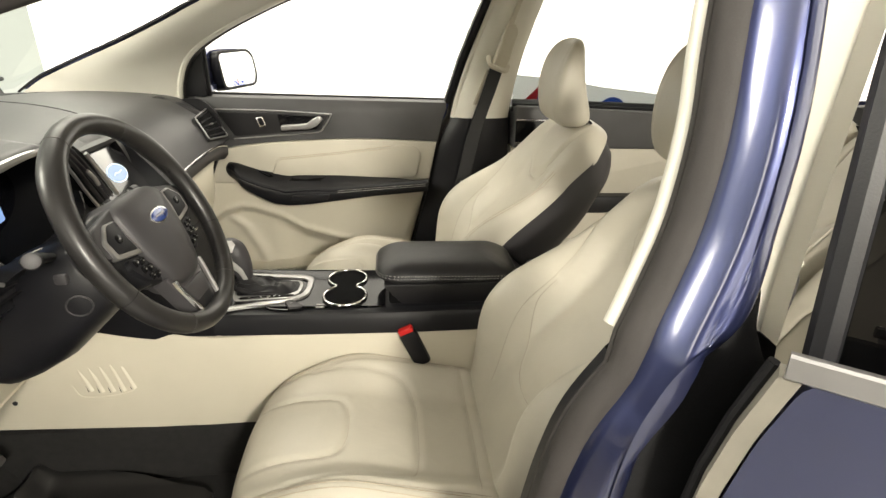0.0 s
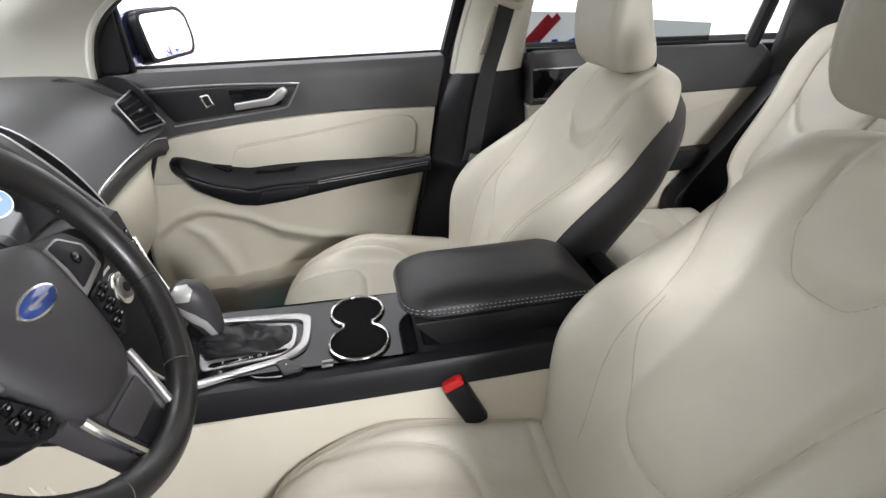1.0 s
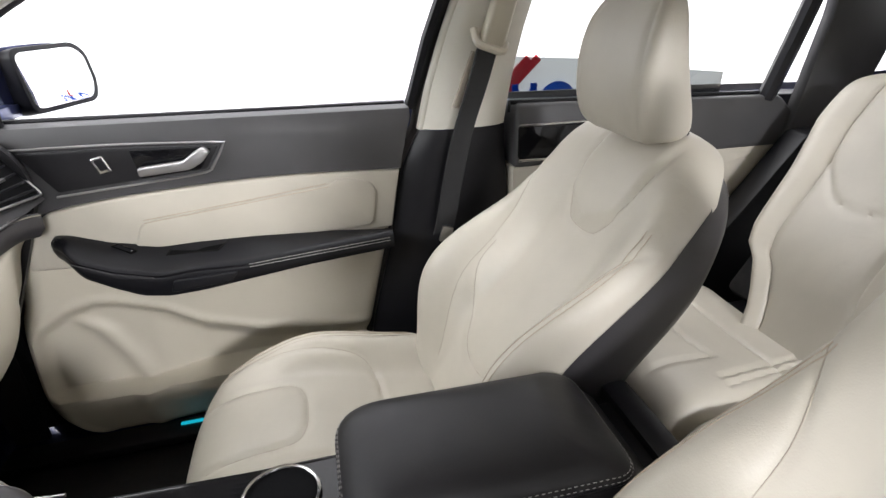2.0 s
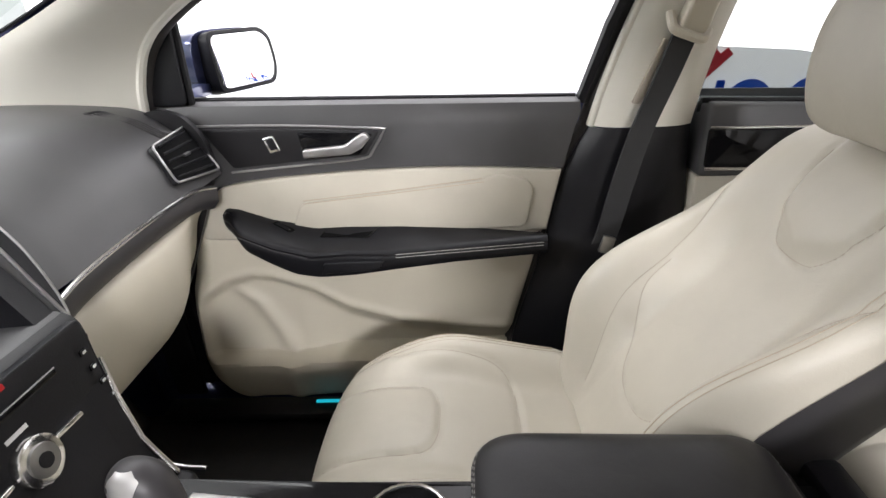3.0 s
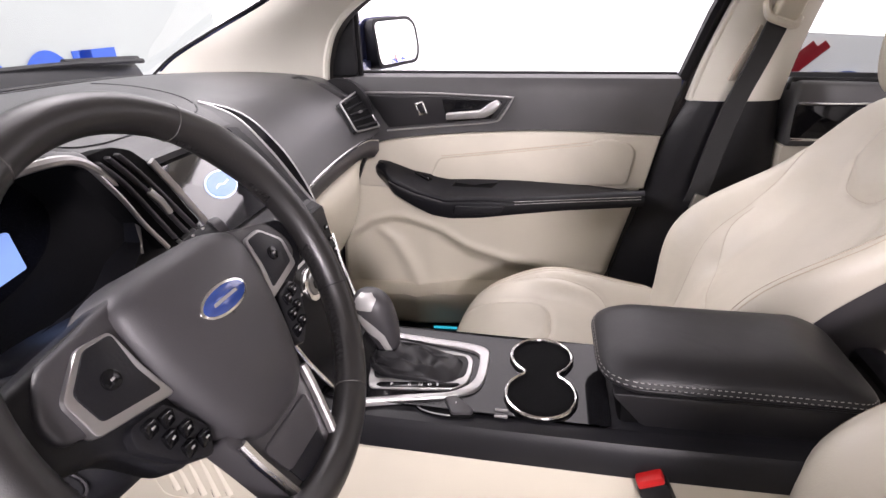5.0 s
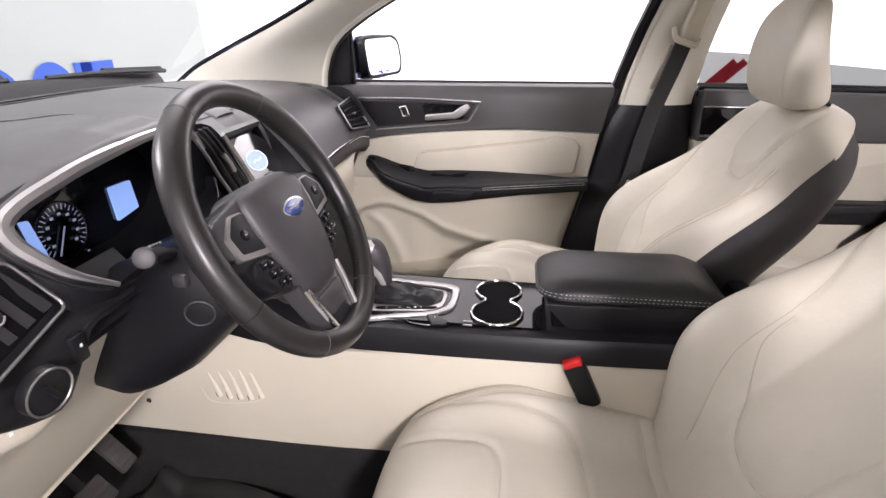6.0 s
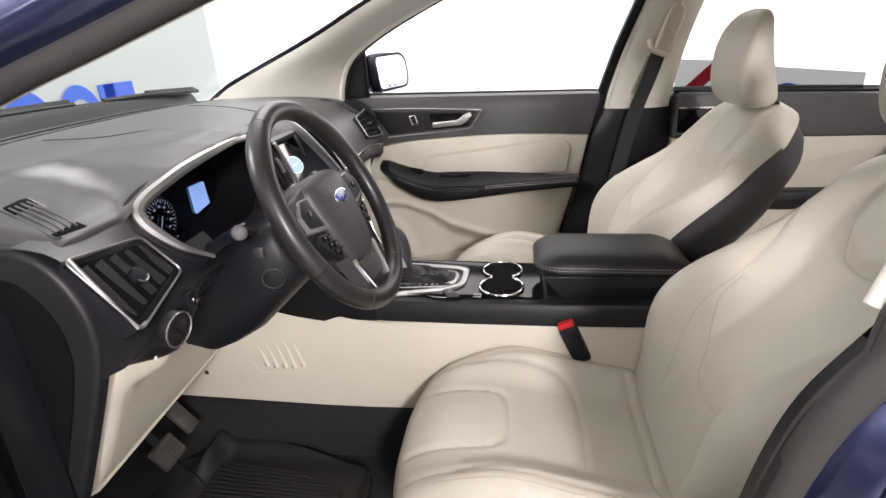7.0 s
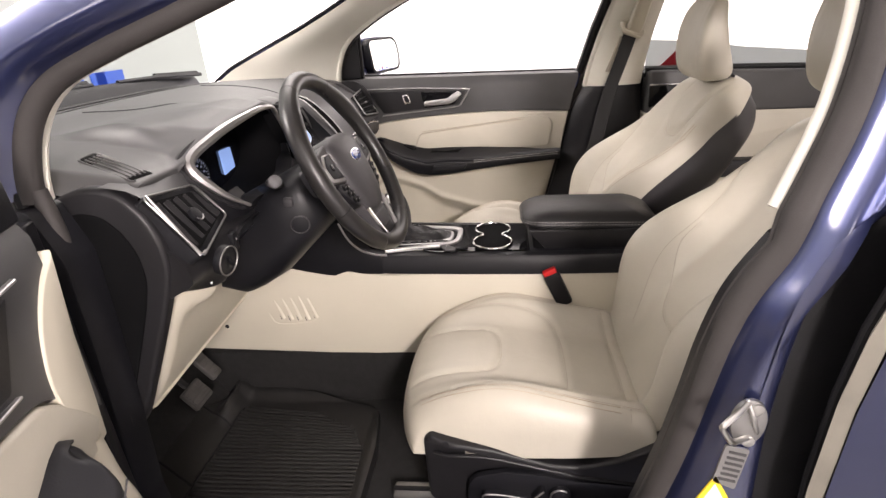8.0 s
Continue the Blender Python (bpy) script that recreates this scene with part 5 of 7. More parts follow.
def letters(text, size, m, mat, parent, name="lettering"):
    """Flat writing in the built-in font; m: where its lower left stands."""
    curve = bpy.data.curves.new(name, "FONT")
    curve.body, curve.size = text, size
    ob = new(name, curve)
    me = bpy.data.meshes.new_from_object(ob.evaluated_get(bpy.context.evaluated_depsgraph_get()))
    bpy.data.objects.remove(ob)
    bpy.data.curves.remove(curve)
    bm = bmesh.new()
    bm.from_mesh(me)
    bpy.data.meshes.remove(me)
    bmesh.ops.transform(bm, matrix=m, verts=bm.verts)
    return part(name, bm, mat, parent, smooth=False)


for ch, x in (("P", -0.346), ("R", -0.319), ("N", -0.303), ("D", -0.289), ("S", -0.276)):
    y = -0.0815 + 0.135 * (x + 0.346)
    letters(ch, 0.0088, Matrix.Translation(flat(x, y, 0.0122)) @ pose(0, 0, 0, 0, 0, 6), WHITE_MARK, plate)
# leather gaiter and lever
rows = []
for k, (w, l, h) in enumerate(spline([(0.038, 0.070, 0.0), (0.038, 0.068, 0.008), (0.031, 0.056, 0.013), (0.029, 0.046, 0.012), (0.024, 0.036, 0.017), (0.021, 0.026, 0.018), (0.017, 0.019, 0.026)], 4)):
    q = k / 24
    row = []
    for t in np.linspace(0, 2 * math.pi, 56, endpoint=False):
        c, sn = math.cos(t), math.sin(t)
        crease = 0.0045 * math.sin(math.pi * min(1, q * 1.1)) * (math.sin(3 * t + 9 * q) + 0.6 * math.sin(7 * t - 14 * q + 1))
        row.append(flat(-0.309 - 0.058 * q ** 0.8 + l * math.copysign(abs(c) ** 0.6, c), -0.026 + 0.014 * q + w * math.copysign(abs(sn) ** 0.6, sn), 0.010 + h + crease))
    rows.append(row)
part("gaiter", surface(rows, close_v=True), ARM_HIDE, console, "creased black leather gaiter")
FOOT = Vector((-0.365, -0.008, 0.820))
LEVER = ((-0.004, -0.001, 0.0125), (0.004, -0.002, 0.0150), (0.023, -0.002, 0.0205), (0.049, -0.009, 0.0280), (0.066, -0.0145, 0.0318), (0.082, -0.0200, 0.0338), (0.098, -0.0232, 0.0320), (0.108, -0.0250, 0.0275), (0.116, -0.0262, 0.0205), (0.1205, -0.0266, 0.0130), (0.1225, -0.0268, 0.0040))


def grip_at(h, r, lift=0.0):
    """A point on the driver's side of the lever's grip, at a height and a place along the car."""
    c, w = [float(np.interp(h, [q[0] for q in LEVER], [q[i] for q in LEVER])) for i in (1, 2)]
    deep = w * 0.80 * max(0.0, 1 - abs((r - c) / w) ** 2.3) ** 0.5
    return FOOT + Vector((r * 0.97, -deep - lift, h + lift * 0.5)) + DZ


rows = []
for h, c, w in spline(LEVER, 3):
    rows.append([FOOT + Vector(((c + w * math.copysign(abs(math.cos(t)) ** 0.87, math.cos(t))) * 0.97, w * 0.80 * math.copysign(abs(math.sin(t)) ** 0.87, math.sin(t)), h)) + DZ for t in np.linspace(0, 2 * math.pi, 32, endpoint=False)])
knob = part("shift_lever", surface(rows, close_v=True, cap=True), SHELL, console, "boot-shaped charcoal shift grip with silver inlay")
rows = []
for h in np.linspace(0.008, 0.088, 22):
    a = float(np.interp(h, (0.008, 0.041, 0.052, 0.062, 0.075, 0.088), (0.001, -0.011, -0.026, -0.040, -0.046, -0.046)))
    b = float(np.interp(h, (0.008, 0.019, 0.050, 0.069, 0.082, 0.088), (0.008, 0.009, 0.001, -0.013, -0.028, -0.036)))
    rows.append([grip_at(h, a + (b - a) * k, 0.0012 * math.sin(math.pi * (0.12 + 0.76 * k)) + 0.0002) for k in np.linspace(0, 1, 9)])
part("lever_inlay", surface(rows), ALLOY, knob, "satin silver inlay")
rows = []
for h in np.linspace(0.096, 0.1205, 12):
    a, b = float(np.interp(h, (0.096, 0.112, 0.1205), (-0.050, -0.0440, -0.035))), float(np.interp(h, (0.096, 0.112, 0.1205), (-0.016, -0.0090, -0.018)))
    rows.append([grip_at(h, a + (b - a) * k, 0.0010) for k in np.linspace(0, 1, 8)])
part("lever_cap", surface(rows), ALLOY, knob, "silver release cap on the grip")
part("lever_collar", ring(FOOT + Vector((-0.001, 0, -0.001)) + DZ, (-0.1, 0, 1), 0.0145, 0.0024, 28, 6), BLACK, knob)
part("cup_ring", tube([flat(a, b, 0.007) for a, b in figure], 0.0030, 8, True), CHROME, console, "chrome figure-eight cup holder rim")
part("cup_tab", box(flat(-0.076, 0.034, -0.012), (0.014, 0.012, 0.006), 0.002), SHELL, console)
part("cup_tab", box(flat(-0.074, -0.072, -0.012), (0.014, 0.012, 0.006), 0.002), SHELL, console)
brake = part("brake_switch", prism(rounded([(-0.306, -0.106), (-0.290, -0.120), (-0.262, -0.1255), (-0.215, -0.122), (-0.209, -0.111), (-0.240, -0.083), (-0.262, -0.090), (-0.290, -0.097)], 0.008), flat, 0.0, 0.0048, 0.002), RECESS_BLACK, console, "parking brake switch in its recess")
part("switch_key", prism(rounded([(-0.259, -0.092), (-0.242, -0.086), (-0.213, -0.111), (-0.215, -0.119), (-0.244, -0.123)], 0.004), flat, 0.003, 0.0105, 0.002), SHELL, brake, "charcoal pull key")
part("switch_rim", tube([flat(a, b, 0.005) for a, b in spline([(-0.304, -0.104), (-0.288, -0.119), (-0.262, -0.1245), (-0.246, -0.125)], 5)], 0.0011, 6), SATIN, brake, "thin bright rim")
part("key_mark", ring(flat(-0.240, -0.103, 0.0108), (0, 0, 1), 0.0030, 0.0005, 18, 5), WHITE_MARK, brake)
part("key_mark", box(flat(-0.240, -0.103, 0.0108), (0.0012, 0.003, 0.0006)), WHITE_MARK, brake)
part("start_key", box(Vector((-0.440, -0.013, 0.815)) + DZ, (0.008, 0.042, 0.010), 0.003, Euler((0, radians(-40), 0)).to_matrix()), SATIN, console, "small silver key on the stack foot")
# Two silver slivers paint bright glints on the gloss panel.
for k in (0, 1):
    part("deck_key", prism(rounded([(-0.183, -0.1045 - 0.0125 * k), (-0.164, -0.1045 - 0.0125 * k), (-0.164, -0.1005 - 0.0125 * k), (-0.183, -0.1005 - 0.0125 * k)], 0.0015), flat, 0.003, 0.0062, 0.001), SATIN, console, "silver sliver painted as a glint on the deck")
# armrest lid: a padded shell with rolled edges that drops towards its nose
plan = rounded([(-0.040, -0.103), (0.312, -0.103), (0.312, 0.103), (-0.040, 0.103)], [0.060, 0.040, 0.040, 0.060], 10)
pc = np.array((0.13, 0.0))
rows = []
for inset, h in spline([(0.014, 0.000), (0.004, 0.002), (0.0, 0.008), (0.0, 0.016), (0.0015, 0.0205), (0.004, 0.027), (0.010, 0.034), (0.019, 0.0405), (0.034, 0.0455), (0.056, 0.048), (0.080, 0.049), (0.1015, 0.0493)], 3):
    row = []
    for a, b in plan:
        x = pc[0] + (a - pc[0]) * (1 - inset / 0.176)
        y = b * (1 - inset / 0.104)
        nose = float(smooth_step(0.060, -0.045, x))
        tail = float(smooth_step(0.22, 0.32, x))
        row.append(Vector((x, y, 0.844 + 0.012 * nose + h * (1 - 0.42 * nose ** 1.4 - 0.40 * tail))) + DZ)
    rows.append(row)
lid = part("armrest_lid", surface(rows, close_v=True, cap=True), ARM_HIDE, console, "charcoal leather armrest lid with a rounded nose")


def lid_line(inset, h, out_by):
    """A closed line round the lid at a height of its skin."""
    line = []
    for a, b in plan:
        x, y = pc[0] + (a - pc[0]) * (1 - (inset - out_by) / 0.176), b * (1 - (inset - out_by) / 0.104)
        nose, tail = float(smooth_step(0.060, -0.045, x)), float(smooth_step(0.22, 0.32, x))
        line.append(Vector((x, y, 0.844 + 0.012 * nose + h * (1 - 0.42 * nose ** 1.4 - 0.40 * tail))) + DZ)
    return line


part("lid_piping", tube(lid_line(0.0, 0.0125, 0.0), 0.0016, 6, True), BLACK, lid, "black seam of the lid")
for inset, h in ((0.0005, 0.0165), (0.0028, 0.0235)):
    line = lid_line(inset, h, 0.0006)
    dense = [line[i].lerp(line[(i + 1) % len(line)], k) for i in range(len(line)) for k in np.linspace(0, 1, max(2, int((line[(i + 1) % len(line)] - line[i]).length / 0.004)), endpoint=False)]
    bm = bmesh.new()
    for i in range(0, len(dense) - 1, 2):
        join(bm, tube([dense[i], dense[i + 1]], 0.0007, 4))
    part("stitching", bm, GREY_THREAD, lid, "light grey stitches")
binb = rounded([(0.022, 0.795), (0.36, 0.795), (0.315, 0.838), (0.30, 0.846), (-0.022, 0.848), (-0.016, 0.838)], 0.008)
part("console_bin", prism(binb, lambda a, b, d: Vector((a, d, b)) + DZ, -0.100, 0.100, 0.008, both=True), ARM_HIDE, console, "charcoal storage bin")
part("bin_front", box(Vector((0.010, 0, 0.815)) + DZ, (0.04, 0.19, 0.05), 0.008), RECESS_BLACK, console)
part("bin_back", box(Vector((0.40, 0, 0.66)) + DZ, (0.05, 0.25, 0.30), 0.015), BLACK, console, "black rear face of the console")

# ---- steering wheel and column ----
WC = Vector((-0.388, -0.376, 1.119))
RAKE = 0.462
WN, WU, WV = Vector((math.cos(RAKE), 0, math.sin(RAKE))), Vector((0, 1, 0)), Vector((-math.sin(RAKE), 0, math.cos(RAKE)))
TURNED = (math.cos(radians(2.5)), math.sin(radians(2.5)))
wheel = thing("steering_wheel", "black leather steering wheel with silver spoke trims", "steering wheel", at=tuple(WC))


def onw(a, b, d):
    """a to the driver's right, b up the wheel, d towards the driver."""
    return WU * (a * TURNED[0] + b * TURNED[1]) + WV * (b * TURNED[0] - a * TURNED[1]) + WN * d


def onc(a, b, d):
    """The same for the column, which doesn't turn with the wheel."""
    return WU * a + WV * b + WN * d


th = np.linspace(0, 2 * math.pi, 120, endpoint=False)
fat = [0.0168 + 0.0022 * math.exp(-((math.degrees(t) - 40) / 14) ** 2) + 0.0022 * math.exp(-((math.degrees(t) - 140) / 14) ** 2) for t in th]
rim = part("rim", tube([onw(0.181 * math.cos(t), 0.180 * math.sin(t), 0) for t in th], fat, 16, True), WHEEL_HIDE, wheel, "black leather rim")
for deg in (62, 118, 238, 302, 340, 200):
    a = radians(deg)
    c, along = onw(0.181 * math.cos(a), 0.180 * math.sin(a), 0), onw(-math.sin(a), math.cos(a), 0)
    part("rim_seam", ring(c, along, 0.01695, 0.0006, 24, 5), PEDAL if deg in (62, 118, 238, 302) else RUBBER, rim)
for a0, a1 in ((20, 60), (-50, -2), (120, 160), (182, 230)):
    pts = []
    for i, deg in enumerate(np.linspace(a0, a1, 46)):
        a, r = radians(deg), 0.1634 + (0.0016 if i % 2 else -0.0006)
        pts.append(onw(r * math.cos(a), r * math.sin(a), 0.004 if i % 2 else -0.003))
    part("rim_lacing", tube(pts, 0.0011, 4), RUBBER, rim)
# hub cover: a bulged shield
out = rounded([(-0.080, 0.050), (-0.045, 0.062), (0.045, 0.062), (0.080, 0.050), (0.078, -0.012), (0.066, -0.060), (0.050, -0.096), (0.026, -0.110), (-0.026, -0.110), (-0.050, -0.096), (-0.066, -0.060), (-0.078, -0.012)], 0.020, 4)
rows = []
for k, (sc, d) in enumerate(((1.0, -0.045), (1.0, -0.014), (0.99, -0.006), (0.965, 0.000), (0.92, 0.005), (0.8, 0.0105), (0.55, 0.0155), (0.25, 0.018), (0.02, 0.0185))):
    rows.append([onw(a * sc, -0.005 + (b + 0.005) * sc, d) for a, b in out])
hub = part("airbag_cover", surface(rows, close_v=True), SHELL, wheel, "charcoal padded hub cover")
put = lambda a, b, d: onw(a, b + 0.008, d + 0.0170)
oval = [(0.030 * math.cos(t), 0.0125 * math.sin(t)) for t in np.linspace(0, 2 * math.pi, 40, endpoint=False)]
badge = part("badge", prism(oval, put, -0.004, 0.0018, 0.0005), CHROME, hub, "chrome-rimmed blue oval badge")
part("badge_field", prism([(a * 0.91, b * 0.82) for a, b in oval], put, 0.0, 0.0026, 0.0003), BADGE_BLUE, hub, "blue enamel field")
part("badge_mark", prism(rounded([(-0.016, -0.0016), (0.016, -0.0010), (0.015, 0.0016), (-0.015, 0.0012)], 0.001), put, 0.002, 0.0031), SILVER, hub, smooth=False)
for s in (1, -1):
    # side spoke: a dark root from the hub to the rim, silver trim and buttons
    root = rounded([(s * 0.050, 0.056), (s * 0.120, 0.044), (s * 0.168, 0.034), (s * 0.172, 0.010), (s * 0.168, -0.016), (s * 0.128, -0.030), (s * 0.100, -0.074), (s * 0.060, -0.076)], 0.014)
    spoke = part("spoke", prism(root, onw, -0.032, -0.009, 0.006, 3), BLACK, wheel, "black spoke with buttons")
    arm = rounded([(s * 0.056, 0.056), (s * 0.100, 0.046), (s * 0.134, 0.040), (s * 0.152, 0.014), (s * 0.150, -0.006), (s * 0.120, -0.014), (s * 0.070, -0.022)], 0.010)
    part("spoke_cover", prism(arm, onw, -0.030, -0.0035, 0.004, 3), SHELL, spoke, "charcoal spoke cover")
    tri = rounded([(s * 0.084, 0.036), (s * 0.110, 0.038), (s * 0.137, 0.016), (s * 0.134, -0.014), (s * 0.072, -0.026), (s * 0.080, 0.006)], 0.005)
    part("spoke_trim", prism(tri, onw, -0.012, 0.0010, 0.002), SATIN, spoke, "satin silver spoke trim")
    pad_line = rounded([(s * 0.086, 0.034), (s * 0.108, 0.035), (s * 0.130, 0.016), (s * 0.126, -0.008), (s * 0.080, -0.017), (s * 0.086, 0.006)], 0.004)
    part("button_pad", prism(pad_line, onw, -0.01, 0.0024, 0.001), BLACK, spoke, "black button pad")
    part("arrow_key", disc(onw(s * 0.106, 0.010, 0.002), WN, 0.0070, 0.0025, 20, 0.001), PIANO, spoke)
    part("key_mark", box(onw(s * 0.106, 0.010, 0.0046), (0.001, 0.003, 0.0014)), GREY_THREAD, spoke)
    low = rounded([(s * 0.082, -0.026), (s * 0.114, -0.022), (s * 0.120, -0.036), (s * 0.101, -0.064), (s * 0.076, -0.082), (s * 0.064, -0.064)], 0.007)
    keys = part("key_block", prism(low, onw, -0.03, -0.001, 0.003), BLACK, wheel, "black button block with white marks")
    for k in range(3):
        for j in range(2):
            a, b = s * (0.090 + 0.014 * j - 0.007 * k), -0.035 - 0.015 * k + 0.003 * j
            part("key", box(onw(a, b, -0.0002), (0.006, 0.0105, 0.011), 0.0015), PIANO, keys)
            part("key_mark", box(onw(a, b, 0.0033), (0.0012, 0.0030, 0.0014)), GREY_THREAD, keys)
# bottom spoke: a dark blade with bright edges that meet at the rim
blade = rounded([(-0.064, -0.080), (0.064, -0.080), (0.054, -0.118), (0.040, -0.178), (-0.040, -0.178), (-0.054, -0.118)], 0.010)
lower = part("lower_spoke", prism(blade, onw, -0.030, -0.004, 0.004), SHELL, wheel, "charcoal bottom spoke with silver edges")
part("spoke_hollow", prism(rounded([(-0.034, -0.122), (0.034, -0.122), (0.022, -0.170), (-0.022, -0.170)], 0.006), onw, -0.01, -0.0025, 0.001), BLACK, lower)
part("spoke_panel", prism(rounded([(-0.040, -0.112), (0.040, -0.112), (0.030, -0.146), (-0.030, -0.146)], 0.008), onw, -0.008, -0.0012, 0.003), SHELL, lower, "charcoal inset of the bottom spoke")
edge_line = spline([(0.054, -0.092), (0.050, -0.116), (0.041, -0.152), (0.034, -0.176), (0.026, -0.1835), (0.0, -0.185)], 5)
for s in (1, -1):
    part("spoke_edge", rail([onw(s * a, b, -0.003) for a, b in edge_line], 0.0085, 0.0065, WN), CHROME if s < 0 else SATIN, lower, "bright spoke edge")
# column shroud, stalks and adjusters
col = thing("steering_column", "black plastic steering column shroud with stalks", "steering column", at=tuple(WC))
rows = []
for d, w, h, dz in ((-0.040, 0.060, 0.056, 0.0), (-0.066, 0.070, 0.062, 0.0), (-0.082, 0.090, 0.066, -0.004), (-0.092, 0.100, 0.068, -0.006), (-0.16, 0.108, 0.078, -0.016), (-0.24, 0.108, 0.092, -0.026), (-0.30, 0.106, 0.096, -0.026), (-0.335, 0.104, 0.094, -0.026), (-0.41, 0.09, 0.055, 0.0), (-0.50, 0.09, 0.05, 0.0)):
    rows.append([onc(w * math.copysign(abs(math.cos(t)) ** 0.7, math.cos(t)), dz - 0.012 + h * math.copysign(abs(math.sin(t)) ** 0.75, math.sin(t)), d) for t in np.linspace(0, 2 * math.pi, 36, endpoint=False)])
part("shroud", surface(rows, close_v=True, cap=True), BLACK, col, "black two-piece shroud")
part("shroud_gap", tube([onc(0.0705 * math.cos(t), -0.014 + 0.067 * math.sin(t), -0.085) for t in np.linspace(0, 2 * math.pi, 40, endpoint=False)], 0.002, 5, True), RUBBER, col)
part("clock_spring", disc(onc(0, 0, -0.075), WN, 0.062, 0.05, 36, 0.006), BLACK, col)
cover_n = onc(-1, -0.25, 0.25)
part("release_button", disc(onc(-0.100, -0.045, -0.120), cover_n, 0.0165, 0.007, 28, 0.002, up=(1, 0, 0)), BLACK, col, "round black cover on the shroud")
part("button_rim", ring(onc(-0.1045, -0.0462, -0.1190), cover_n, 0.0180, 0.0013, 30, 5, up=(1, 0, 0)), SHELL, col)
part("tilt_switch", box(onc(-0.104, 0.002, -0.112), (0.020, 0.012, 0.018), 0.005), SHELL, col, "small column adjuster switch")
for s, n in ((-1, "indicator_stalk"), (1, "wiper_stalk")):
    st = part(n, tube([onc(s * 0.060, 0.030, -0.126), onc(s * 0.090, 0.038, -0.118), onc(s * 0.115, 0.044, -0.106), onc(s * 0.140, 0.047, -0.094), onc(s * 0.158, 0.0485, -0.084), onc(s * 0.166, 0.049, -0.079)], [0.010, 0.012, 0.0145, 0.016, 0.0145, 0.010], 14, flat=0.6), RUBBER, col, "black flattened column stalk")
    part("stalk_end", disc(onc(s * 0.158, 0.0485, -0.083), onc(s, 0.1, 0.7), 0.0125, 0.012, 22, 0.004, up=(1, 0, 0)), SHELL, st, "grey turning end")
    for k in range(4):
        part("stalk_mark", box(onc(s * (0.108 + 0.012 * k), 0.054 + 0.001 * k, -0.100 + 0.006 * k), (0.002, 0.003, 0.002)), GREY_THREAD, st)
    part("paddle", prism(rounded([(s * 0.085, 0.040), (s * 0.135, 0.036), (s * 0.140, -0.020), (s * 0.088, -0.030)], 0.012), onw, -0.045, -0.038, 0.002, both=True), PIANO, col, "black shift paddle")


# ---- front seats ----
RECLINE = radians(38)
BACK_UP, BACK_OUT = np.array((math.sin(RECLINE), 0, math.cos(RECLINE))), np.array((-math.cos(RECLINE), 0, math.sin(RECLINE)))
CUSHION_SEAMS = [
    spline([(-0.33, 0.092), (-0.20, 0.088), (-0.125, 0.080), (-0.102, 0.045), (-0.098, 0.0), (-0.102, -0.045), (-0.125, -0.080), (-0.20, -0.088), (-0.33, -0.092)], 6),
    spline([(-0.19, 0.165), (-0.06, 0.160), (0.015, 0.145), (0.042, 0.10), (0.047, 0.0), (0.042, -0.10), (0.015, -0.145), (-0.06, -0.160), (-0.19, -0.165)], 6),
    spline([(0.150, 0.22), (0.163, 0.12), (0.166, 0.0), (0.163, -0.12), (0.150, -0.22)], 6),
    spline([(-0.33, 0.150), (-0.22, 0.168), (-0.05, 0.186), (0.20, 0.196)], 6),
    spline([(-0.33, -0.150), (-0.22, -0.168), (-0.05, -0.186), (0.20, -0.196)], 6),
]
BACK_SEAMS = [
    spline([(-0.100, 0.74), (-0.094, 0.60), (-0.080, 0.520), (-0.050, 0.474), (-0.020, 0.464), (0.020, 0.464), (0.050, 0.474), (0.080, 0.520), (0.094, 0.60), (0.100, 0.74)], 6),
    spline([(-0.262, 0.545), (-0.215, 0.505), (-0.178, 0.440), (-0.158, 0.36), (-0.146, 0.22), (-0.122, 0.06)], 6),
    spline([(0.262, 0.545), (0.215, 0.505), (0.178, 0.440), (0.158, 0.36), (0.146, 0.22), (0.122, 0.06)], 6),
    spline([(-0.150, 0.34), (-0.140, 0.27), (-0.10, 0.185), (-0.045, 0.135), (0.045, 0.135), (0.10, 0.185), (0.140, 0.27), (0.150, 0.34)], 6),
]


def cushion_half(x):
    return 0.222 + 0.026 * smooth_step(-0.30, -0.05, x) - 0.012 * smooth_step(0.0, 0.2, x)


def cushion_top(x, y):
    """The height of the seat cushion's skin, without its rolled edges."""
    a = np.abs(y)
    z = 0.652 - 0.055 * smooth_step(-0.15, 0.18, x) + 0.006 * smooth_step(-0.33, -0.2, x)
    z = z + (0.018 + 0.040 * smooth_step(-0.30, -0.05, x)) * smooth_step(0.10, 0.20, a)
    for i, seam in enumerate(CUSHION_SEAMS):
        z = z - (0.0055 if i < 3 else 0.0045) * np.exp(-(dist_to(x, y, seam) / 0.0065) ** 2)
    puff = dist_to(x, y, CUSHION_SEAMS[0])
    return z + 0.004 * np.clip(puff / 0.06, 0, 1) * (a < 0.09) * (x < -0.1)


def back_half(s):
    return 0.212 + 0.050 * smooth_step(0.0, 0.20, s) - 0.026 * smooth_step(0.36, 0.58, s) - 0.012 * smooth_step(0.58, 0.71, s)


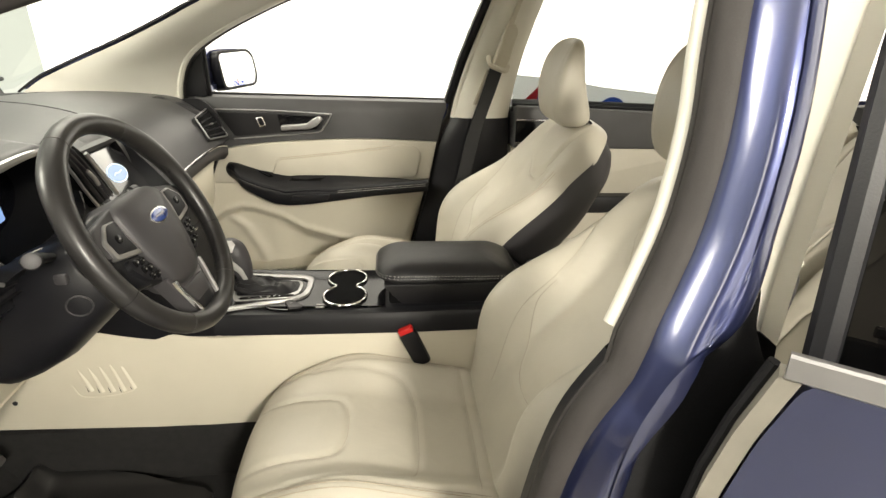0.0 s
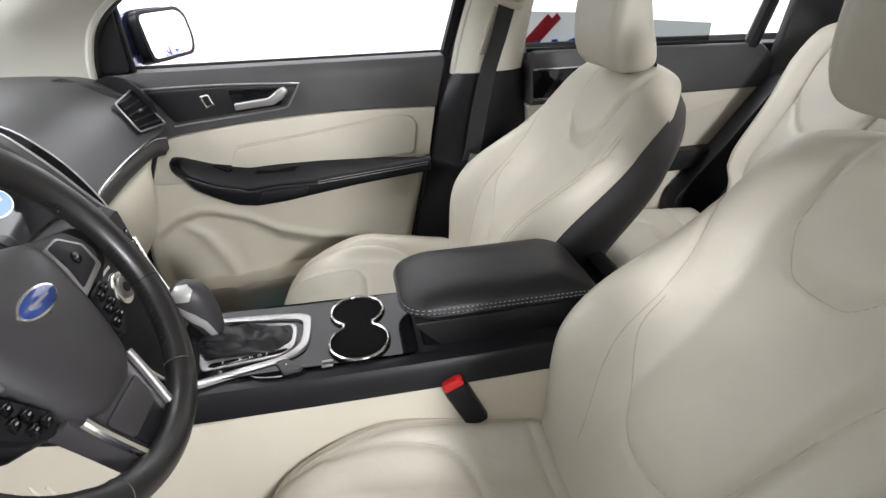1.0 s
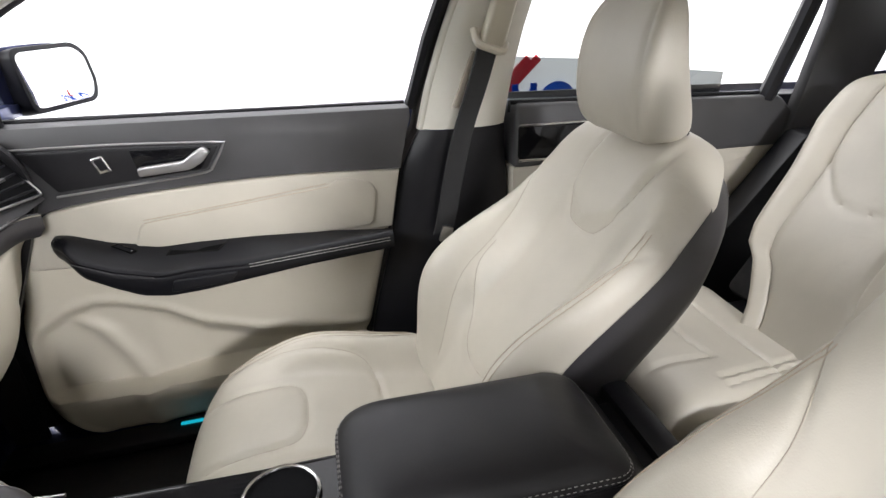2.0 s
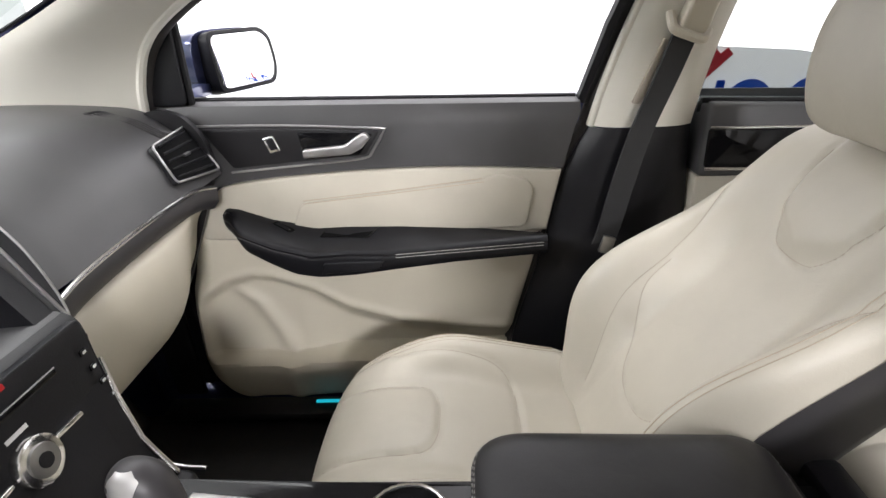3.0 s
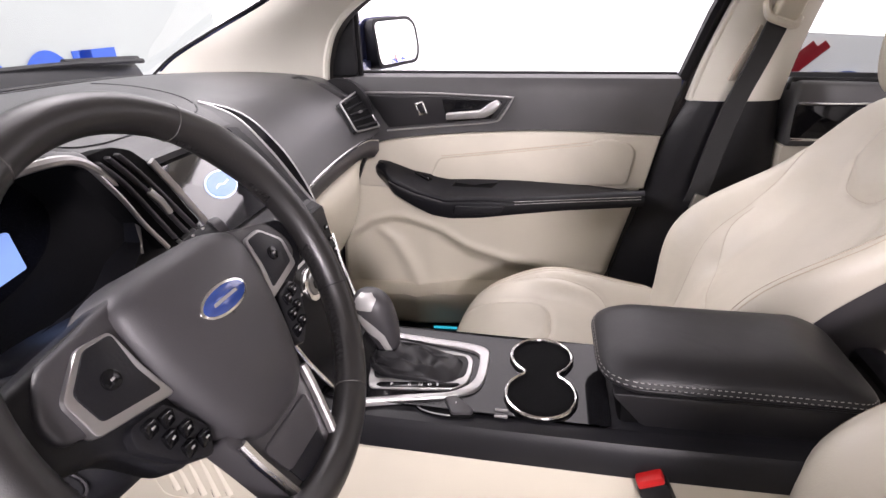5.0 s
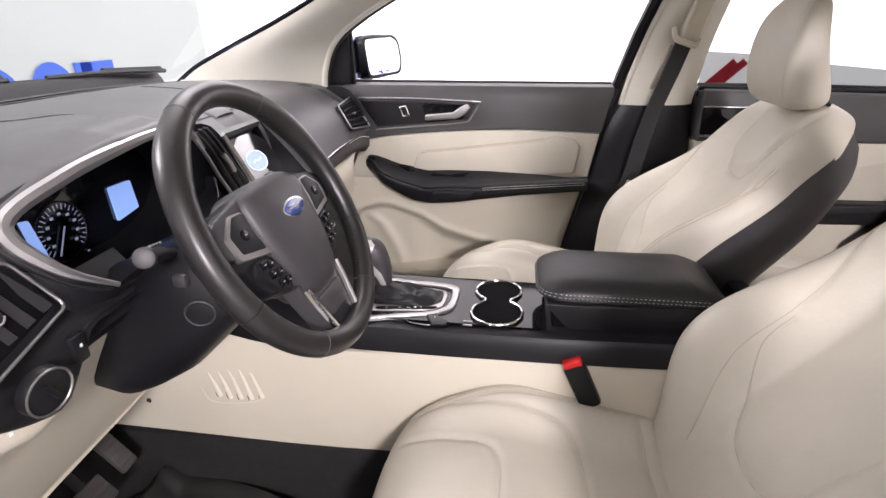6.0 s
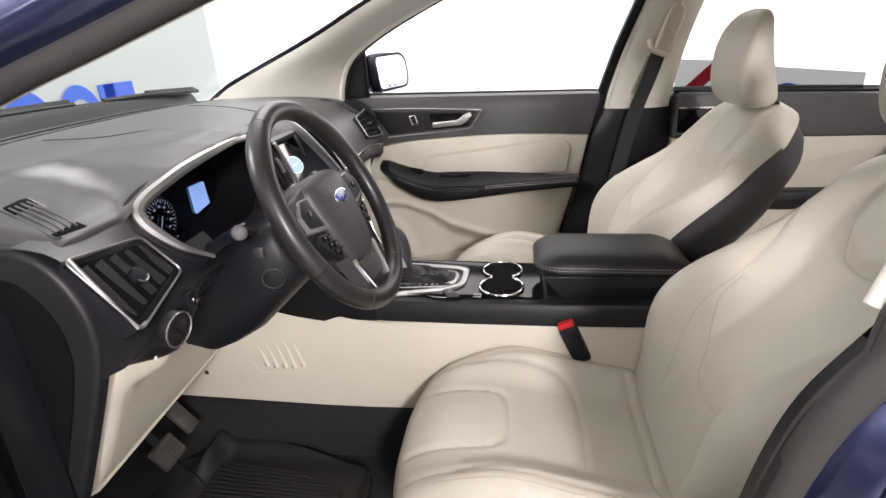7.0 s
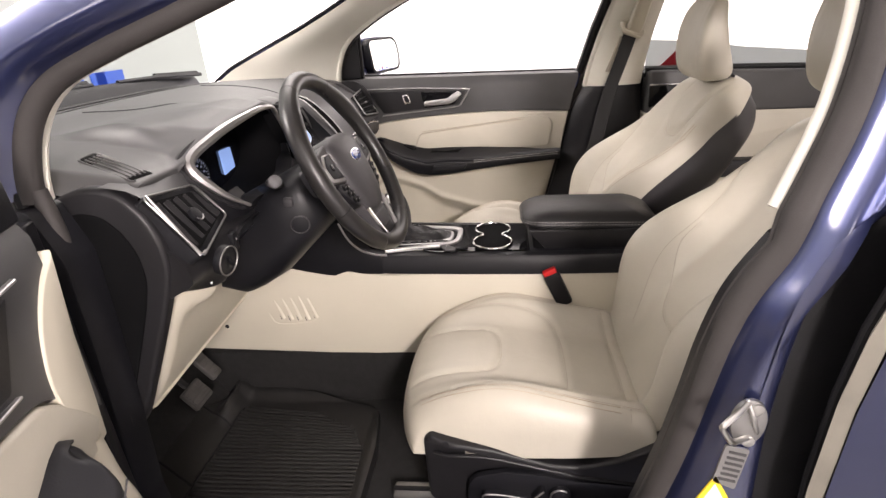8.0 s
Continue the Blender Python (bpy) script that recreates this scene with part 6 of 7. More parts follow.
def back_front(s, y):
    """How far the backrest's skin stands out from its plane."""
    a = np.abs(y)
    mid = 0.002 + 0.022 * np.exp(-((s - 0.20) / 0.14) ** 2) + 0.008 * np.exp(-((s - 0.5) / 0.12) ** 2) + 0.026 * smooth_step(0.40, 0.62, s)
    side = 0.112 * np.exp(-((s - 0.24) / 0.22) ** 2) + 0.004
    n = mid + side * smooth_step(0.095, 0.205, a)
    for i, seam in enumerate(BACK_SEAMS):
        n = n - 0.005 * np.exp(-(dist_to(y, s, seam) / 0.006) ** 2) * smooth_step(0.69, 0.60, s)
    patch = smooth_step(0.090, 0.078, a) * smooth_step(0.465, 0.485, s - 0.50 * a)
    return n + 0.006 * patch


def near_half(s):
    """Half the width of the passenger's backrest on its inboard side."""
    return 0.209 + 0.006 * smooth_step(0.05, 0.2, s) - 0.044 * smooth_step(0.49, 0.645, s)


def near_low(s):
    """Where the inboard edge of the passenger's backrest meets the dark shell."""
    return 0.020 - 0.031 * smooth_step(0.26, 0.5, s) - 0.030 * smooth_step(0.5, 0.63, s)


def car_seat(yc, out, label):
    """A front seat; yc: its middle, out: 1 or -1, the side of its door."""
    seat = thing("bucket_seat", label, "car seat", "front seats", at=(0, yc, 0.36))
    base = np.array((0, 0, -0.36))
    tall_by, raise_by = (0.0, 0.0) if out < 0 else (0.0, 0.030)
    head_off = np.array((0.047, 0, 0.030)) if out < 0 else np.zeros(3)

    # cushion
    nu, nv = 96, 104
    u = np.sin(np.linspace(-1, 1, nu) * math.pi / 2) * 0.55 + np.linspace(-1, 1, nu) * 0.45
    v = np.linspace(0, 1, nv) ** 1.35
    U, V = np.meshgrid(u, v, indexing="ij")
    front = -0.328 + 0.045 * np.abs(U) ** 3
    X = front + (0.205 - front) * V
    Yl = U * cushion_half(X)
    low = 0.545 + raise_by + 0.02 * smooth_step(-0.3, 0.0, X)
    edge = (1 - np.abs(U) ** 7) ** 0.36 * (1 - (1 - V) ** 9) ** 0.42 * (1 - V ** 26) ** 0.4
    Z = low + (cushion_top(X, Yl) + raise_by - low) * edge
    part("cushion", surface(np.stack([X, Yl, Z - 0.36], -1)), LEATHER, seat, "cream leather cushion with stitched bolsters")
    cush = seat.children[-1]
    def skin(x, y):
        w = float(cushion_half(np.array(x)))
        f = -0.328 + 0.045 * min(1, abs(y / w)) ** 3
        t = min(1.0, max(0.0, (x - f) / (0.205 - f)))
        e = (1 - min(1, abs(y / w)) ** 7) ** 0.36 * (1 - (1 - t) ** 9) ** 0.42 * (1 - t ** 26) ** 0.4
        l = 0.545 + raise_by + 0.02 * float(smooth_step(-0.3, 0.0, x))
        return l + (float(cushion_top(np.array(x), np.array(y))) + raise_by - l) * e - 0.36

    for seam in CUSHION_SEAMS:
        inside = [(x, y) for x, y in seam if x > -0.305 and x < 0.185]
        part("seam", tube([(x, y, skin(x, y) + 0.0005) for x, y in inside], 0.0009, 5), SEAM, cush)
    for sg in (1, -1):
        for gap in (0.0, 0.011):
            line = [(x, y + sg * (0.007 + gap)) for x, y in CUSHION_SEAMS[3 if sg > 0 else 4][4:-2]]
            h = cushion_half(np.array([x for x, _ in line]))
            pts = []
            for (x, y), w in zip(line, h):
                f = -0.328 + 0.045 * abs(y / w) ** 3
                t = (x - f) / (0.205 - f)
                e = (1 - min(1, abs(y / w)) ** 7) ** 0.36 * (1 - (1 - max(t, 0)) ** 9) ** 0.42
                l = 0.545 + raise_by + 0.02 * float(smooth_step(-0.3, 0.0, x))
                z = l + (float(cushion_top(np.array(x), np.array(y))) + raise_by - l) * e
                pts.append((x, y, z + 0.0005 - 0.36))
            part("stitching", tube(pts, 0.0010, 5), THREAD, cush)

    # backrest
    nu, nv = 96, 128
    u = np.sin(np.linspace(-1, 1, nu) * math.pi / 2) * 0.6 + np.linspace(-1, 1, nu) * 0.4
    v = 1 - (1 - np.linspace(0, 1, nv)) ** 1.25
    U, V = np.meshgrid(u, v, indexing="ij")
    top = 0.698 + tall_by - (np.where(U < 0, 0.088 * np.abs(U) ** 4.5, 0.046 * np.abs(U) ** 3.0) if out > 0 else 0.046 * np.abs(U) ** 3.0)
    S = -0.02 + (top + 0.02) * V
    Yl = U * back_half(S)
    if out > 0:
        Yl = np.where(U < 0, U * near_half(S), Yl)
    edge = (1 - np.abs(U) ** 8) ** 0.40 * (1 - V ** 15) ** 0.48
    low_n = -0.034 + 0.020 * smooth_step(0.42, 0.62, S)
    if out > 0:
        low_n = low_n + (near_low(S) - low_n) * smooth_step(0.0, -0.7, U)
    Nn = low_n + (back_front(S, Yl) - low_n) * edge
    org = (np.array((0.20, 0, 0.60)) if out < 0 else np.array((0.155, -0.018, 0.62))) + base
    P = org + S[..., None] * BACK_UP + Nn[..., None] * BACK_OUT + Yl[..., None] * np.array((0, 1, 0))
    back = part("backrest", surface(P), LEATHER, seat, "cream leather backrest with raised side bolsters")
    for seam in BACK_SEAMS:
        pts = []
        for y, s in seam:
            w = float(back_half(np.array(s)))
            if out > 0 and y < 0:
                w = float(near_half(s))
            k = abs(y / w)
            if k > 0.93:
                continue
            top = 0.698 + tall_by - 0.046 * k ** 3.0
            v = min(1.0, (s + 0.02) / (top + 0.02))
            if v > 0.90:
                continue
            low = -0.034 + 0.020 * float(smooth_step(0.42, 0.62, s))
            if out > 0 and y < 0:
                low = low + (float(near_low(s)) - low) * float(smooth_step(0.0, 0.7, k))
            n = low + (float(back_front(np.array(s), np.array(y))) - low) * (1 - k ** 8) ** 0.40 * (1 - v ** 15) ** 0.48
            pts.append(org + s * BACK_UP + (n + 0.0006) * BACK_OUT + np.array((0, y, 0)))
        part("seam", tube(pts, 0.0009, 5), SEAM, back)
    for gap in (0.0, 0.009):
        pts = []
        for s in np.linspace(0.12, 0.52, 28):
            w = float(back_half(np.array(s)))
            low = -0.034 + 0.020 * float(smooth_step(0.42, 0.62, s))
            if out > 0:
                w, low = float(near_half(s)), float(near_low(s))
            y = w - 0.030 + gap
            n = low + (float(back_front(np.array(s), np.array(y))) - low) * (1 - abs(y / w) ** 8) ** 0.40
            pts.append(org + s * BACK_UP + (n + 0.0004) * BACK_OUT + np.array((0, -out * y, 0)))
        part("stitching", tube(pts, 0.0009, 5), THREAD, back)

    # dark shell behind
    u, v = np.linspace(-1, 1, 40), np.linspace(0, 1, 40)
    U, V = np.meshgrid(u, v, indexing="ij")
    top = 0.690 + tall_by - (np.where(U < 0, 0.092 * np.abs(U) ** 4.5, 0.046 * np.abs(U) ** 3.0) if out > 0 else 0.046 * np.abs(U) ** 3.0)
    S = -0.09 + (top + 0.09) * V
    flare = 0.020 * smooth_step(0.60, 0.10, S)
    Yl = U * (back_half(S) + flare * (out > 0))
    deep = 0.185 - 0.10 * V
    start = -0.030 + 0.022 * smooth_step(0.42, 0.62, S)
    if out > 0:
        Yl = np.where(U < 0, U * (near_half(S) + 0.0015), Yl)
        start = start + (near_low(S) + 0.006 - start) * smooth_step(0.0, -0.7, U)
        deep = deep + 0.030 * smooth_step(0.0, -0.7, U) * (1 - 0.6 * V)
    Nn = start - deep * (1 - np.abs(U) ** 12) ** 0.42 * (1 - V ** 12) ** 0.5
    part("back_shell", surface(org + S[..., None] * BACK_UP + Nn[..., None] * BACK_OUT + Yl[..., None] * np.array((0, 1, 0))), SHELL, seat, "charcoal back shell")

    # headrest with its posts
    levels = spline([(1.154, 0.070, 0.492, 0.540), (1.160, 0.094, 0.474, 0.556), (1.176, 0.110, 0.458, 0.566), (1.205, 0.1165, 0.449, 0.562), (1.245, 0.118, 0.447, 0.550), (1.290, 0.1165, 0.452, 0.540),
                     (1.330, 0.110, 0.464, 0.535), (1.358, 0.098, 0.480, 0.534), (1.376, 0.078, 0.496, 0.533), (1.385, 0.050, 0.510, 0.530), (1.388, 0.020, 0.518, 0.525)], 4)
    rows = []
    for z, w, xf, xb in levels:
        mid_x, half = (xf + xb) / 2, (xb - xf) / 2
        row = []
        for t in np.linspace(0, 2 * math.pi, 64, endpoint=False):
            c, sn = math.cos(t), math.sin(t)
            y = w * math.copysign(abs(sn) ** 0.42, sn)
            x = half * math.copysign(abs(c) ** 0.55, c)
            if c < 0:
                x += 0.010 * (1 - (y / w) ** 2)
                x += 0.0030 * math.exp(-((abs(y) - 0.80 * w) / 0.004) ** 2)
            row.append((mid_x + x, y + (0 if out < 0 else -0.018), z - 0.36))
        rows.append(row)
    head = part("headrest", surface(np.array(rows) + head_off, close_v=True, cap=True), LEATHER, seat, "cream leather headrest with a seamed front")
    for y in (0.062, -0.062):
        foot = org + (0.680 + tall_by) * BACK_UP + 0.012 * BACK_OUT + np.array((0, y, 0))
        part("headrest_post", tube([foot, np.array((0.520, y + (0 if out < 0 else -0.018), 1.175)) + base + head_off], 0.0045, 10), BLACK, head, "dark post")
        part("post_collar", disc(foot + 0.004 * BACK_UP, BACK_UP, 0.013, 0.006, 20, 0.002), BLACK, seat, "black headrest collar")

    # base, side shield and runners
    shield = rounded([(-0.258, 0.42), (0.30, 0.42), (0.33, 0.57), (0.24, 0.62), (0.16, 0.580), (0.12, 0.562), (0.06, 0.546), (0.0, 0.548), (-0.06, 0.566), (-0.115, 0.584), (-0.20, 0.599), (-0.243, 0.605), (-0.258, 0.590)], [0.02, 0.02, 0.02, 0.02, 0.02, 0.02, 0.02, 0.02, 0.02, 0.02, 0.02, 0.010, 0.012])
    for sg in (out, -out):
        def side(a, b, d):
            return Vector((a, sg * (d - 0.020 * float(smooth_step(-0.20, -0.262, a)) - 0.10 * max(0.0, 0.52 - b)), b - 0.36))

        sh = part("side_shield", prism(shield, side, 0.18, 0.252, 0.008, 3), ARM_HIDE, seat, "black plastic seat side cover")
        if sg == out:
            part("shield_ridge", tube([side(a, b, 0.2505) for a, b in spline([(-0.235, 0.567), (-0.18, 0.570), (-0.12, 0.566), (-0.032, 0.545), (0.056, 0.522), (0.16, 0.505)], 5)], 0.0045, 8, flat=0.6), ARM_HIDE, sh, "moulded ridge")
            dip = rounded([(-0.175, 0.425), (0.20, 0.425), (0.19, 0.498), (0.05, 0.510), (-0.038, 0.526), (-0.100, 0.530), (-0.150, 0.518), (-0.168, 0.500)], 0.014)
            part("shield_recess", prism(dip, side, 0.240, 0.2535, 0.002), BLACK, sh, "recessed switch panel")
            key = part("seat_switch", prism(rounded([(-0.142, 0.455), (-0.03, 0.440), (-0.028, 0.466), (-0.088, 0.480), (-0.140, 0.482)], 0.008), side, 0.250, 0.266, 0.004), BLACK, sh, "seat adjuster switch with silver edge")
            part("switch_edge", tube([side(a, b, 0.2665) for a, b in spline([(-0.140, 0.460), (-0.137, 0.479), (-0.088, 0.477), (-0.034, 0.463)], 4)], 0.0018, 6), SATIN, key, "silver edge")
            key = part("recline_switch", prism(rounded([(-0.056, 0.450), (-0.036, 0.452), (-0.012, 0.494), (-0.026, 0.498)], 0.006), side, 0.250, 0.268, 0.004), BLACK, sh, "recline switch with silver edge")
            part("switch_edge", tube([side(-0.048, 0.456, 0.2685), side(-0.034, 0.478, 0.2685), side(-0.019, 0.495, 0.2685)], 0.0020, 6), SATIN, key, "silver edge")
            key = part("lumbar_knob", disc(side(0.014, 0.476, 0.250), (0, sg, 0), 0.021, 0.014, 28, 0.004), BLACK, sh, "round lumbar button with silver edge")
            part("switch_edge", tube([side(0.014 + 0.0195 * math.cos(q), 0.476 + 0.0195 * math.sin(q), 0.2645) for q in np.linspace(0.9, 3.4, 14)], 0.0018, 6), SATIN, key, "silver edge")
    part("seat_frame", box((0.0, 0, 0.485 - 0.36), (0.48, 0.34, 0.11), 0.02), BLACK, seat)
    for y in (0.17, -0.17):
        part("seat_runner", box((-0.05, y, 0.375 - 0.36), (0.60, 0.045, 0.03), 0.006), SILVER, seat, "steel seat runner")
        part("runner_groove", box((-0.05, y, 0.3905 - 0.36), (0.602, 0.012, 0.004), 0.001), BLACK, seat)
    return seat


SEAT_Y = 0.352
driver_seat = car_seat(-SEAT_Y, -1, "cream leather driver's seat with stitched seams and dark shell")
passenger_seat = car_seat(0.338, 1, "cream leather front passenger seat with dark back shell")

# belt buckle beside the driver's seat
buckle = thing("belt_buckle", "black seat belt buckle with red release button", "seat belt buckle", at=(0.05, -0.150, 0.60))
lean = Euler((0, radians(-24), 0)).to_matrix()
part("stalk", tube([(0.045, 0, -0.06), (0.02, 0, 0.06)], 0.011, 8, flat=0.5), BLACK, buckle)
part("buckle_case", box((0.0, 0, 0.105), (0.042, 0.030, 0.10), 0.008, lean), BLACK, buckle, "black plastic case")
part("release_button", box((-0.0215, 0, 0.153), (0.036, 0.024, 0.016), 0.004, lean), RED, buckle, "red release button")

# ---- rear doors ----
def rear_door(s, label):
    hx, hy = (0.35, 0.845) if s < 0 else (0.42, 0.85)
    door = thing("rear_side_door", label, "car door", at=(hx, s * hy, 0))
    door.rotation_euler = (0, 0, radians(-38 if s < 0 else 0))

    def put(u, v, d):
        return Vector((u - hx, s * (d - hy), v))

    def plate(nm, outline, y_in, y_out, mat, tag="", bevel=0.006, parent=door):
        return part(nm, prism(outline, put, y_out, y_in, bevel, 3), mat, parent, tag)

    skin = rounded([(0.356, 0.40), (1.10, 0.40), (1.22, 0.62), (1.46, 0.98), (1.48, 1.166), (0.392, 1.164), (0.370, 1.09), (0.357, 1.02), (0.345, 0.925), (0.338, 0.79), (0.340, 0.60)] if s < 0 else [(0.305, 0.40), (1.10, 0.40), (1.22, 0.62), (1.46, 0.98), (1.48, 1.085), (0.352, 1.135), (0.297, 1.02), (0.287, 0.78)], 0.02)
    plate("door_skin", skin, 0.882, 0.905, PAINT, "blue painted outer panel", 0.004)
    plate("door_core", [(u + 0.012, v) for u, v in skin], 0.80, 0.881, BLACK, "black inner door frame", 0.004)
    if s < 0:
        line = [(0.345, 0.42), (0.320, 0.60), (0.319, 0.79), (0.326, 0.925), (0.337, 1.02), (0.351, 1.09), (0.371, 1.160)]
        part("edge_trim", prism([(u, v) for u, v in line] + [(u + 0.0175, v) for u, v in reversed(line)], put, 0.903, 0.878, 0.003), EDGE_TRIM, door, "pale grey rubber edge trim")
        part("seal_lip", tube([put(u - 0.004, v, 0.880) for u, v in line], 0.006, 8), RUBBER, door, "black rubber door edge")
    else:
        part("skin_edge", tube([put(u, v, 0.884) for u, v in ((0.307, 0.42), (0.286, 0.78), (0.296, 1.02), (0.347, 1.145))], 0.010, 8, flat=0.6), RUBBER, door, "black rubber door edge")
    part("belt_moulding", rail([put(u, v, 0.906) for u, v in (((0.374, 1.176), (0.9, 1.174), (1.47, 1.172)) if s < 0 else ((0.350, 1.138), (0.9, 1.118), (1.47, 1.09)))], 0.024, 0.008, (0, s, 0)), SATIN, door, "satin belt moulding")
    plate("upper_panel", rounded([(0.452, 0.99), (1.235, 0.972), (1.262, 1.06), (1.205, 1.110), (0.458, 1.146)], 0.014), 0.715, 0.80, SOFT, "charcoal upper panel", 0.012)
    plate("cream_insert", rounded([(0.452, 0.802), (1.11, 0.790), (1.234, 0.973), (0.452, 0.991)], 0.008), 0.722, 0.80, LEATHER, "cream leather insert")
    plate("armrest", rounded([(0.50, 0.740), (1.10, 0.735), (1.125, 0.800), (0.50, 0.812)], 0.02), 0.675, 0.78, ARM_HIDE, "black armrest", 0.014)
    plate("lower_panel", rounded([(0.46, 0.44), (0.93, 0.44), (1.09, 0.735), (1.09, 0.79), (0.46, 0.80)], 0.02), 0.716, 0.80, CREAM, "cream lower panel", 0.010)
    plate("handle_recess", rounded([(0.462, 1.012), (0.66, 1.005), (0.70, 1.085), (0.462, 1.093)], 0.008), 0.7125, 0.74, PIANO, "gloss black handle recess", 0.003)
    for a, b in (((0.462, 1.096), (0.72, 1.090)), ((0.462, 1.010), (0.66, 1.003))):
        part("chrome_trim", rail([put(*a, 0.712), put(*b, 0.712)], 0.006, 0.005, (0, -s, 0)), CHROME, door, "chrome strip")
    part("frame_post", tube([put(1.175, 1.10, 0.735), put(1.205, 1.24, 0.715), put(1.225, 1.36, 0.695), put(1.235, 1.50, 0.660)], 0.028, 8, flat=0.8), BLACK, door, "black window frame")
    part("frame_edge", tube([put(u, v, y) for u, v, y in (((0.405, 1.15, 0.862), (0.440, 1.30, 0.822), (0.49, 1.45, 0.770), (0.54, 1.55, 0.72)) if s > 0 else ((0.400, 1.15, 0.862), (0.396, 1.29, 0.832), (0.394, 1.39, 0.80), (0.396, 1.55, 0.74)))], 0.014, 8), BLACK, door, "black window frame")
    part("belt_seal", tube([put(0.45, 1.147, 0.742), put(0.85, 1.131, 0.742), put(1.20, 1.113, 0.742)], 0.006, 6), RUBBER, door, "black window seal")
    if s > 0:
        low, high = [(0.45, 1.12), (0.62, 1.12), (0.78, 1.12), (1.045, 1.10)], [(0.45, 1.252), (0.622, 1.237), (0.78, 1.208), (1.036, 1.178)]
        glass = part("window_pane", surface([[put(u, v, 0.760), put(u2, v2, 0.742)] for (u, v), (u2, v2) in zip(low, high)]), PALE_PANE, door, "half-lowered tinted pane")
    else:
        glass = part("window_pane", surface([[put(u, 1.14, 0.868), put(u, 1.29, 0.832), put(u, 1.39, 0.802), put(u, 1.56, 0.735)] for u in (0.40, 0.8, 1.2)]), DARK_PANE, door, "closed tinted pane with reflections")
    glass.visible_shadow = False
    return door


rear_passenger_door = rear_door(1, "closed rear passenger door, window half lowered")
rear_driver_door = rear_door(-1, "half open dark blue rear door behind the driver")

# dark pillars behind the rear doors
for s in (1, -1):
    part("c_pillar_trim", prism(rounded([(1.235, 0.98), (1.42, 0.98), (1.50, 1.20), (1.46, 1.58), (1.27, 1.58), (1.285, 1.30)], 0.03), lambda a, b, d: Vector((a, s * (d - 0.10 * max(0.0, b - 1.15)), b)), 0.735, 0.70, 0.01), SOFT, body, "dark rear pillar trim")
    part("door_jamb", prism(rounded([(0.96, 0.46), (1.10, 0.46), (1.40, 0.98), (1.24, 1.0), (1.13, 0.79)], 0.02), lambda a, b, d: Vector((a, s * d, b)), 0.76, 0.70, 0.01), BLACK, body, "black rear door jamb")
    # Black filler added to keep the gap beside the bench dark.
    part("arch_trim", prism(rounded([(0.90, 0.45), (1.42, 0.45), (1.42, 1.02), (1.24, 1.02), (1.06, 0.80), (0.93, 0.66)], 0.02), lambda a, b, d: Vector((a, s * d, b)), 0.705, 0.635, 0.01), BLACK, body, "black filler trim in the gap beside the rear seat")
    part("quarter_panel", prism(rounded([(1.10, 0.42), (2.30, 0.42), (2.30, 1.16), (1.49, 1.14), (1.46, 0.98), (1.22, 0.62)], 0.02), lambda a, b, d: Vector((a, s * d, b)), 0.76, 0.90, 0.01), PAINT, body, "blue painted rear quarter")
    part("load_trim", prism(rounded([(1.30, 0.45), (2.24, 0.45), (2.24, 1.15), (1.48, 1.12)], 0.02), lambda a, b, d: Vector((a, s * d, b)), 0.755, 0.72, 0.01), SOFT, body, "dark load bay trim")
    part("d_pillar_trim", prism(rounded([(1.95, 1.14), (2.28, 1.15), (2.22, 1.58), (2.02, 1.58)], 0.03), lambda a, b, d: Vector((a, s * (d - 0.10 * max(0.0, b - 1.15)), b)), 0.735, 0.69, 0.01), SOFT, body, "dark tail pillar trim")

